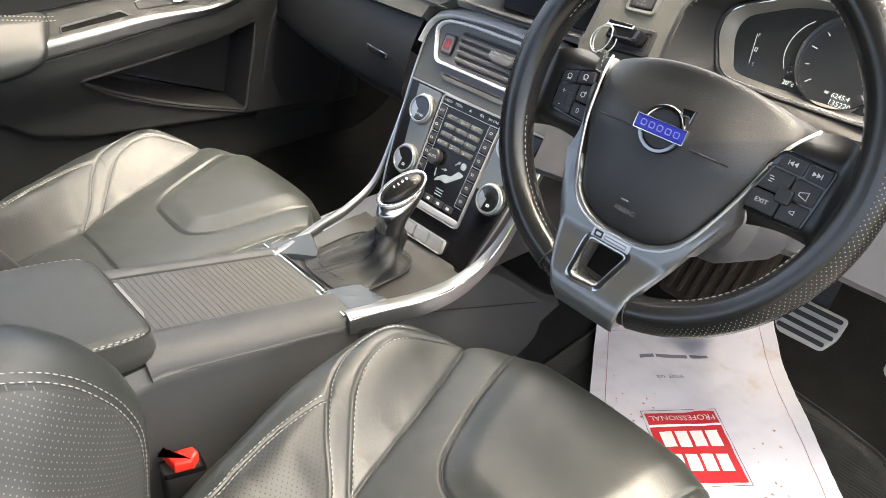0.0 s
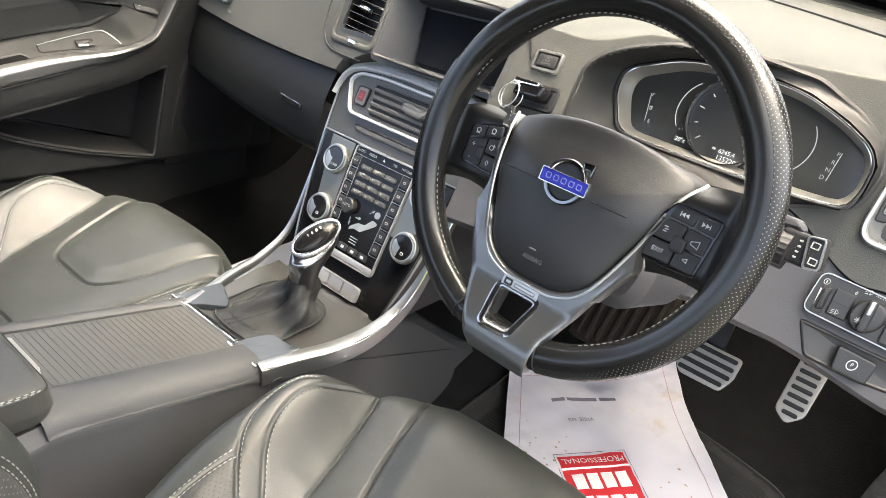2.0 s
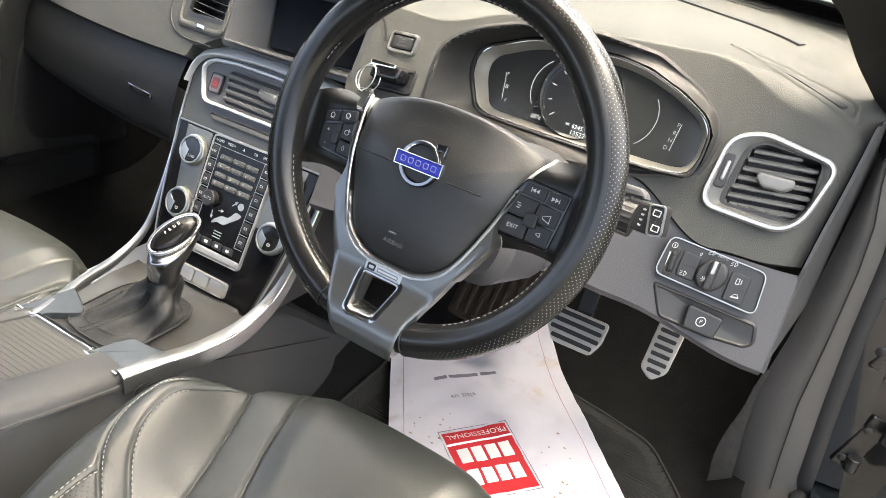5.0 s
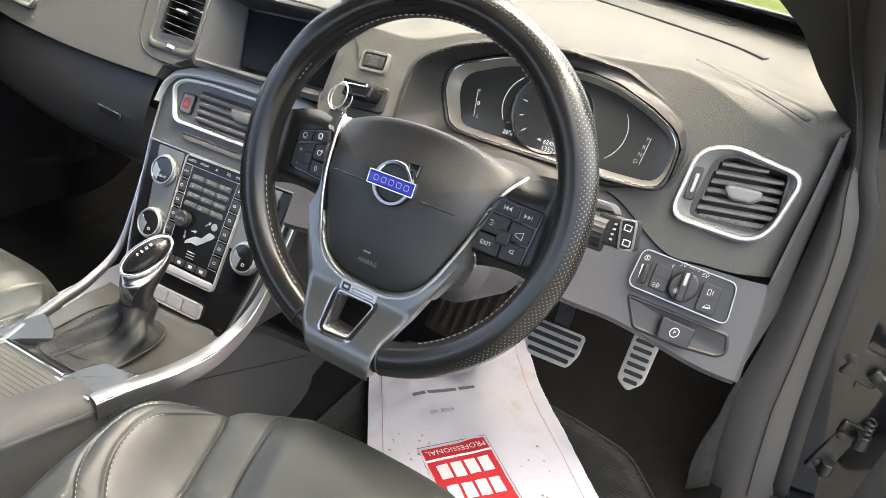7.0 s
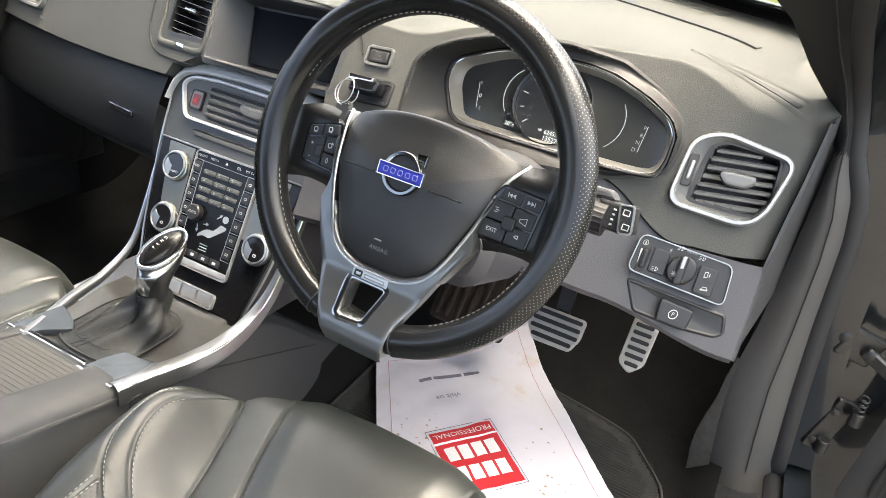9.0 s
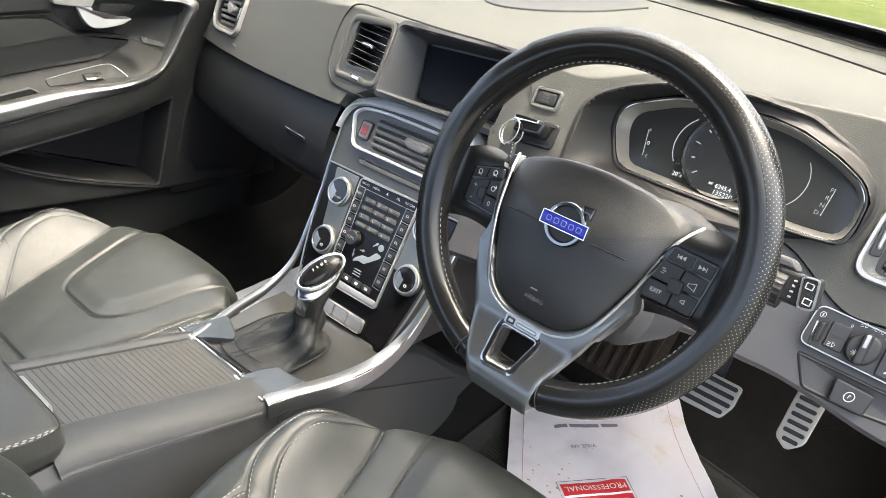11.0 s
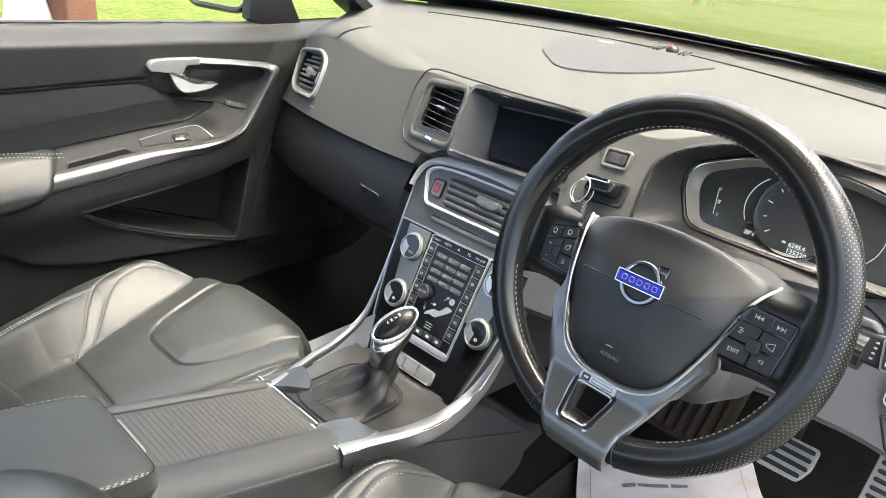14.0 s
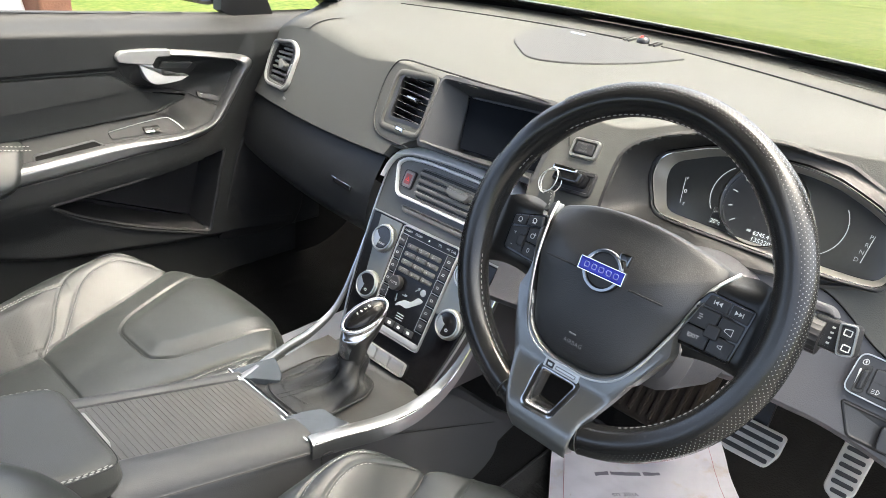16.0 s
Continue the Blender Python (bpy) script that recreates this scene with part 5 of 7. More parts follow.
for s in (-1, 1):
    def limb_skin(a, b, s=s):
        v = -0.044 + 0.006 * math.sin(math.pi * a) + ((0.086 if s > 0 else 0.08) - 0.008 * a) * b
        u0 = float(np.interp(v, [-0.044, -0.022, 0.009, 0.041], [0.084, 0.081, 0.088, 0.104])) + 0.004 * s
        return wl(s * (u0 + (0.150 + 0.006 * s - u0) * a), v, 0.0)

    limb = grid(limb_skin, 28, 20)
    part("spoke_limb", limb, LIMB, wheel, "satin black side spoke")
    o, cells = PADS[s]
    pad = part("button_pad", plate(roundpoly(o, 0.004, 3), 0.0018, wl, 0.001, -0.004), GLOSS, wheel, "black button pad on the side spoke")
    for quad, kind, (cx, cy) in cells:
        b = part("button", plate(roundpoly(quad, 0.0014, 2), 0.0033, wl, 0.0009, 0.0), PLASTIC_DARK, pad)
        glyph(kind, cx, cy, b)
        if kind == "+":
            writing("letter", "-", 0.0075, wl, SIGN, b, (1, 0), (-0.1135, -0.0145), 0.0037)
    cx, cy = (0.1095, -0.0105) if s > 0 else (-0.1035, -0.0075)
    part("toggle", plate(rrect(0.0125 if s > 0 else 0.0085, 0.0125, 0.0026, cx, cy), 0.0062, wl, 0.0016, 0.001), PLASTIC_DARK, pad)
    inner = [(0.1, 0.0415), (0.09, 0.018), (0.0765, -0.03), (0.056, -0.08)]
    trim = roundpoly([(s * x + 0.004, y) for x, y in inner] + [(s * x + (0.001 if s > 0 else 0.004), y) for x, y in ((0.066, -0.086), (0.087, -0.0455), (0.0815, -0.026), (0.0905, 0.009), (0.109, 0.038))], [0.004, 0.02, 0.02, 0.004, 0.004, 0.004, 0.012, 0.02, 0.004], 4)
    part("side_trim", band(trim, [(0, -0.016), (0, -0.003), (-0.0012, 0.0)], lambda u, v, w: wd(u, v, w + 0.0005), False, True), SPOKE, wheel, "dark silver spoke trim")
    edge = [wd(s * x + 0.0045, y, 0.0012) for x, y in ((0.0985, 0.0415), (0.087, 0.018), (0.0752, -0.03), (0.0545, -0.079), (0.028, -0.0955), (0.0, -0.0968))]
    part("trim_edge", sweep(smooth_path(edge, 8), disc(0.0016, n=8)), SATIN, wheel, "bright edge round the airbag cover")
HOLE = [(-0.0185, -0.108), (0.0215, -0.108), (0.013, -0.14), (-0.0145, -0.142)]
SPK_O = roundpoly([(-0.082, -0.046), (-0.063, -0.09), (-0.042, -0.133), (-0.022, -0.17), (0.04, -0.17), (0.044, -0.133), (0.063, -0.09), (0.082, -0.046), (0.057, -0.079), (0.028, -0.0955), (-0.028, -0.0955), (-0.057, -0.079)], [0.006, 0.03, 0.03, 0.006, 0.006, 0.03, 0.03, 0.006, 0.02, 0.01, 0.01, 0.02], 5)
SPK_H = roundpoly(HOLE, 0.004, 4)


def pierced(outer, hole, top, foot, at):
    """A slab with an opening through it."""
    bm = bmesh.new()
    loops = []
    for o in (ccw(list(outer)), ccw(list(hole))):
        hi, lo = [bm.verts.new(at(x, y, top)) for x, y in o], [bm.verts.new(at(x, y, foot)) for x, y in o]
        loops.append((hi, lo))
    edges = [bm.edges.new((hi[i - 1], hi[i])) for hi, lo in loops for i in range(len(hi))]
    bmesh.ops.triangle_fill(bm, use_beauty=True, use_dissolve=False, edges=edges)
    for hi, lo in loops:
        for i in range(len(hi)):
            bm.faces.new((hi[i - 1], hi[i], lo[i], lo[i - 1]))
    return bm


over_rim = lambda u, v, w: wh(u, v, w + dish(u, v) + 0.018 * smoothstep(-0.1, -0.152, v) - 0.009 * smoothstep(-0.158, -0.174, v))


def spoke_skin(a, b):
    v = -0.046 - 0.1245 * b
    x0 = np.interp(v, [-0.172, -0.133, -0.09, -0.046], [-0.022, -0.0425, -0.0635, -0.0825])
    x1 = np.interp(v, [-0.172, -0.133, -0.09, -0.046], [0.0405, 0.0445, 0.0635, 0.0825])
    e = min(1.0, 18 * a, 18 * (1 - a))
    x = x0 + (x1 - x0) * a
    return (x, v, 0.0005 + 0.0018 * math.sqrt(e) * smoothstep(0.0, 0.25, b) - 0.009 * smoothstep(0.002, -0.003, inside(AIR, x, v)))


skin = grid(lambda a, b: Vector(spoke_skin(a, b)), 100, 90)
keep_faces(skin, lambda c: inside(SPK_H, c.x, c.y) > 0 and inside(AIR, c.x, c.y) > -0.006)
for sv in skin.verts:
    sv.co = over_rim(*sv.co)
spoke = part("lower_spoke", add(skin, pierced(dense(SPK_O), dense(SPK_H), -0.001, -0.014, over_rim)), SPOKE, wheel, "dark silver lower spoke with an opening")
part("spoke_opening_edge", band(roundpoly(HOLE, 0.004, 4), [(0.0055, 0.0022), (0.002, 0.0034), (-0.0005, 0.0025), (-0.003, -0.003), (-0.0035, -0.014), (0.002, -0.014)], over_rim, loop=True), HANDLE, spoke)
plq = part("plaque", plate(rrect(0.04, 0.0092, 0.001, 0.0015, -0.1016), 0.0032, over_rim, 0.0006, 0.0), SATIN, spoke)
part("plaque_mark", frame_ring(rrect(0.009, 0.0065, 0.001, -0.0115, -0.1015), 0.002, 0.0037, over_rim, 0.0028), SEAM, plq)
part("plaque_mark", frame_ring(rrect(0.023, 0.004, 0.001, 0.0065, -0.1018), 0.0011, 0.0036, over_rim, 0.0028), KEYCAP, plq)
part("hub", band(disc(0.055, n=32), [(0.004, -0.064), (0, -0.075), (-0.012, -0.09)], lambda u, v, w: wh(u, v - 0.02, w), False, True), PLASTIC_DARK, wheel)

column = thing("steering_column", (0.37, 0.12, 0.88), "grey plastic steering column shroud with two stalks", "steering column")
cm = lambda a, b: wh(0.075 * math.cos(2 * math.pi * a) * (1 + 0.1 * b), 0.0 + (0.052 + 0.012 * b) * math.sin(2 * math.pi * a) - 0.016, -0.082 - 0.24 * b)
part("shroud", grid(cm, 40, 12, close_u=True), PLASTIC_GREY, column)
part("lower_shroud", band(roundpoly([(-0.085, -0.03), (0.085, -0.03), (0.075, -0.1), (-0.075, -0.1)], 0.03, 4), [(0, -0.2), (0, -0.09), (-0.012, -0.078)], wh, True, True), PLASTIC_GREY, column)
for s in (-1, 1):
    stalk = part("stalk", sweep(smooth_path([wh(s * 0.06, 0.005, -0.1), wh(s * 0.11, 0.008, -0.1), wh(s * 0.15, 0.012, -0.1), wh(s * 0.17, 0.014, -0.1)], 5), disc(0.015, 0.011, 14)), PLASTIC_DARK, column)
    part("thumb_roller", sweep([wh(s * 0.158, 0.014, -0.098), wh(s * 0.172, 0.014, -0.098)], [((0.0155 + 0.0008 * (i % 2)) * math.cos(2 * math.pi * i / 40), (0.0155 + 0.0008 * (i % 2)) * math.sin(2 * math.pi * i / 40)) for i in range(40)]), PLASTIC_DARK, stalk)
    if s < 0:
        continue
    part("end_cap", plate(roundpoly([(s * 0.182, 0.034), (s * 0.197, 0.0365), (s * 0.202, 0.009), (s * 0.188, 0.006)], 0.004, 3), -0.086, wh, 0.003, -0.112), PLASTIC_DARK, stalk)
    part("end_frame", frame_ring(roundpoly([(s * 0.182, 0.034), (s * 0.197, 0.0365), (s * 0.202, 0.009), (s * 0.188, 0.006)], 0.004, 3), 0.002, -0.0845, wh, -0.088), SATIN, stalk)
    part("bridge", plate(rrect(0.03, 0.028, 0.004, s * 0.176, 0.02), -0.093, wh, 0.003, -0.11), PLASTIC_DARK, stalk)
    for k in (-1, 1):
        part("symbol", frame_ring(rrect(0.007, 0.006, 0.001, s * (0.1925 - 0.0015 * k), 0.0212 + 0.0065 * k), 0.001, -0.0855, wh, -0.0865), SIGN, stalk)
    for k in range(4):
        part("symbol", plate(rrect(0.0028, 0.0018, 0.0004, s * 0.1785, 0.027 - 0.0048 * k), -0.0922, wh, 0.0002, -0.0935), SIGN, stalk)
    part("rubber_boot", plate(roundpoly([(s * 0.135, 0.03), (s * 0.178, 0.034), (s * 0.17, 0.043), (s * 0.14, 0.042)], 0.005, 3), -0.095, wh, 0.003, -0.115), PLASTIC_GREY, stalk)

# ---- centre console ----
console = thing("centre_console", (0, -0.2, 0.33), "charcoal centre console with a ribbed sliding cover and padded armrest", "centre console")


def console_top(y):
    return 0.6 + 0.275 * max(0.0, -0.1 - y) if y > -0.34 else 0.666


def console_body(a, b):
    y = -0.78 + 1.3 * b
    zt = console_top(y) - (0.012 if y > -0.1 else 0.004) - 0.2 * smoothstep(0.08, 0.4, y)
    prof = [(-0.135, 0.32), (-0.118, zt - 0.06), (-0.108, zt - 0.014), (-0.094, zt), (0.076, zt), (0.088, zt - 0.014), (0.094, zt - 0.06), (0.118, 0.32)]
    t = a * 7
    i = min(6, int(t))
    x0, z0 = prof[i]
    x1, z1 = prof[i + 1]
    return Vector((x0 + (x1 - x0) * (t - i), y, z0 + (z1 - z0) * (t - i)))


part("body", grid(console_body, 43, 90), PLASTIC, console)
SIDE_RAIL = [(0.033, -0.004), (0.033, 0.002), (0.036, 0.0062), (0.044, 0.0082), (0.056, 0.0084), (0.067, 0.0072), (0.0755, 0.0045), (0.082, 0.0), (0.086, -0.005), (0.0885, -0.0105), (0.089, -0.0145), (0.06, -0.018)]
ct = lambda u, v, w: Vector((u, v, console_top(v) + w))


def rail_skin(sec, y0, y1, n):
    return grid(lambda a, b: ct(*[(sec[min(len(sec) - 1, round(b * (len(sec) - 1)))][0]), y0 + (y1 - y0) * a, sec[round(b * (len(sec) - 1))][1]]), n, len(sec))


rail_r = curve2(SIDE_RAIL, 4)
part("side_rail", rail_skin(rail_r, -0.352, -0.103, 30), PLASTIC, console, "soft charcoal rail beside the sliding cover")
part("side_rail", rail_skin([(-0.112 - x, z) for x, z in [(-0.033, -0.004), (-0.031, 0.004), (-0.026, 0.0072), (-0.018, 0.0072), (-0.012, 0.003), (-0.009, -0.008), (-0.009, -0.03)]], -0.345, -0.1, 30), PLASTIC, console)
part("side_seam", sweep([ct(0.0895, -0.345 + 0.03 * i, -0.0125) for i in range(9)], disc(0.0011, n=5)), SEAM, console)
part("side_seam", sweep(smooth_path([(0.098, -0.104, 0.57), (0.098, -0.1, 0.586), (0.1, -0.06, 0.578), (0.1025, 0.015, 0.556), (0.104, 0.12, 0.512), (0.104, 0.255, 0.452)], 6), disc(0.001, n=5)), SEAM, console)
for k in range(32):
    y0 = -0.342 + 0.0074 * k
    part("cover_slat", plate([(-0.079, y0), (0.033, y0), (0.033, y0 + 0.0071), (-0.079, y0 + 0.0071)], 0.0022, ct, 0.0004, -0.005), COVER, console, smooth=False)
part("cover_edge", plate(rrect(0.106, 0.0075, 0.002, -0.0245, -0.1035), 0.0075, ct, 0.002, -0.003), CHROME, console, "polished edge of the sliding cover")
part("cover_edge_gap", plate(rrect(0.106, 0.003, 0.001, -0.0245, -0.0975), 0.004, ct, 0.001, -0.003), SEAM, console)


def arm(a, b):
    c = 2 * math.pi * a
    ux, uy = math.cos(c), math.sin(c)
    k = (abs(ux) ** 12 + abs(uy) ** 12) ** (-1 / 12)
    lev = [(0.9, -0.036), (0.97, -0.031), (1.0, -0.016), (0.99, 0.004), (0.965, 0.0085), (0.9, 0.0105), (0.6, 0.0125), (0.0, 0.013)]
    t = b * 7
    i = min(6, int(t))
    f = lev[i][0] + (lev[i + 1][0] - lev[i][0]) * (t - i)
    z = lev[i][1] + (lev[i + 1][1] - lev[i][1]) * (t - i)
    x = 0.0 + 0.0845 * ux * k * f
    y = -0.537 + 0.204 * uy * k * f
    return Vector((x, y, 0.695 + z - 0.2 * (y + 0.335)))


armrest = part("armrest", grid(arm, 160, 40, close_u=True), ARMREST_LIT, console, "padded black leather armrest lid")
for off in (0.52, 0.475):
    for a0, a1 in ((-0.16, 0.128), (0.372, 0.66)):
        part("armrest_stitching", dashes([arm(a0 + (a1 - a0) * i / 120, off) + Vector((0, 0, 0.0008)) for i in range(121)], 0.0042, 0.0026, 0.0007), THREAD, armrest)
part("armrest_piping", sweep([arm(i / 160, 0.44) for i in range(160)], disc(0.0009, n=5), closed=True), SEAM, armrest)
part("lid_catch", plate(rrect(0.066, 0.011, 0.005, -0.012, -0.329), 0.022, ct, 0.004, 0.0), DOORSILVER, console, "satin silver lid catch")

# gear surround: polished rails that run from the console up the sides of the stack
RAIL_SEC = [(0.0, -0.026), (-0.0125, -0.024), (-0.0135, -0.0055), (-0.0128, -0.0025), (-0.0105, -0.0008), (-0.0075, 0.0), (0.002, 0.0), (0.0055, -0.0008), (0.0075, -0.0035), (0.0075, -0.012)]
for s in (-1, 1):
    pts = [(s * 0.143, 0.24, 0.89), (s * 0.137, 0.19, 0.785), (s * 0.129, 0.14, 0.69), (s * 0.122, 0.098, 0.632), (s * 0.1165, 0.045, 0.609), (s * 0.108, -0.012, 0.605), (s * 0.09, -0.07, 0.606), (s * 0.08, -0.111, 0.607)]
    size = lambda t, s=s: (1.0 if s > 0 else 0.55) * (0.35 + 0.7 * smoothstep(0.15, 0.7, t))
    sec = [(x * s, z) for x, z in RAIL_SEC]
    rail = part("gear_rail", sweep(smooth_path(pts, 10), sec, scale=size), RAIL, console, "polished metal rail")
    part("rail_edge", sweep([p + Vector((s * 0.0115 * size(i / 70), 0, -0.0016)) for i, p in enumerate(smooth_path(pts, 10))], disc(0.0011, n=6)), CHROME, rail, "bright polished rail edge")
gp = lambda u, v, w: Vector((u, v, 0.604 + w))
part("corner_plate", plate(roundpoly([(-0.107, -0.1065), (-0.0775, -0.1065), (-0.0686, -0.0915), (-0.0414, -0.0681), (-0.0501, -0.0579), (-0.0801, -0.045), (-0.094, -0.04)], [0.002, 0.002, 0.002, 0.004, 0.004, 0.004, 0.004], 4), 0.002, gp, 0.0015, -0.014), FILM, console, "metal corner plate under clear film")
part("corner_plate", plate(roundpoly([(0.025, -0.1115), (0.0805, -0.1145), (0.0905, -0.052), (0.068, -0.0585), (0.0438, -0.0594), (0.0319, -0.0831)], [0.002, 0.003, 0.004, 0.01, 0.006, 0.004], 4), 0.002, gp, 0.0015, -0.014), FILM, console, "metal corner plate under clear film")
part("corner_plate_edge", sweep([gp(u, v, 0.003) for u, v in ((-0.107, -0.108), (-0.078, -0.108))], disc(0.0018, n=6)), CHROME, console)
part("corner_plate_edge", sweep([gp(u, v, 0.003) for u, v in ((0.024, -0.113), (0.084, -0.116))], disc(0.0018, n=6)), CHROME, console)


def gear_tray(a, b):
    y = -0.1 + 0.172 * b
    x = (-0.5 + a) * (0.17 + 0.05 * b)
    edge = abs(2 * a - 1)
    return Vector((x, y, 0.597 - 0.006 * smoothstep(0.7, 1.0, b) - 0.0035 * (1 - edge ** 3) * smoothstep(0, 0.3, b)))


part("gear_tray", grid(gear_tray, 24, 24), TRAY, console)
lever = thing("gear_lever", (0.0, -0.01, 0.605), "chrome and gloss black automatic gear lever in a leather gaiter", "gear lever")


def boot(a, b):
    c = 2 * math.pi * a
    ux, uy = math.cos(c), math.sin(c)
    k = (abs(ux) ** 3.6 + abs(uy) ** 3.6) ** (-1 / 3.6)
    f = (1 - b) ** 1.9
    bx, by = -0.005 + 0.061 * ux * k, -0.026 + 0.066 * uy * k
    tx, ty = 0.029 + 0.0195 * ux, 0.001 + 0.0198 * uy
    mid = math.sin(math.pi * b)
    fold = mid ** 1.3 * (0.0075 * math.sin(3 * c + 4.5 * b + 0.6) + 0.0022 * math.sin(7 * c - 6 * b))
    dip = mid ** 1.5 * 0.011 * (0.55 + 0.45 * math.sin(2 * c + 1.0))
    return Vector((tx + (bx - tx) * f + fold * ux, ty + (by - ty) * f + fold * uy, 0.598 + 0.062 * b ** 1.05 + 0.5 * fold - dip * (1 - b)))


part("gaiter", grid(boot, 128, 48, close_u=True), GAITER, lever, "folded black leather gaiter")
part("gaiter_seam", sweep([boot(a, 0.02) + Vector((0, 0, 0.0012)) for a in [i / 72 for i in range(72)]], disc(0.0013, n=5), closed=True), SEAM, lever)
for d in (-0.012, 0.012):
    part("gaiter_stitching", dashes([boot(0.70 + d * (1 + 0.8 * b) + 0.03 * math.sin(3 * b), b) + Vector((0.0, -0.0004, 0.0009)) for b in [0.05 + 0.95 * i / 40 for i in range(41)]], 0.0034, 0.0022, 0.0007), THREAD_DARK, lever)
    part("gaiter_stitching", dashes([boot(0.2 + 0.62 * i / 60, 0.14 + 0.5 * d) + Vector((0, 0, 0.0008)) for i in range(61)], 0.0034, 0.0022, 0.0006), THREAD_DARK, lever)

# the handle is lofted from its neck to the flat oval head
NECK = [((0.029, 0.0, 0.652), (0, 0.018, 0), (0.018, 0, 0)), ((0.0295, 0.0005, 0.66), (0, 0.0186, 0), (0.0186, 0, 0)), ((0.03, 0.004, 0.674), (0, 0.0235, 0.001), (0.0188, 0, 0)), ((0.0315, 0.012, 0.69), (0.001, 0.0315, 0.004), (0.0195, 0, -0.001)),
        ((0.0325, 0.0165, 0.7025), (0.003, 0.0335, 0.0105), (0.019, 0, -0.005)), ((0.032, 0.0172, 0.7095), (0.005, 0.0318, 0.0125), (0.0185, 0.0, -0.0066)), ((0.0315, 0.0185, 0.7135), (0.0065, 0.0315, 0.0135), (0.0145, 0.0002, -0.0072))]
tracks = [smooth_path([n[k] for n in NECK], 6) for k in range(3)]


def knob_skin(a, b):
    k = b * (len(tracks[0]) - 1)
    i = min(len(tracks[0]) - 2, int(k))
    c = 2 * math.pi * a
    o, p, q = (t[i].lerp(t[i + 1], k - i) for t in tracks)
    return o + p * math.sin(c) + q * math.cos(c) * (1 + 0.05 * math.cos(2 * c))


DARK_TOP = 0.9


def dark_from(b):
    return radians(-58 + 98 * min(1.0, b / DARK_TOP) ** 2.6)


def dark_to(b):
    return radians(160 - 120 * min(1.0, b / DARK_TOP) ** 4)


def handle_light(a, b):
    c0, c1 = dark_from(b), dark_to(b)
    return knob_skin((c1 + (c0 + 2 * math.pi - c1) * a) / (2 * math.pi), b)


def handle_dark(a, b):
    c0, c1 = dark_from(b), dark_to(b)
    return knob_skin((c0 + (c1 - c0) * a) / (2 * math.pi), b)


part("handle", grid(handle_light, 72, len(tracks[0])), HANDLE, lever, "polished metal handle")
part("handle_side", grid(lambda a, b: handle_dark(a, DARK_TOP * b), 48, 40), TRAY_DARK, lever, "gloss black side of the handle")
rim_c, rim_a, rim_b = (Vector(v) for v in NECK[-1])
rim_n = rim_b.cross(rim_a).normalized()
cap_at = lambda u, q, w: rim_c + rim_b * u + rim_a * q + rim_n * w
part("head_rim", sweep([cap_at(math.cos(c), math.sin(c), 0.0006) for c in [2 * math.pi * i / 64 for i in range(64)]], disc(0.0027, n=10), up=rim_n, closed=True), CHROME, lever, "polished chrome rim")
cap = bmesh.new()
add(cap, grid(lambda a, b: cap_at((1 - b) * 0.94 * math.cos(2 * math.pi * a), (1 - b) * 0.94 * math.sin(2 * math.pi * a), 0.001 + 0.0075 * math.sqrt(max(0.0, 1 - (1 - b) ** 2))), 64, 14, close_u=True))
window = part("shift_window", cap, PIANO, lever, "gloss black shift gate window")
for k, ch in enumerate("PRND"):
    writing("letter", ch, 0.0045, lambda u, q, w: cap_at(u / 0.0135, q / 0.035, w), SIGN, window, (0, 1), (-0.004, -0.008 + 0.0065 * k), 0.0085)

# ---- seats ----
PADO = roundpoly([(-0.126, 0.06), (-0.119, -0.01), (-0.102, -0.09), (-0.077, -0.165), (-0.05, -0.192), (0.05, -0.192), (0.077, -0.165), (0.102, -0.09), (0.119, -0.01), (0.126, 0.06)], [0.01, 0.05, 0.05, 0.02, 0.02, 0.02, 0.02, 0.05, 0.05, 0.01], 4)
CSEAM = curve2([(0.176, 0.03), (0.17, -0.028), (0.157, -0.07), (0.138, -0.135), (0.12, -0.21), (0.104, -0.267), (0.089, -0.303), (0.086, -0.38), (0.09, -0.5)])
BAND1 = curve2([(0.19, -0.04), (0.207, -0.085), (0.223, -0.125), (0.222, -0.17), (0.203, -0.208), (0.166, -0.242), (0.126, -0.268), (0.09, -0.298)])
BAND2 = curve2([(0.168, -0.035), (0.19, -0.076), (0.206, -0.12), (0.201, -0.16), (0.182, -0.194), (0.148, -0.226), (0.104, -0.262)])
PLINE = curve2([(0.19, -0.222), (0.189, -0.28), (0.18, -0.33), (0.17, -0.37), (0.163, -0.5)])
CROSS = [(-0.094, -0.3), (0.094, -0.3)]
FOLD = curve2([(0.172, -0.19), (0.185, -0.13), (0.193, -0.08), (0.19, -0.03)])


def far(line, x, y, closed=False):
    """Distance of every point of the arrays x and y from a broken line."""
    d = np.full(np.shape(x), 1e9)
    for i in range(0 if closed else 1, len(line)):
        (x1, y1), (x2, y2) = line[i - 1], line[i]
        ex, ey = x2 - x1, y2 - y1
        t = np.clip(((x - x1) * ex + (y - y1) * ey) / (ex * ex + ey * ey + 1e-12), 0, 1)
        d = np.minimum(d, np.hypot(x - x1 - t * ex, y - y1 - t * ey))
    return d


def signed(poly, x, y):
    """Distance from a closed outline, negative inside."""
    inner = np.zeros(np.shape(x), bool)
    for i in range(len(poly)):
        (x1, y1), (x2, y2) = poly[i - 1], poly[i]
        inner ^= ((y1 > y) != (y2 > y)) & (x < (x2 - x1) * (y - y1) / (y2 - y1 + 1e-12) + x1)
    return np.where(inner, -1.0, 1.0) * far(poly, x, y, True)


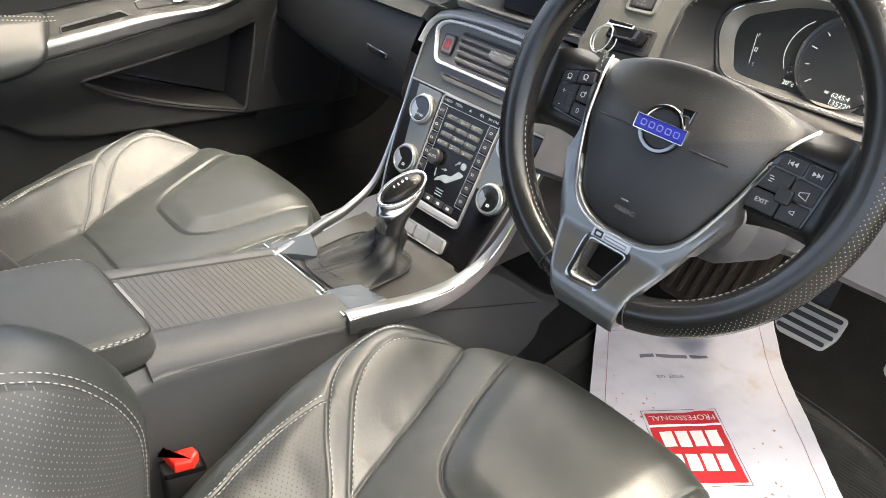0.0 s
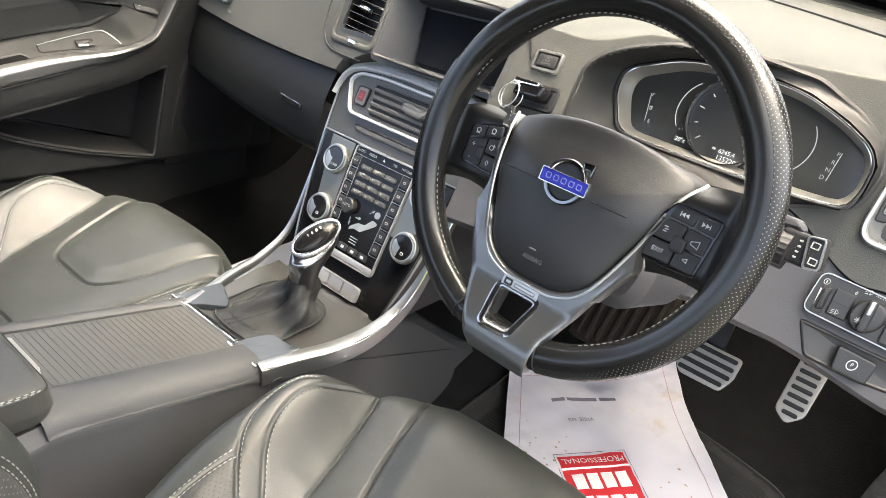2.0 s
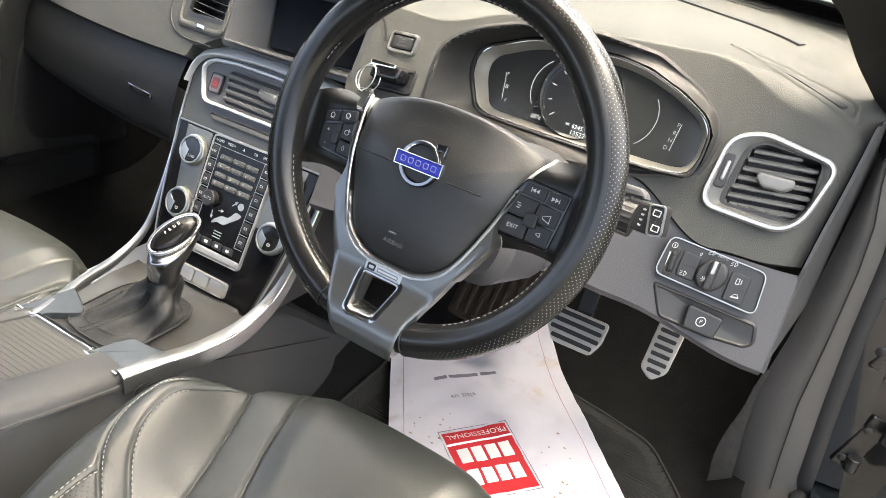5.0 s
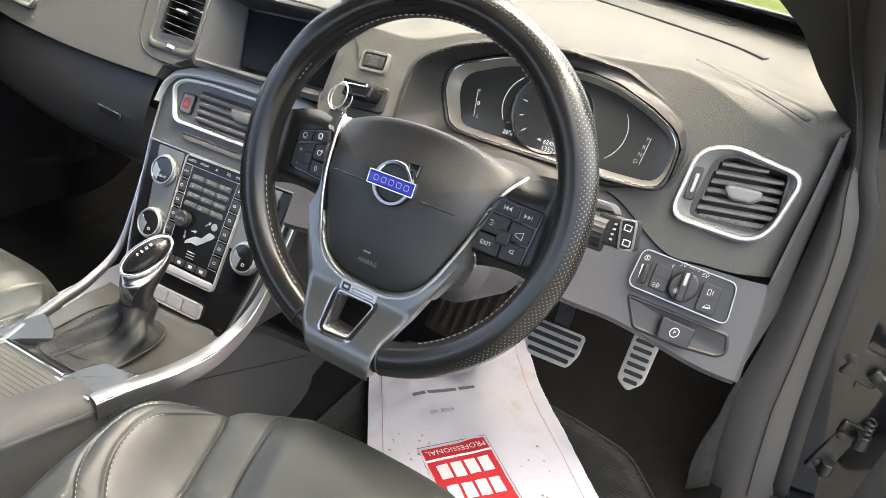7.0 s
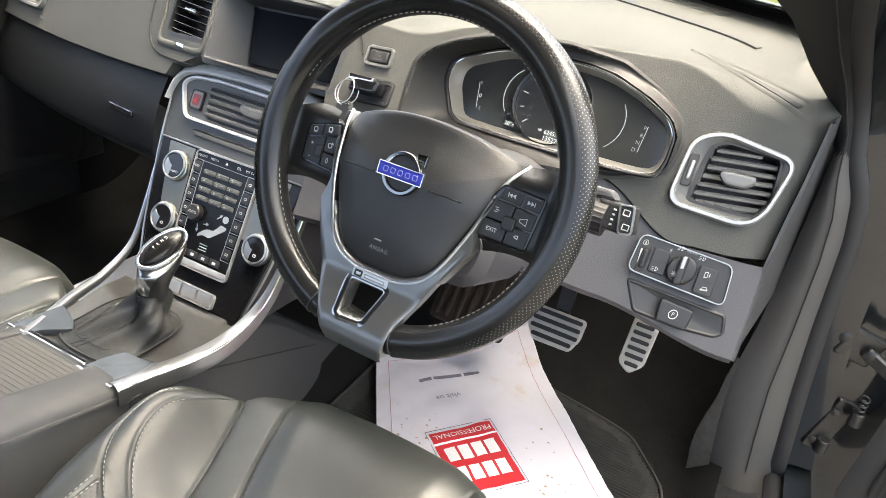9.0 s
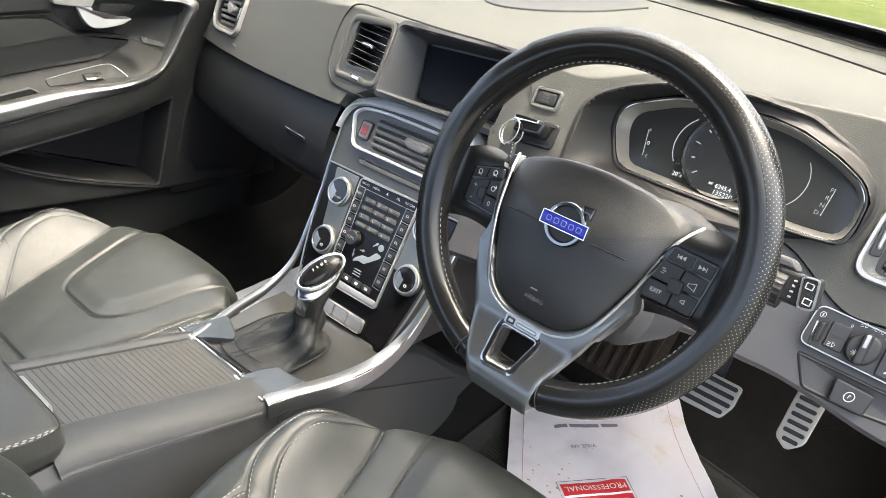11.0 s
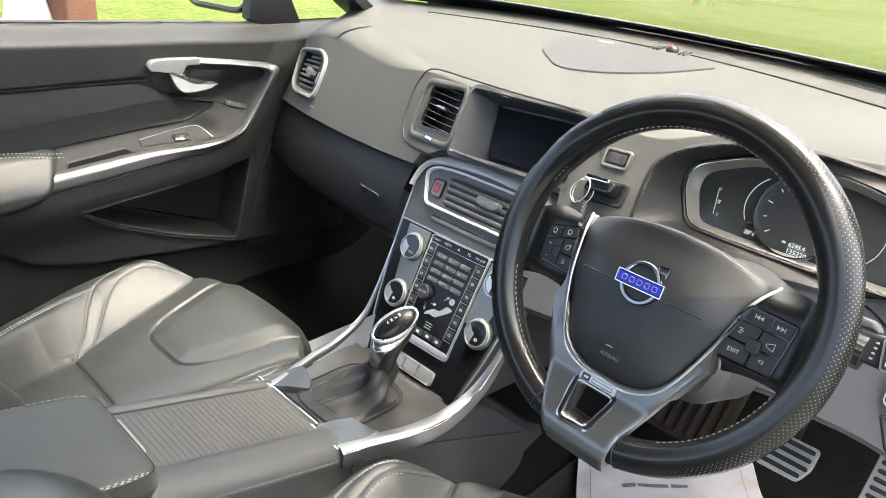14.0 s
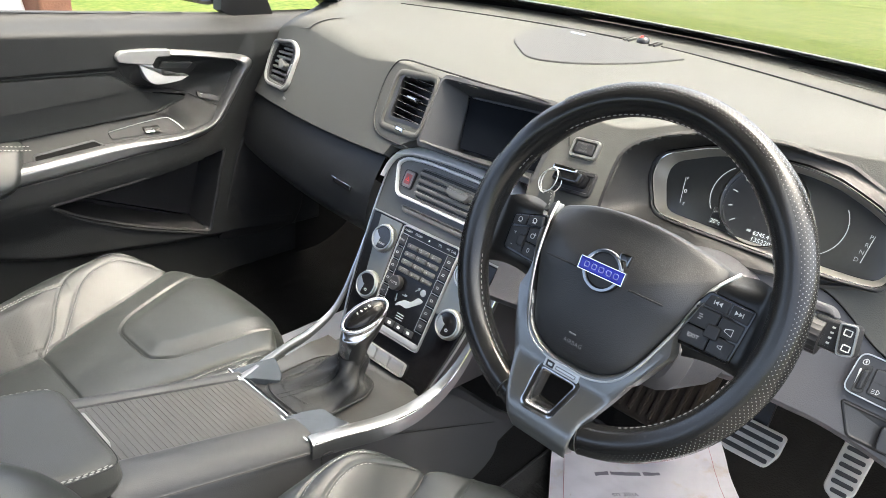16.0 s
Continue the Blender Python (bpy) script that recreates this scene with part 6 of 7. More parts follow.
def ramp(a, b, x):
    t = np.clip((x - a) / (b - a), 0, 1)
    return t * t * (3 - 2 * t)


def ripple(x, y, scale, seed):
    """Soft uneven waves for worn leather."""
    r, z = np.random.RandomState(seed), 0.0
    for k in range(9):
        a, f, p = r.uniform(0, 6.28), scale * r.uniform(0.6, 1.8), r.uniform(0, 6.28)
        z = z + np.sin((x * math.cos(a) + y * math.sin(a)) * f + p)
    return z / 9


def seam_x(y):
    return np.interp(y, [p[1] for p in CSEAM[::-1]], [p[0] for p in CSEAM[::-1]])


def groove(d, pull, cut):
    """A sewn seam: the leather swells up on both sides of a narrow cleft."""
    return pull * np.exp(-d / 0.011) + cut * np.exp(-((d / 0.0016) ** 2))


def seat_height(s, y):
    """Height of the cushion's skin over its middle, at s from its centre line."""
    a = np.abs(s)
    sx = seam_x(y)
    z = 0.15 * (np.maximum(y, -0.33) + 0.1) - 0.05 * ramp(-0.33, -0.52, y)
    z = z + 0.046 * ramp(sx - 0.004, sx + 0.085, a) * ramp(0.045, -0.12, y)
    pad = signed(PADO, s, y)
    front = ramp(0.02, -0.05, y)
    z = z + 0.0085 * ramp(0.0, -0.035, pad) - 0.0045 * np.exp(-((pad / 0.0022) ** 2)) * (0.25 + 0.75 * front)
    z = z - groove(far(CSEAM, a, y), 0.0055, 0.004) - groove(far(CROSS, s, y), 0.004, 0.0035) * (a < 0.1)
    z = z - groove(far(BAND1, a, y), 0.0016, 0.0022) - groove(far(BAND2, a, y), 0.0016, 0.0022) - groove(far(PLINE, a, y), 0.0014, 0.002) * (y < -0.215)
    z = z - groove(far(FOLD, s, y), 0.004, 0.001)
    close = np.exp(-far(CSEAM, a, y) / 0.022)
    z = z + 0.0010 * ripple(s, y, 32, 3) + 0.0016 * close * ripple(s * 1.3, y * 0.8, 150, 5) + 0.0005 * ripple(s, y, 110, 8)
    return z


def cushion_grid(nu, nv):
    """Points of the cushion: the first index runs across it, the second from its back to the foot of its front face."""
    c, b = np.meshgrid(np.linspace(-1, 1, nu), np.linspace(0, 1, nv), indexing="ij")
    y = -0.52 + 0.52 * np.minimum(1.0, b / 0.84)
    hw = 0.240 - 0.105 * np.maximum(0.0, (y + 0.15) / 0.15) ** 2 - 0.04 * ramp(-0.2, -0.42, y)
    k = np.abs(c)
    kk = np.minimum(1.0, k / 0.93)
    s = np.sign(c) * hw * kk
    edge = np.maximum(0.0, (kk - 0.88) / 0.12)
    fr = np.maximum(0.0, (b - 0.74) / 0.26)
    yy = np.where(b < 0.74, y, -0.062 + 0.085 * np.sin(np.minimum(1.0, fr * 1.25) * math.pi / 2))
    z = seat_height(s, np.minimum(yy, 0.02)) - 0.026 * (1 - np.sqrt(np.maximum(0.0, 1 - edge * edge)))
    skirt = np.maximum(0.0, (k - 0.93) / 0.07)
    z, s = z - 0.2 * skirt, s * (1 + 0.02 * skirt)
    f = np.minimum(1.0, fr * 1.25)
    z = z - 0.05 * (1 - np.cos(f * math.pi / 2)) - np.maximum(0.0, fr - 0.8) * 0.9
    yy = yy - 0.05 * (np.abs(s) / 0.2) ** 2.5 * f
    return s, yy, z


def holed(s, y):
    """Where the bolster's leather is perforated."""
    a = np.abs(s)
    b1x, b1y = [p[0] for p in BAND1], [p[1] for p in BAND1]
    top = np.interp(a, b1x[::-1][:-24], b1y[::-1][:-24])
    px = np.interp(y, [p[1] for p in PLINE[::-1]], [p[0] for p in PLINE[::-1]])
    return (y < top - 0.004) & (y < -0.2) & (a > seam_x(y) + 0.004) & (a < px - 0.003)


def skin(name, pts, keep, mat, parent, label):
    """A sheet from a grid of points, with those faces alone that keep allows."""
    nu, nv = keep.shape
    i, j = np.nonzero(keep)
    w = nv + 1
    quads = np.stack([i * w + j, (i + 1) * w + j, (i + 1) * w + j + 1, i * w + j + 1], 1)
    used, inv = np.unique(quads, return_inverse=True)
    me = bpy.data.meshes.new(name)
    me.from_pydata(pts[used].tolist(), [], inv.reshape(-1, 4).tolist())
    me.materials.append(mat)
    me.shade_smooth()
    ob = new(name, me)
    ob.parent = parent
    ob.matrix_parent_inverse = Matrix.Translation(parent.location).inverted()
    return tagged(ob, label)


BACK_EDGE = curve2([(-0.44, 0.50), (-0.411, 0.58), (-0.397, 0.655), (-0.391, 0.71), (-0.399, 0.75), (-0.413, 0.779), (-0.433, 0.806), (-0.463, 0.829), (-0.52, 0.853), (-0.62, 0.875)])
BOLSTER = [(0.262, 0.15), (0.266, 0.06), (0.262, 0.028), (0.25, 0.01), (0.232, 0.001), (0.214, 0.0), (0.198, 0.005), (0.188, 0.0125), (0.184, 0.0165), (0.180, 0.0175), (0.174, 0.0205), (0.16, 0.042), (0.14, 0.078), (0.11, 0.105)]


def make_seat(name, ox, oy, oz, by, bz, label):
    seat = thing(name, (ox, oy - 0.25, 0.33), label, "car seat", "front seats")
    put = lambda v: Vector((v[0] + ox, v[1] + oy, v[2] + oz))
    s, y, z = cushion_grid(380, 340)
    pts = np.stack([s + ox, y + oy, z + oz], -1).reshape(-1, 3)
    mid = lambda g: (g[:-1, :-1] + g[1:, :-1] + g[:-1, 1:] + g[1:, 1:]) / 4
    holes, side = holed(mid(s), mid(y)), mid(s)
    skin("cushion", pts, ~holes, LEATHER, seat, "smooth black leather seat cushion with pale stitching")
    for sg in (-1, 1):
        skin("perforated_panel", pts, holes & (side * sg > 0), LEATHER_PERF, seat, "perforated black leather bolster panel")
    on = lambda q, v, lift=0.0010: put((q, v, float(seat_height(np.array(q), np.array(v))) + lift))
    for sg in (-1, 1):
        for line, dd in ((BAND1, 0.0032), (BAND2, 0.0034)):
            keep = [p for p in offset(line, dd)[2:-1] if p[1] < -0.1]
            part("stitching", dashes([on(sg * p[0], p[1]) for p in keep], 0.0034, 0.0022, 0.00046), THREAD, seat)
        for dd in (-0.0035, 0.0035):
            part("stitching", dashes([on(sg * (p[0] + dd), p[1]) for p in PLINE if p[1] < -0.226], 0.0036, 0.0022, 0.00062), THREAD, seat)
        part("seam", sweep([on(sg * p[0], p[1], 0.0) for p in CSEAM if p[1] < -0.066], disc(0.0012, n=5)), SEAM, seat)
    part("stitching", dashes([on(p[0] + 0.012, p[1] - 0.004) for p in FOLD if p[1] < -0.075], 0.0036, 0.0026, 0.0005), THREAD, seat)
    pad_line = [p for p in PADO if p[1] < -0.066]
    part("seam", sweep([on(p[0], p[1], 0.0002) for p in pad_line], disc(0.001, n=5)), SEAM, seat)
    part("seam", sweep([on(-0.09 + 0.18 * i / 30, -0.3, -0.0006) for i in range(31)], disc(0.0008, n=5)), SEAM, seat)
    base = [(-0.225, -0.5), (0.225, -0.5), (0.225, -0.09), (-0.225, -0.09)]
    part("seat_base", band(roundpoly(base, 0.03, 3), [(0, 0.34 - oz), (0, -0.11)], lambda u, v, w: put((u, v, w)), True, True), PLASTIC_DARK, seat)

    # backrest: two bolsters with a rounded leather edge and a perforated cheek, and the middle panel between them
    edge = [Vector((0, p[0] + by, p[1] + bz)) for p in BACK_EDGE]
    k = len(edge)
    back = []
    for i in range(k):
        t = (edge[min(k - 1, i + 1)] - edge[max(0, i - 1)]).normalized()
        back.append(Vector((0, -t.z, t.y)) if t.z * 1 > -2 else t)
    for sg in (-1, 1):
        at = lambda i, q, d, sg=sg: Vector((ox + sg * q, 0, 0)) + edge[i] + back[i] * d
        sec = curve2(BOLSTER, 5)
        split = 41
        grid_b = lambda part_sec: grid(lambda a, b: at(round(a * (k - 1)), *part_sec[round(b * (len(part_sec) - 1))]), k, len(part_sec))
        part("backrest_bolster", grid_b(sec[:split]), LEATHER, seat, "smooth black leather bolster with pale double stitching")
        part("backrest_panel", grid_b(sec[split - 1:]), LEATHER_BACK, seat, "perforated leather backrest bolster")
        for q, d in ((0.1885, 0.0112), (0.1835, 0.0155)):
            part("backrest_stitching", dashes([at(i, q, d) for i in range(k)], 0.0036, 0.0022, 0.0005), THREAD, seat)
        part("backrest_stitching", dashes([at(i, 0.262, 0.026) for i in range(k)], 0.004, 0.0026, 0.0006), THREAD_DIM, seat)
    mid_at = lambda a, b: Vector((ox - 0.125 + 0.25 * a, 0, 0)) + edge[round(b * (k - 1))] + back[round(b * (k - 1))] * (0.095 + 0.01 * math.sin(math.pi * a))
    part("backrest", grid(mid_at, 24, k), LEATHER, seat, "black leather backrest with deep side bolsters")
    return seat


make_seat("driver_seat", 0.387, 0.0, 0.607, 0.0, 0.0, "black leather driver's seat with perforated bolsters and pale stitching")
make_seat("passenger_seat", -0.34, 0.052, 0.556, 0.005, -0.06, "black leather passenger seat with perforated bolsters and pale stitching")
buckle = thing("seat_belt_buckle", (0.12, -0.36, 0.5), "black seat belt buckle with a red release button", "seat belt buckle")
bk = lambda u, v, w: Vector((u - 0.25 * w, v + 0.1 * w, 0.563 + w))
part("housing", plate(roundpoly([(0.103, -0.371), (0.126, -0.374), (0.141, -0.335), (0.117, -0.331)], 0.004, 4), -0.003, bk, 0.004, -0.07), PLASTIC_DARK, buckle)
part("release_button", plate(offset(ccw(roundpoly([(0.1035, -0.3665), (0.1155, -0.3345), (0.128, -0.3335), (0.137, -0.3465), (0.1285, -0.3645)], 0.0025, 3)), -0.0022), 0.0075, bk, 0.003, -0.004), RED_PLASTIC, buckle, "red release button")
part("housing_lip", frame_ring(roundpoly([(0.103, -0.371), (0.126, -0.374), (0.141, -0.335), (0.117, -0.331)], 0.004, 4), 0.002, -0.0015, bk, -0.006), GLOSS, buckle)
part("stem", box(0.02, 0.03, 0.2, 0.004, pose(0.135, -0.36, 0.43, 0, 12, -20)), PLASTIC_DARK, buckle)

# ---- floor, pedals and mats ----
def carpet(a, b):
    x = -0.80 + 1.56 * a
    y = -1.0 + 2.0 * b
    tun = math.exp(-((x / 0.12) ** 4)) * 0.1
    toe = 0.45 * smoothstep(0.5, 1.05, y) ** 1.3
    return Vector((x, y, 0.315 + tun + toe + 0.05 * smoothstep(0.69, 0.76, abs(x)) + 0.002 * noise.noise((x * 30, y * 30, 0))))


part("floor", grid(carpet, 90, 100), CARPET, None, "black carpeted car floor rising to the toe board", kind="structure", category="floor")


def floor_z(x, y):
    return carpet((x + 0.80) / 1.56, (y + 1.0) / 2.0).z


fm = lambda u, v, w: Vector((u, v, floor_z(u, v) + w))
mat_thing = thing("floor_mat", (0.45, 0.2, 0.32), "black ribbed driver's floor mat with a stitched edge", "floor mat")
MATO = roundpoly([(0.14, -0.1), (0.69, -0.1), (0.69, 0.42), (0.605, 0.52), (0.47, 0.545), (0.14, 0.545)], 0.03, 4)
bmm = grid(lambda a, b: fm(0.14 + 0.55 * a, -0.1 + 0.645 * b, 0.006), 56, 60)
part("mat_body", keep_faces(bmm, lambda c: inside(MATO, c.x, c.y) < 0.0), MATTING, mat_thing)
ribs = bmesh.new()
for k in range(90):
    y0 = -0.08 + 0.0067 * k
    xs = [x for x in [0.15 + 0.01 * i for i in range(54)] if inside(MATO, x, y0) < -0.02]
    if len(xs) > 3:
        add(ribs, sweep([fm(xs[0], y0, 0.0075), fm((xs[0] + xs[-1]) / 2, y0, 0.0075), fm(xs[-1], y0, 0.0075)], [(-0.0022, 0), (0.0022, 0), (0, 0.002)]))
part("mat_ribs", ribs, MATTING, mat_thing, kind="stuff")
part("mat_binding", sweep([fm(x, y, 0.008) for x, y in MATO], disc(0.003, n=6), closed=True), RUBBER, mat_thing)
part("mat_stitching", dashes([fm(x, y, 0.0105) for x, y in offset(ccw(MATO), -0.006)], 0.004, 0.003, 0.0006), THREAD_DARK, mat_thing)


def pedal(name, at, outline, slots, label):
    p = thing(name, at(0, 0, -0.03), label, "pedal")
    face_bm = plate(outline, 0.006, at, 0.002, 0.0)
    pad = part("pad", face_bm, STEEL, p, "brushed steel pad")
    for o in slots:
        part("rubber_strip", plate(o, 0.0085, at, 0.0015, 0.004), RUBBER, pad)
    top = at(0, 0, -0.01)
    part("arm", sweep(smooth_path([top, top + Vector((0, 0.05, 0.05)), top + Vector((0.0, 0.07, 0.2))], 6), [(-0.008, -0.012), (0.008, -0.012), (0.008, 0.012), (-0.008, 0.012)], up=(1, 0, 0)), PLASTIC_DARK, p)
    return p


bat = placer((0.44, 0.44, 0.50), 40)
pedal("brake_pedal", bat, roundpoly([(-0.028, -0.004), (0.037, -0.003), (0.048, 0.022), (0.048, 0.056), (-0.045, 0.056), (-0.045, 0.018)], 0.007, 4), [rrect(0.082 - 0.012 * (k == 0), 0.0072, 0.0034, 0.002, 0.0065 + 0.0137 * k) for k in range(4)], "steel brake pedal with black rubber strips")
aat = placer((0.573, 0.50, 0.51), 40)
pedal("accelerator_pedal", aat, roundpoly([(-0.022, -0.028), (0.0, -0.042), (0.02, -0.022), (0.023, 0.064), (-0.021, 0.064)], 0.008, 4), [rrect(0.031 - 0.008 * (k == 0), 0.0068, 0.0032, 0.0, -0.026 + 0.0135 * k) for k in range(7)], "steel accelerator pedal with black rubber strips")
footrest = thing("foot_rest", (0.2, 0.62, 0.38), "dusty black ribbed foot rest on the toe board", "foot rest")
fr = placer((0.27, 0.55, 0.45), 42)
part("plate", plate(rrect(0.15, 0.2, 0.01, -0.01, 0.04), 0.01, fr, 0.004, -0.01), DUSTY, footrest)
for k in range(7):
    part("rib", plate(rrect(0.008, 0.18, 0.003, -0.07 + 0.02 * k, 0.04), 0.016, fr, 0.002, 0.008), DUSTY, footrest)


def crumple(u, v):
    return 0.005 * noise.noise((u * 9, v * 9, 2.0)) + 0.0045 * abs(noise.noise((u * 22, v * 18, 5.0))) + 0.0015 * abs(noise.noise((u * 60, v * 52, 1.0)))


# printed sheet: u runs along the writing, v from the pedals to the seat
def sheet(u, v, w):
    e1, e2 = Vector((-0.63, -0.776, 0)), Vector((0.776, -0.63, 0))
    p = Vector((0.403, 0.289, 0)) + e1 * u + e2 * v
    return Vector((p.x, p.y, floor_z(p.x, p.y) + 0.027 + crumple(p.x, p.y) + w))


def sheet_edge(a, v):
    u0, u1 = -0.196 + 0.15 * v, min(0.15, 0.168 + 0.32 * v)
    return u0 + (u1 - u0) * a


paper = thing("paper_floor_mat", (0.4, 0.3, 0.33), "crumpled white paper mat with red print and muddy marks", "paper mat", "paper mats")
part("sheet", grid(lambda a, b: sheet(sheet_edge(a, -0.285 + 0.585 * b), -0.285 + 0.585 * b, 0.0), 70, 110), MUDDY, paper)
for o in ([(0.075, -0.262), (0.075, 0.28)], [(0.925, -0.262), (0.925, 0.28)], [(0.075, -0.262), (0.925, -0.262)]):
    part("printed_rule", sweep([sheet(sheet_edge(o[0][0] + (o[1][0] - o[0][0]) * t, o[0][1] + (o[1][1] - o[0][1]) * t), o[0][1] + (o[1][1] - o[0][1]) * t, 0.0008) for t in [i / 50 for i in range(51)]], [(-0.0005, 0), (0.0005, 0), (0, 0.0004)]), INK_RED, paper)


def print_block(name, u0, u1, v0, v1, mat, lift):
    n = 16
    bm = grid(lambda a, b: sheet(u0 + (u1 - u0) * a, v0 + (v1 - v0) * b, lift), n, n)
    return part(name, bm, mat, paper)


print_block("red_block", -0.057, 0.057, -0.067, 0.067, RED, 0.0008)
part("print_outline", sweep([sheet(u, v, 0.0012) for u, v in ((-0.061, -0.0715), (0.061, -0.0715), (0.061, 0.0715), (-0.061, 0.0715))], disc(0.0007, n=5), closed=True), INK, paper)
print_block("white_strip", -0.057, 0.057, -0.041, -0.037, PAPER, 0.0014)
writing("letter", "PROFESSIONAL", 0.0155, sheet, WHITE, paper, (1, 0), (0.0, -0.054), 0.0022)
for u, v in [(x, y) for y in (-0.012, 0.032) for x in (-0.036, -0.012, 0.012, 0.036)]:
    print_block("white_mark", u - 0.0095, u + 0.0095, v - 0.016, v + 0.014, WHITE, 0.0018)
for u0, u1 in ((-0.098, -0.066), (-0.061, -0.004), (0.0, 0.024)):
    print_block("grey_mark", u0, u1, -0.1985, -0.1905, INK, 0.0012)
writing("letter", "visit us", 0.017, sheet, INK, paper, (1, 0), (-0.012, -0.142), 0.0022)
random.seed(4)
mud = bmesh.new()
for k in range(38):
    cu, cv = random.choice(((-0.1, 0.08), (-0.12, 0.0), (0.09, -0.08), (-0.07, 0.1), (0.05, -0.1), (0.1, -0.02)))
    u, v, r = cu + random.gauss(0, 0.02), cv + random.gauss(0, 0.02), random.uniform(0.0006, 0.0026)
    o = [(u + r * random.uniform(0.5, 1.4) * math.cos(t), v + r * random.uniform(0.5, 1.4) * math.sin(t)) for t in [i * 0.9 for i in range(7)]]
    mud.faces.new([mud.verts.new(sheet(x, y, 0.0025)) for x, y in o])
part("mud", mud, MUD, paper, kind="stuff")
paper2 = thing("paper_floor_mat", (-0.3, 0.3, 0.33), "plain white paper mat on the passenger floor", "paper mat", "paper mats")
part("sheet", grid(lambda a, b: Vector((-0.46 + 0.33 * a, 0.05 + 0.4 * b - 0.02 * a, 0.35 + 0.5 * crumple(a * 0.4 + 3, b * 0.4) + 0.05 * smoothstep(0.75, 1, a))), 40, 40), PAPER, paper2)


# ---- passenger door ----
POCKET = roundpoly([(-0.112, 0.648), (0.01, 0.659), (0.277, 0.688), (0.232, 0.494), (0.07, 0.548), (-0.045, 0.6)], [0.008, 0.05, 0.012, 0.012, 0.06, 0.04], 4)
GRIPS = roundpoly([(-0.122, 0.7475), (-0.012, 0.7585), (0.008, 0.746), (-0.02, 0.737), (-0.126, 0.7355)], 0.004, 3)
SHELF = [(-0.8, 0.70), (-0.152, 0.703), (0.05, 0.72), (0.2, 0.742), (0.262, 0.768), (0.32, 0.83), (0.35, 0.88)]
SCOOP = roundpoly([(0.075, 0.868), (0.14, 0.885), (0.33, 0.872), (0.34, 0.86), (0.262, 0.775), (0.19, 0.755), (0.1, 0.81)], 0.02, 4)


def waist(y):
    """Height of the foot of the side window."""
    return 0.957 + 0.036 * min(1.0, max(0.0, (0.32 - y) / 1.0))


def door_depth(y, z, scoop=True):
    w = 0.006 * smoothstep(0.80, 0.9, z) + 0.012 * smoothstep(0.879, 0.889, z) * (1 - smoothstep(0.03, 0.07, y)) + 0.008 * smoothstep(0.82, 0.9, z) * smoothstep(0.03, 0.07, y) - 0.055 * smoothstep(waist(y) - 0.022, waist(y) + 0.012, z)
    shelf = np.interp(y, [p[0] for p in SHELF], [p[1] for p in SHELF])
    out = (1 - smoothstep(0.12, 0.34, y)) * 0.042 + 0.012
    w += out * smoothstep(shelf + 0.08, shelf + 0.005, z) * (1 - smoothstep(shelf - 0.025, shelf - 0.14, z) * 0.8)
    ridge = np.interp(y, [-0.6, -0.25, -0.2, -0.1, 0.1, 0.5], [0.6, 0.588, 0.55, 0.522, 0.498, 0.45])
    w -= 0.02 * smoothstep(ridge + 0.004, ridge - 0.014, z)
    return w - (0.022 * smoothstep(0.012, -0.03, inside(SCOOP, y, z)) if scoop else 0.0)


def dr(u, v, w=0.0):
    """A place on the inner face of the passenger door: u along the car, v up, w into the cabin."""
    return Vector((-0.748 + w, u, v))


def door_skin(a, b):
    y, z = -0.75 + 1.3 * a, 0.33 + 0.7 * b
    return dr(y, z, door_depth(y, z))


pdoor = thing("door_1", (-0.76, 0.0, 0.33), "closed passenger door with charcoal trim, silver grab trim and map pocket", "door", kind="structure")
part("door_trim", keep_faces(grid(door_skin, 330, 190), lambda c: inside(POCKET, c.y, c.z) > -0.001 and c.z <= 0.885), DOORP, pdoor)
part("upper_trim", keep_faces(grid(door_skin, 330, 190), lambda c: 0.885 < c.z < waist(c.y) + 0.012), DOORP, pdoor, "grey padded upper door trim")
ds = lambda u, v, w: dr(u, v, door_depth(u, v) + w)
part("map_pocket", band(POCKET, [(0.006, 0.0006), (0.001, 0.003), (-0.003, 0.0), (-0.006, -0.02), (-0.014, -0.075)], ds, False, True), PLASTIC_DARK, pdoor, "deep black map pocket")
TRIM_SEC = [(0.0, -0.004), (0.02, 0.001), (0.08, 0.0035), (0.3, 0.0065), (0.52, 0.0095), (0.62, 0.0122), (0.72, 0.0134), (0.84, 0.0128), (0.94, 0.009), (1.0, 0.002), (1.0, -0.012), (1.0, -0.03)]


def grab_loop(a, b):
    """The grab trim's skin: a sloping face, a bright crest and an inner edge that goes back to the door."""
    k = a * (len(LOOP_A) - 1)
    j = min(len(LOOP_A) - 2, int(k))
    f, w = TRIM_SEC[round(b * (len(TRIM_SEC) - 1))]
    m = LOOP_A[j].lerp(LOOP_A[j + 1], k - j).lerp(LOOP_B[j].lerp(LOOP_B[j + 1], k - j), f)
    return dr(m.x, m.y, door_depth(m.x, m.y, False) + w)


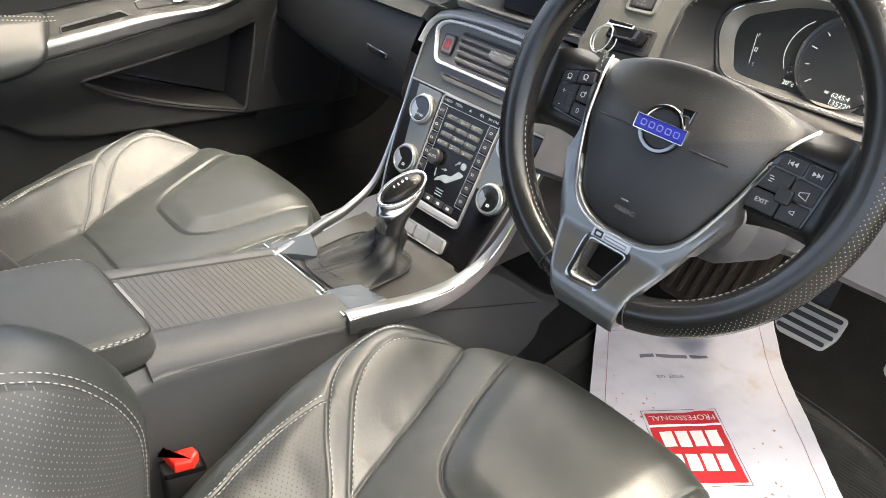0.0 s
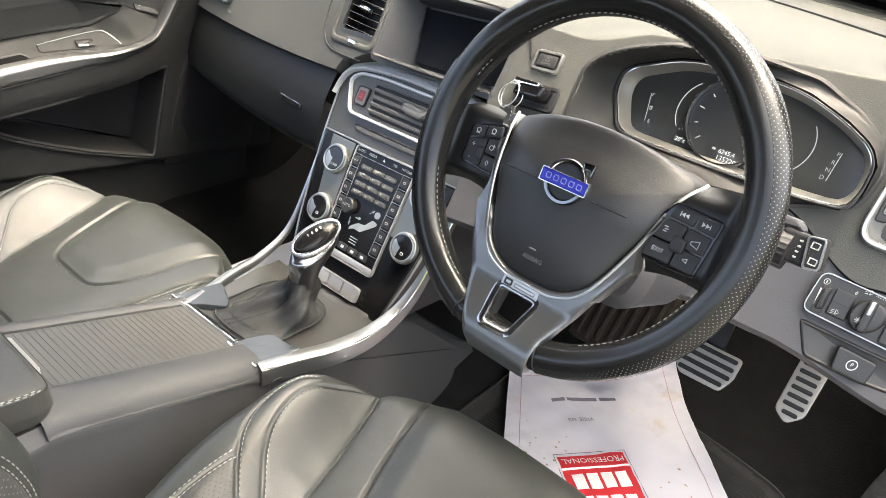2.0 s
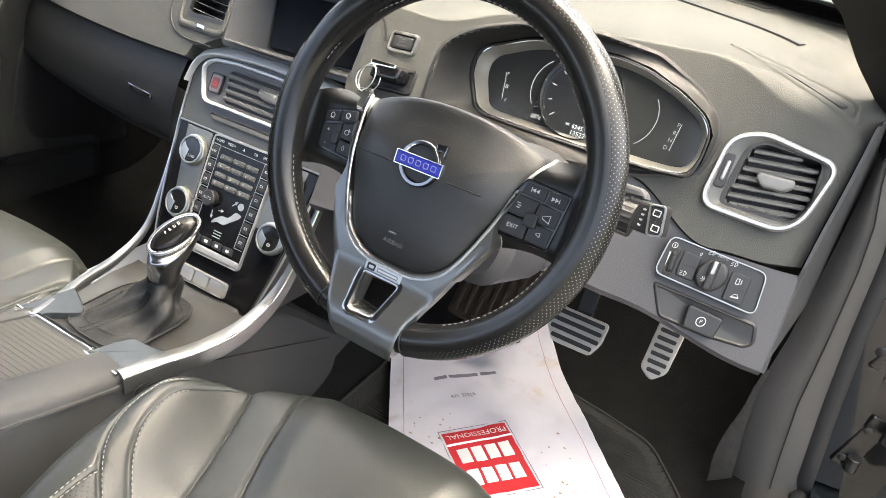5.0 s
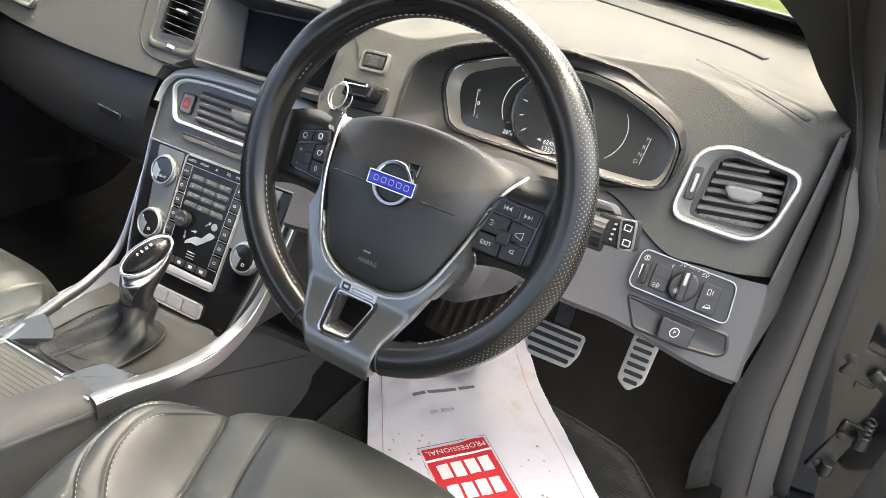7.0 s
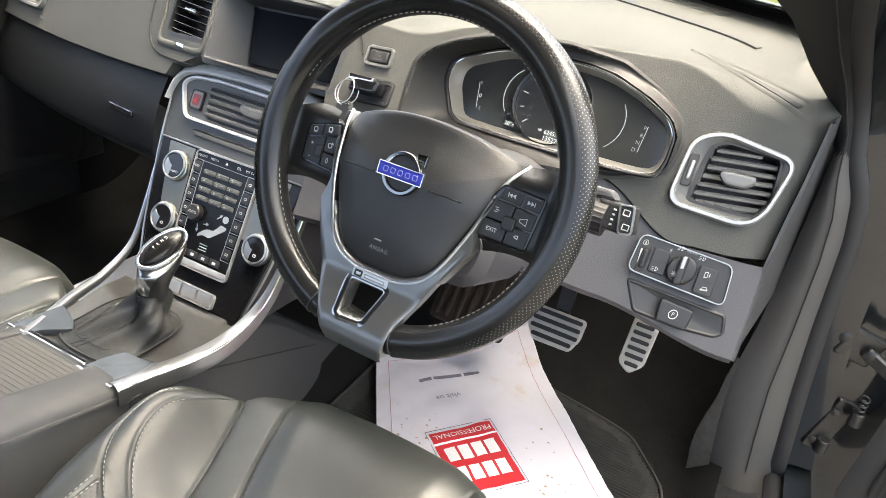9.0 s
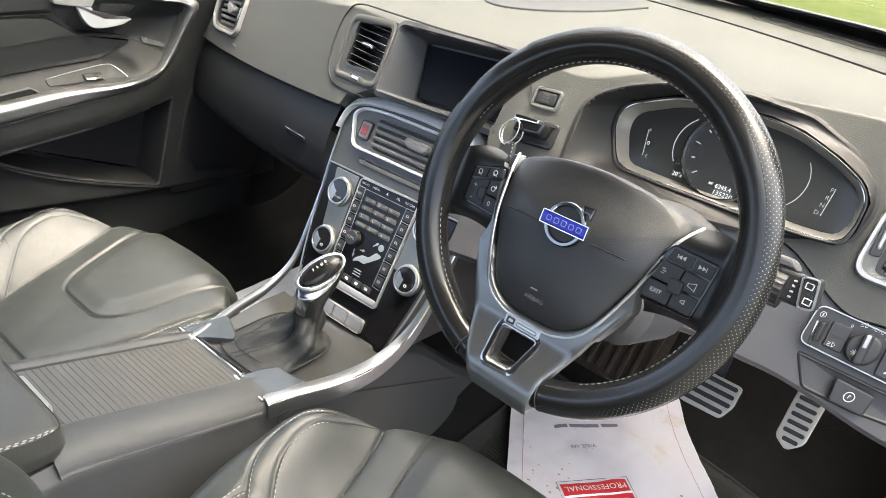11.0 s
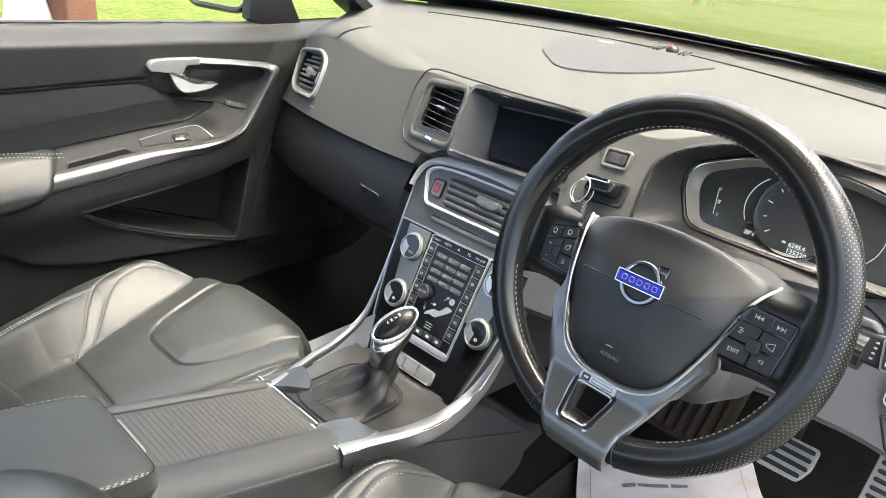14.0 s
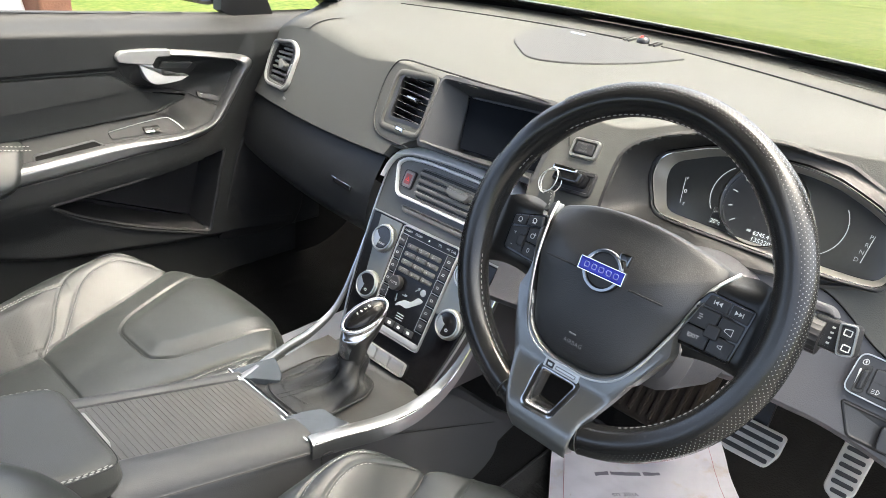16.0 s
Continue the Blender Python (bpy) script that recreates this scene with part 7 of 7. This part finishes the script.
LOOP_O = [(-0.166, 0.702), (-0.06, 0.711), (0.031, 0.722), (0.162, 0.731), (0.238, 0.7435), (0.275, 0.768), (0.307, 0.809), (0.332, 0.848), (0.344, 0.874), (0.335, 0.888), (0.312, 0.8945), (0.277, 0.9), (0.2116, 0.9095), (0.15, 0.9162)]
LOOP_I = [(-0.152, 0.736), (-0.06, 0.744), (0.034, 0.7505), (0.164, 0.7515), (0.228, 0.7595), (0.256, 0.78), (0.286, 0.817), (0.31, 0.853), (0.316, 0.867), (0.312, 0.876), (0.3, 0.8825), (0.275, 0.8865), (0.211, 0.8965), (0.148, 0.9035)]
LOOP_A, LOOP_B = (smooth_path([(*p, 0) for p in e], 8) for e in (LOOP_O, LOOP_I))
part("grab_trim", grid(grab_loop, len(LOOP_A), len(TRIM_SEC)), DOORTRIM, pdoor, "satin metal grab trim")
part("grab_trim_gap", sweep(smooth_path([ds(y, z - 0.002, 0.001) for y, z in LOOP_O[:6]], 8), disc(0.0016, n=5), up=(1, 0, 0)), SEAM, pdoor)
part("padded_panel", plate(roundpoly([(-0.74, 0.882), (-0.05, 0.878), (0.04, 0.874), (0.06, 0.862), (0.088, 0.842), (0.18, 0.826), (0.209, 0.815), (0.2, 0.803), (0.145, 0.79), (0.0, 0.781), (-0.16, 0.769), (-0.74, 0.769)], [0.01, 0.02, 0.012, 0.02, 0.02, 0.02, 0.006, 0.012, 0.03, 0.05, 0.05, 0.01], 5), 0.009, ds, 0.007, -0.006), DOORP, pdoor, "padded door panel with a rounded edge")
# Flat plate whose black colour stands for the shade inside the pull recess.
part("grip_slot", plate(GRIPS, 0.0015, ds, 0.001, -0.01), RECESS_SHADE, pdoor)
part("grip_slot_edge", frame_ring(GRIPS, 0.0025, 0.004, ds, -0.002), PLASTIC_GREY, pdoor)
handle = part("door_handle", plate(roundpoly([(0.0475, 0.909), (0.057, 0.9185), (0.091, 0.9198), (0.157, 0.9165), (0.157, 0.9025), (0.128, 0.9035), (0.1185, 0.8888), (0.089, 0.8918), (0.052, 0.8985)], [0.005, 0.006, 0.01, 0.004, 0.004, 0.005, 0.003, 0.01, 0.005], 5), 0.0275, dr, 0.0025, 0.0), DOORSILVER, pdoor, "satin metal release handle")
part("handle_cup", plate(roundpoly([(0.052, 0.898), (0.06, 0.872), (0.094, 0.844), (0.179, 0.828), (0.204, 0.84), (0.226, 0.876), (0.2, 0.888), (0.13, 0.891)], [0.004, 0.01, 0.02, 0.02, 0.02, 0.01, 0.01, 0.004], 4), 0.0015, ds, 0.001, -0.02), PLASTIC_DARK, handle)
part("handle_well", plate(roundpoly([(0.139, 0.893), (0.21, 0.885), (0.198, 0.861), (0.15, 0.8624), (0.1385, 0.878)], 0.006, 3), 0.006, ds, 0.003, -0.02), PLASTIC, handle)
part("handle_lever", plate(roundpoly([(0.0944, 0.8905), (0.1215, 0.888), (0.1254, 0.88), (0.1366, 0.8669), (0.1937, 0.8618), (0.1945, 0.86), (0.1766, 0.8525), (0.139, 0.8485), (0.115, 0.8505), (0.104, 0.8633)], [0.002, 0.003, 0.006, 0.008, 0.0015, 0.0015, 0.008, 0.012, 0.01, 0.008], 4), 0.022, lambda u, v, w: dr(u, v, w - 0.25 * (v - 0.87)), 0.0015, 0.0), DOORSILVER, handle, "polished release lever")
part("lock_switch", plate(roundpoly([(0.229, 0.816), (0.267, 0.806), (0.267, 0.795), (0.229, 0.805)], 0.003, 3), 0.004, ds, 0.001, -0.004), PLASTIC_DARK, pdoor)
part("lock_seam", sweep([ds(0.212 + 0.058 * i / 8, 0.813 - 0.029 * i / 8, 0.0005) for i in range(9)], disc(0.0012, n=5), up=(1, 0, 0)), SEAM, pdoor)
for k in (0, 1):
    part("lock_mark", plate(rrect(0.006, 0.006, 0.001, 0.238 + 0.02 * k, 0.8085 - 0.005 * k), 0.0047, ds, 0.0002, 0.003), WHITE, pdoor)
WINP = roundpoly([(0.02, 0.756), (0.018, 0.766), (0.13, 0.781), (0.146, 0.777), (0.166, 0.757)], [0.002, 0.004, 0.01, 0.01, 0.004], 3)
sw = part("window_switch_panel", plate(WINP, 0.003, ds, 0.001, -0.006), DOORP, pdoor)
part("window_switch_outline", sweep(smooth_path([ds(y, z, 0.003) for y, z in ((0.02, 0.767), (0.075, 0.7745), (0.13, 0.7805), (0.148, 0.776), (0.164, 0.758))], 6), disc(0.0009, n=5), up=(1, 0, 0)), SATIN, sw)
part("window_switch", plate(rrect(0.032, 0.009, 0.002, 0.1, 0.765), 0.008, ds, 0.002, 0.0), SEAM, sw)
part("window_switch_edge", plate(rrect(0.016, 0.0025, 0.0008, 0.094, 0.763), 0.0098, ds, 0.0005, 0.006), CHROME, sw)
PADD = roundpoly([(-0.7, 0.779), (-0.145, 0.777), (-0.126, 0.765), (-0.165, 0.69), (-0.22, 0.676), (-0.7, 0.655)], [0.02, 0.02, 0.012, 0.03, 0.03, 0.02], 4)
part("armrest_pad", keep_faces(grid(lambda a, b: ds(-0.71 + 0.59 * a, 0.65 + 0.135 * b, -0.004 + 0.026 * math.sqrt(smoothstep(0.0, 0.02, -inside(PADD, -0.71 + 0.59 * a, 0.65 + 0.135 * b)))), 120, 40), lambda c: inside(PADD, c.y, c.z) < 0.004), LEATHER, pdoor, "black padded door armrest with stitched edge")
for d in (0.0, 0.005):
    part("armrest_stitching", dashes([ds(-0.7 + 0.575 * i / 30, 0.7765 - d - 0.012 * smoothstep(25, 30, i), 0.0165 + d * 0.8) for i in range(31)], 0.004, 0.0025, 0.0009), THREAD, pdoor)
part("speaker_panel", plate(roundpoly([(0.345, 0.738), (0.41, 0.725), (0.488, 0.62), (0.498, 0.5), (0.455, 0.434), (0.258, 0.454), (0.305, 0.66)], [0.02, 0.03, 0.06, 0.05, 0.03, 0.02, 0.05], 4), 0.006, ds, 0.004, -0.004), PLASTIC_DARK, pdoor)
part("pocket_lip", sweep(smooth_path([ds(-0.108, 0.643, 0.0), ds(-0.045, 0.595, 0.002), ds(0.07, 0.543, 0.002), ds(0.225, 0.49, 0.001)], 8), disc(0.0035, n=8), up=(1, 0, 0)), DOORP, pdoor)
part("crease_line", sweep([ds(-0.74 + 0.79 * i / 40, 0.8855 - 0.008 * (i / 40) ** 2, 0.0005) for i in range(41)], disc(0.0018, n=5), up=(1, 0, 0)), SEAM, pdoor)
part("waist_seal", sweep([Vector((-0.80, -0.75, waist(-0.75) + 0.012)), Vector((-0.80, 0.33, waist(0.33) + 0.004))], [(-0.006, -0.01), (0.006, -0.01), (0.006, 0.006), (-0.004, 0.008)]), RUBBER, pdoor)
part("waist_chrome", sweep([Vector((-0.812, -0.75, waist(-0.75) + 0.015)), Vector((-0.812, 0.33, waist(0.33) + 0.007))], disc(0.004, n=6)), SATIN, pdoor)
part("mirror_sail", plate([(0.31, 0.975), (0.345, 0.955), (0.45, 0.955), (0.40, 1.06), (0.34, 1.16), (0.318, 1.06)], 0.0, lambda u, v, w: Vector((-0.785 + w, u, v)), 0.006, -0.03), PLASTIC_DARK, pdoor)
mirror = thing("door_mirror", (-0.97, 0.36, 1.0), "black passenger door mirror with an oval glass", "door mirror")
mm = placer((-0.955, 0.33, 1.035), 4, 22)
MO = roundpoly([(-0.085, -0.055), (0.085, -0.06), (0.09, 0.055), (-0.07, 0.06)], 0.04, 6)
part("housing", band(MO, [(-0.05, -0.1), (-0.012, -0.08), (0.006, -0.03), (0.008, 0.0), (0.0, 0.006), (-0.006, 0.002)], mm, True, False), BODY, mirror)
MIRROR = material("mirror_glass", (0.92, 0.94, 0.93), 0.01, 1.0)
part("glass", plate(offset(ccw(MO), -0.003), 0.002, mm, 0.001, -0.004), MIRROR, mirror)
part("foot", box(0.12, 0.05, 0.03, 0.008, pose(-0.85, 0.38, 0.985)), BODY, mirror)

# ---- pillars, screen, roof ----
for s in (-1,):
    path = smooth_path([(s * 0.77, 0.80, 0.86), (s * 0.752, 0.66, 0.955), (s * 0.722, 0.53, 1.03), (s * 0.665, 0.32, 1.17), (s * 0.60, 0.08, 1.35), (s * 0.575, -0.02, 1.385)], 6)
    part("pillar_trim", sweep(path, [(-0.04, -0.02), (0.035, -0.02), (0.04, 0.0), (0.02, 0.018), (-0.025, 0.018), (-0.045, 0.0)]), PLASTIC_DARK, None, "dark plastic windscreen pillar trim", category="pillar", kind="structure")


def glass_point(a, b):
    x = (-0.72 + 1.44 * a) * (1 - 0.2 * b)
    y0 = screen_base(x / (1 - 0.2 * b)) - 0.0
    return Vector((x, y0 + (0.06 - y0) * b, 1.034 + 0.358 * b))


windscreen = part("windscreen", thick(grid(lambda a, b: glass_point(a, 0.055 + 0.945 * b), 40, 12), 0.005), GLASS, None, "clear raked windscreen", category="windscreen", kind="structure")
windscreen.visible_shadow = False
part("screen_border", grid(lambda a, b: glass_point(a, -0.03 + 0.095 * b) + Vector((0, 0.002, 0)), 60, 4), GLOSS, None, "black border along the foot of the windscreen", category="trim", kind="structure")
part("screen_seal", sweep([glass_point(i / 60, 0.066) for i in range(61)], disc(0.0022, n=6)), SATIN, None, "thin bright line above the screen border", category="trim", kind="structure")
roof = lambda a, b: Vector(((-0.575 + 1.15 * a), 0.06 - 1.75 * b, 1.392 + 0.05 * math.sin(math.pi * a) + 0.02 * math.sin(math.pi * b)))
part("ceiling", grid(roof, 20, 20), ROOFLINER, None, "charcoal fabric roof lining", category="ceiling", kind="structure")
rear_panel = lambda x0, y0, x1, y1, z0, z1, n: part(n, grid(lambda a, b: Vector((x0 + (x1 - x0) * a, y0 + (y1 - y0) * a, z0 + (z1 - z0) * b)), 4, 4), PLASTIC, None, "plain charcoal panel closing the cabin", category="wall", kind="structure")
rear_panel(-0.75, -0.75, -0.75, -1.7, 0.33, 0.99, "wall_left")
rear_panel(0.75, -0.85, 0.75, -1.7, 0.33, 0.99, "wall_right")
rear_panel(-0.75, -1.7, 0.75, -1.7, 0.33, 0.99, "wall_rear")


def bulkhead(a, b):
    x = -0.76 + 1.52 * a
    return Vector((x, 0.52 + 0.42 * b, 0.34 + 0.66 * b))


part("wall_front", grid(lambda a, b: Vector((-0.76 + 1.52 * a, 0.9 - 0.08 * b, 0.3 + 0.72 * b)), 8, 8), CARPET, None, "black carpeted bulkhead behind the dash", category="wall", kind="structure")

part("wall_passenger_footwell", grid(lambda a, b: Vector((-0.752 + 0.01 * a, 0.48 + 0.4 * a, 0.3 + 0.62 * b)), 6, 6), CARPET, None, "black carpeted footwell side", category="wall", kind="structure")
part("wall_driver_footwell", grid(lambda a, b: Vector((0.745 - 0.01 * a, 0.5 + 0.38 * a, 0.3 + 0.62 * b)), 6, 6), CARPET, None, "black carpeted footwell side", category="wall", kind="structure")

# driver's door opening: kick panel, sill and seals
IN_EDGE = [(0.741, 0.33), (0.726, 0.44), (0.719, 0.53), (0.7285, 0.63), (0.731, 0.717), (0.7325, 0.786), (0.733, 0.85), (0.732, 0.915), (0.703, 0.975), (0.668, 1.011), (0.63, 1.06), (0.591, 1.089), (0.56, 1.14)]
OUT_EDGE = [(0.835, 0.34), (0.822, 0.449), (0.81, 0.55), (0.80, 0.657), (0.79, 0.80), (0.778, 0.86), (0.756, 0.908), (0.742, 0.96), (0.725, 1.01), (0.708, 1.06), (0.697, 1.11), (0.69, 1.16), (0.684, 1.21)]
EYE_SIDE = Vector((0.66, -0.52, 1.2))


def post_point(a, b):
    """The trim of the windscreen post and footwell side, from its cabin edge (a = 0) to the door seal."""
    t = b * 11.999
    i, f = int(t), t - int(t)
    p, q = (Vector(e[i]).lerp(Vector(e[i + 1]), f) for e in (IN_EDGE, OUT_EDGE))
    x, z = p.lerp(q, a)
    v = Vector((x, 0.5 + 0.02 * math.sin(math.pi * a) * -1, z))
    return EYE_SIDE + (v - EYE_SIDE) * (1 - 0.35 * smoothstep(0.95, 1.25, z))


part("post_trim", keep_faces(grid(post_point, 14, 90), lambda c: c.z < 0.915), TAUPE, None, "taupe plastic kick trim at the door opening", category="trim", kind="structure")
part("pillar_trim", keep_faces(grid(post_point, 14, 90), lambda c: c.z >= 0.915), POSTMAT, None, "charcoal windscreen post trim", category="pillar", kind="structure")
def end_panel(a, b):
    z = 0.69 + 0.275 * b
    p = face(dash_end(z), z, -0.0005 if z > 0.8 else -0.0065)
    t = max(0.0, a - 0.15) / 0.85
    return p.lerp(Vector((0.737, 0.54, z)), t) + Vector((0.004 * math.sin(math.pi * min(1.0, a / 0.3)), 0.0, 0.0))


part("dash_end_panel", grid(end_panel, 24, 30), PLASTIC, None, "dark end panel of the dashboard", category="trim", kind="structure")


def sill(a, b):
    prof = [(0.72, 0.335), (0.735, 0.39), (0.755, 0.405), (0.80, 0.405), (0.83, 0.39), (0.85, 0.33), (0.87, 0.2)]
    t = a * 6
    i = min(5, int(t))
    x = prof[i][0] + (prof[i + 1][0] - prof[i][0]) * (t - i)
    z = prof[i][1] + (prof[i + 1][1] - prof[i][1]) * (t - i)
    return Vector((x, -0.9 + 1.2 * b, z))


def carpet_edge(a, b):
    z = 0.315 + 0.255 * b
    edge = float(np.interp(z, [0.33, 0.44, 0.53, 0.63], [0.741, 0.726, 0.719, 0.7285]))
    x = edge + 0.003 - (0.005 + 0.03 * smoothstep(0.55, 0.36, z)) * (1 - a)
    return Vector((x - 0.005 * math.sin(math.pi * a) + 0.0012 * noise.noise((x * 300, z * 160, 0)), 0.495 - 0.004 * a, z))


part("footwell_carpet_edge", grid(carpet_edge, 8, 60), CARPET_DUST, None, "dusty grey carpet edge beside the kick trim", category="carpet", kind="structure")
part("post_parting_line", sweep([post_point(0.62, b / 60) + Vector((0, -0.003, 0)) for b in range(2, 56)], disc(0.0011, n=5), up=(1, 0, 0)), SEAM, None, "dark parting line in the post trim", category="trim", kind="structure")
part("door_sill", grid(sill, 25, 20), TAUPE, None, "grey plastic door sill trim", category="sill", kind="structure")
seal_path = [Vector((0.84, -0.9, 0.41)), Vector((0.84, 0.1, 0.41)), Vector((0.842, 0.3, 0.385))] + [post_point(1.06, b / 40) for b in range(1, 41)]
part("door_seal", sweep(seal_path, disc(0.011, 0.014, 10), up=(1, 0, 0)), RUBBER, None, "black rubber door seal round the opening", category="seal", kind="structure")
part("body_flange", sweep([p + Vector((0.03, 0.03, 0.0)) for p in seal_path], [(-0.02, -0.02), (0.02, -0.02), (0.02, 0.02), (-0.02, 0.02)], up=(1, 0, 0)), BODY, None, "dark painted body flange round the opening", category="trim", kind="structure")
part("hinge_pillar", grid(lambda a, b: Vector((0.76 + (0.09 + 0.17 * smoothstep(0.2, 0.3, b)) * a - 0.2 * smoothstep(0.75, 1, b), 0.575 + 0.03 * a - 0.3 * smoothstep(0.75, 1, b), 0.2 + 1.1 * b)), 8, 48), BODY, None, "dark painted hinge pillar", category="pillar", kind="structure")
part("inner_wing", grid(lambda a, b: Vector((0.8 + 0.3 * a, 0.62 + 0.04 * a, 0.15 + 0.45 * b)), 4, 4), BODY, None, "dark inner wing panel behind the door hinges", category="panel", kind="structure")
ddoor = thing("door_2", (0.93, 0.55, 0.33), "open driver's door with grey trim and a speaker mesh", "door", kind="structure")
dm = pose(0.925, 0.535, 0.33, 0, 0, -24)
od = lambda u, v, w: dm @ Vector((u, -w, v))
part("door_trim", band(roundpoly([(0.0, 0.0), (0.95, 0.0), (0.98, 0.33), (0.02, 0.3)], 0.05, 5), [(-0.02, -0.06), (0, -0.05), (0, -0.01), (-0.02, 0.0)], od, True, True), TAUPE, ddoor)
part("upper_trim", band(roundpoly([(0.03, 0.28), (0.95, 0.28), (0.98, 0.6), (0.05, 0.62)], 0.03, 4), [(-0.02, -0.06), (0, -0.05), (0, -0.03), (-0.02, -0.015)], od, True, True), PLASTIC_DARK, ddoor, "dark upper door trim")
part("speaker_mesh", plate(roundpoly([(0.04, 0.05), (0.2, 0.05), (0.2, 0.2), (0.05, 0.21)], 0.05, 5), 0.008, od, 0.004, 0.0), GRILLE, ddoor)

upper = part("hinge", box(0.06, 0.02, 0.05, 0.004, pose(0.865, 0.53, 0.64, 0, 20, 20)), DULL_STEEL, ddoor, "bare steel door hinge and check strap")
part("hinge_arm", box(0.07, 0.012, 0.02, 0.003, pose(0.905, 0.515, 0.625, 0, 25, -10)), DULL_STEEL, upper)
for k in (-1, 1):
    part("hinge_bolt", band(disc(0.009, n=12), [(0, 0), (0, 0.006), (-0.003, 0.008)], lambda u, v, w, k=k: Vector((0.862 + 0.02 * k + u, 0.52 - w, 0.645 + v - 0.008 * k)), False, True), DULL_STEEL, upper)
lower = part("hinge", box(0.034, 0.01, 0.1, 0.002, pose(0.876, 0.52, 0.50, 0, 14, 20)), DULL_STEEL, ddoor, "bare steel door hinge and check strap")
for k in (-1, 1):
    part("knuckle", band(disc(0.009, n=14), [(0, -0.012), (0.001, -0.011), (0.001, 0.011), (0, 0.012)], lambda u, v, w, k=k: Vector((0.889 + u + 0.012 * k, 0.508 + v, 0.5 + 0.034 * k + w)), True, True), DULL_STEEL, lower)
    part("hinge_bolt", band(disc(0.007, n=6), [(0, 0), (0, 0.005), (-0.002, 0.006)], lambda u, v, w, k=k: Vector((0.868 + u + 0.006 * k, 0.512 - w, 0.5 + 0.03 * k + v)), False, True), DULL_STEEL, lower)
part("spring", sweep(smooth_path([(0.9 + 0.006 * math.cos(t * 1.2), 0.505 + 0.006 * math.sin(t * 1.2), 0.53 + 0.0016 * t) for t in range(30)], 2), disc(0.0016, n=5)), DULL_STEEL, lower)

# ---- outside ----
part("ground", grid(lambda a, b: Vector((-400 + 800 * a, -400 + 800 * b, 0.0)), 3, 3), GRASS, None, "rough mown grass with dry patches", category="grass", kind="structure")
part("pavement", grid(lambda a, b: Vector((-1.6 + 9.6 * a, -9 + 12.5 * b, 0.006)), 3, 3), GRAVEL, None, "worn grey-brown gravel beside the car", category="gravel", kind="structure")
post = thing("post", (-6.3, 2.0, 0), "weathered brown wooden post in the grass", "post")
part("shaft", box(0.30, 0.30, 2.2, 0.02, pose(-6.32, 1.93, 1.1, 0, 0, 12)), WOOD, post)
cone = thing("traffic_cone", (-6.4, 1.55, 0), "pale grey cone standing in the grass", "cone")
part("body", band(disc(0.2, n=24), [(0, 0.04), (-0.15, 0.72), (-0.17, 0.75)], lambda u, v, w: Vector((-6.45 + u, 1.6 + v, w)), False, True), CONE, cone)
part("base", box(0.46, 0.46, 0.04, 0.01, pose(-6.45, 1.6, 0.02)), CONE, cone)
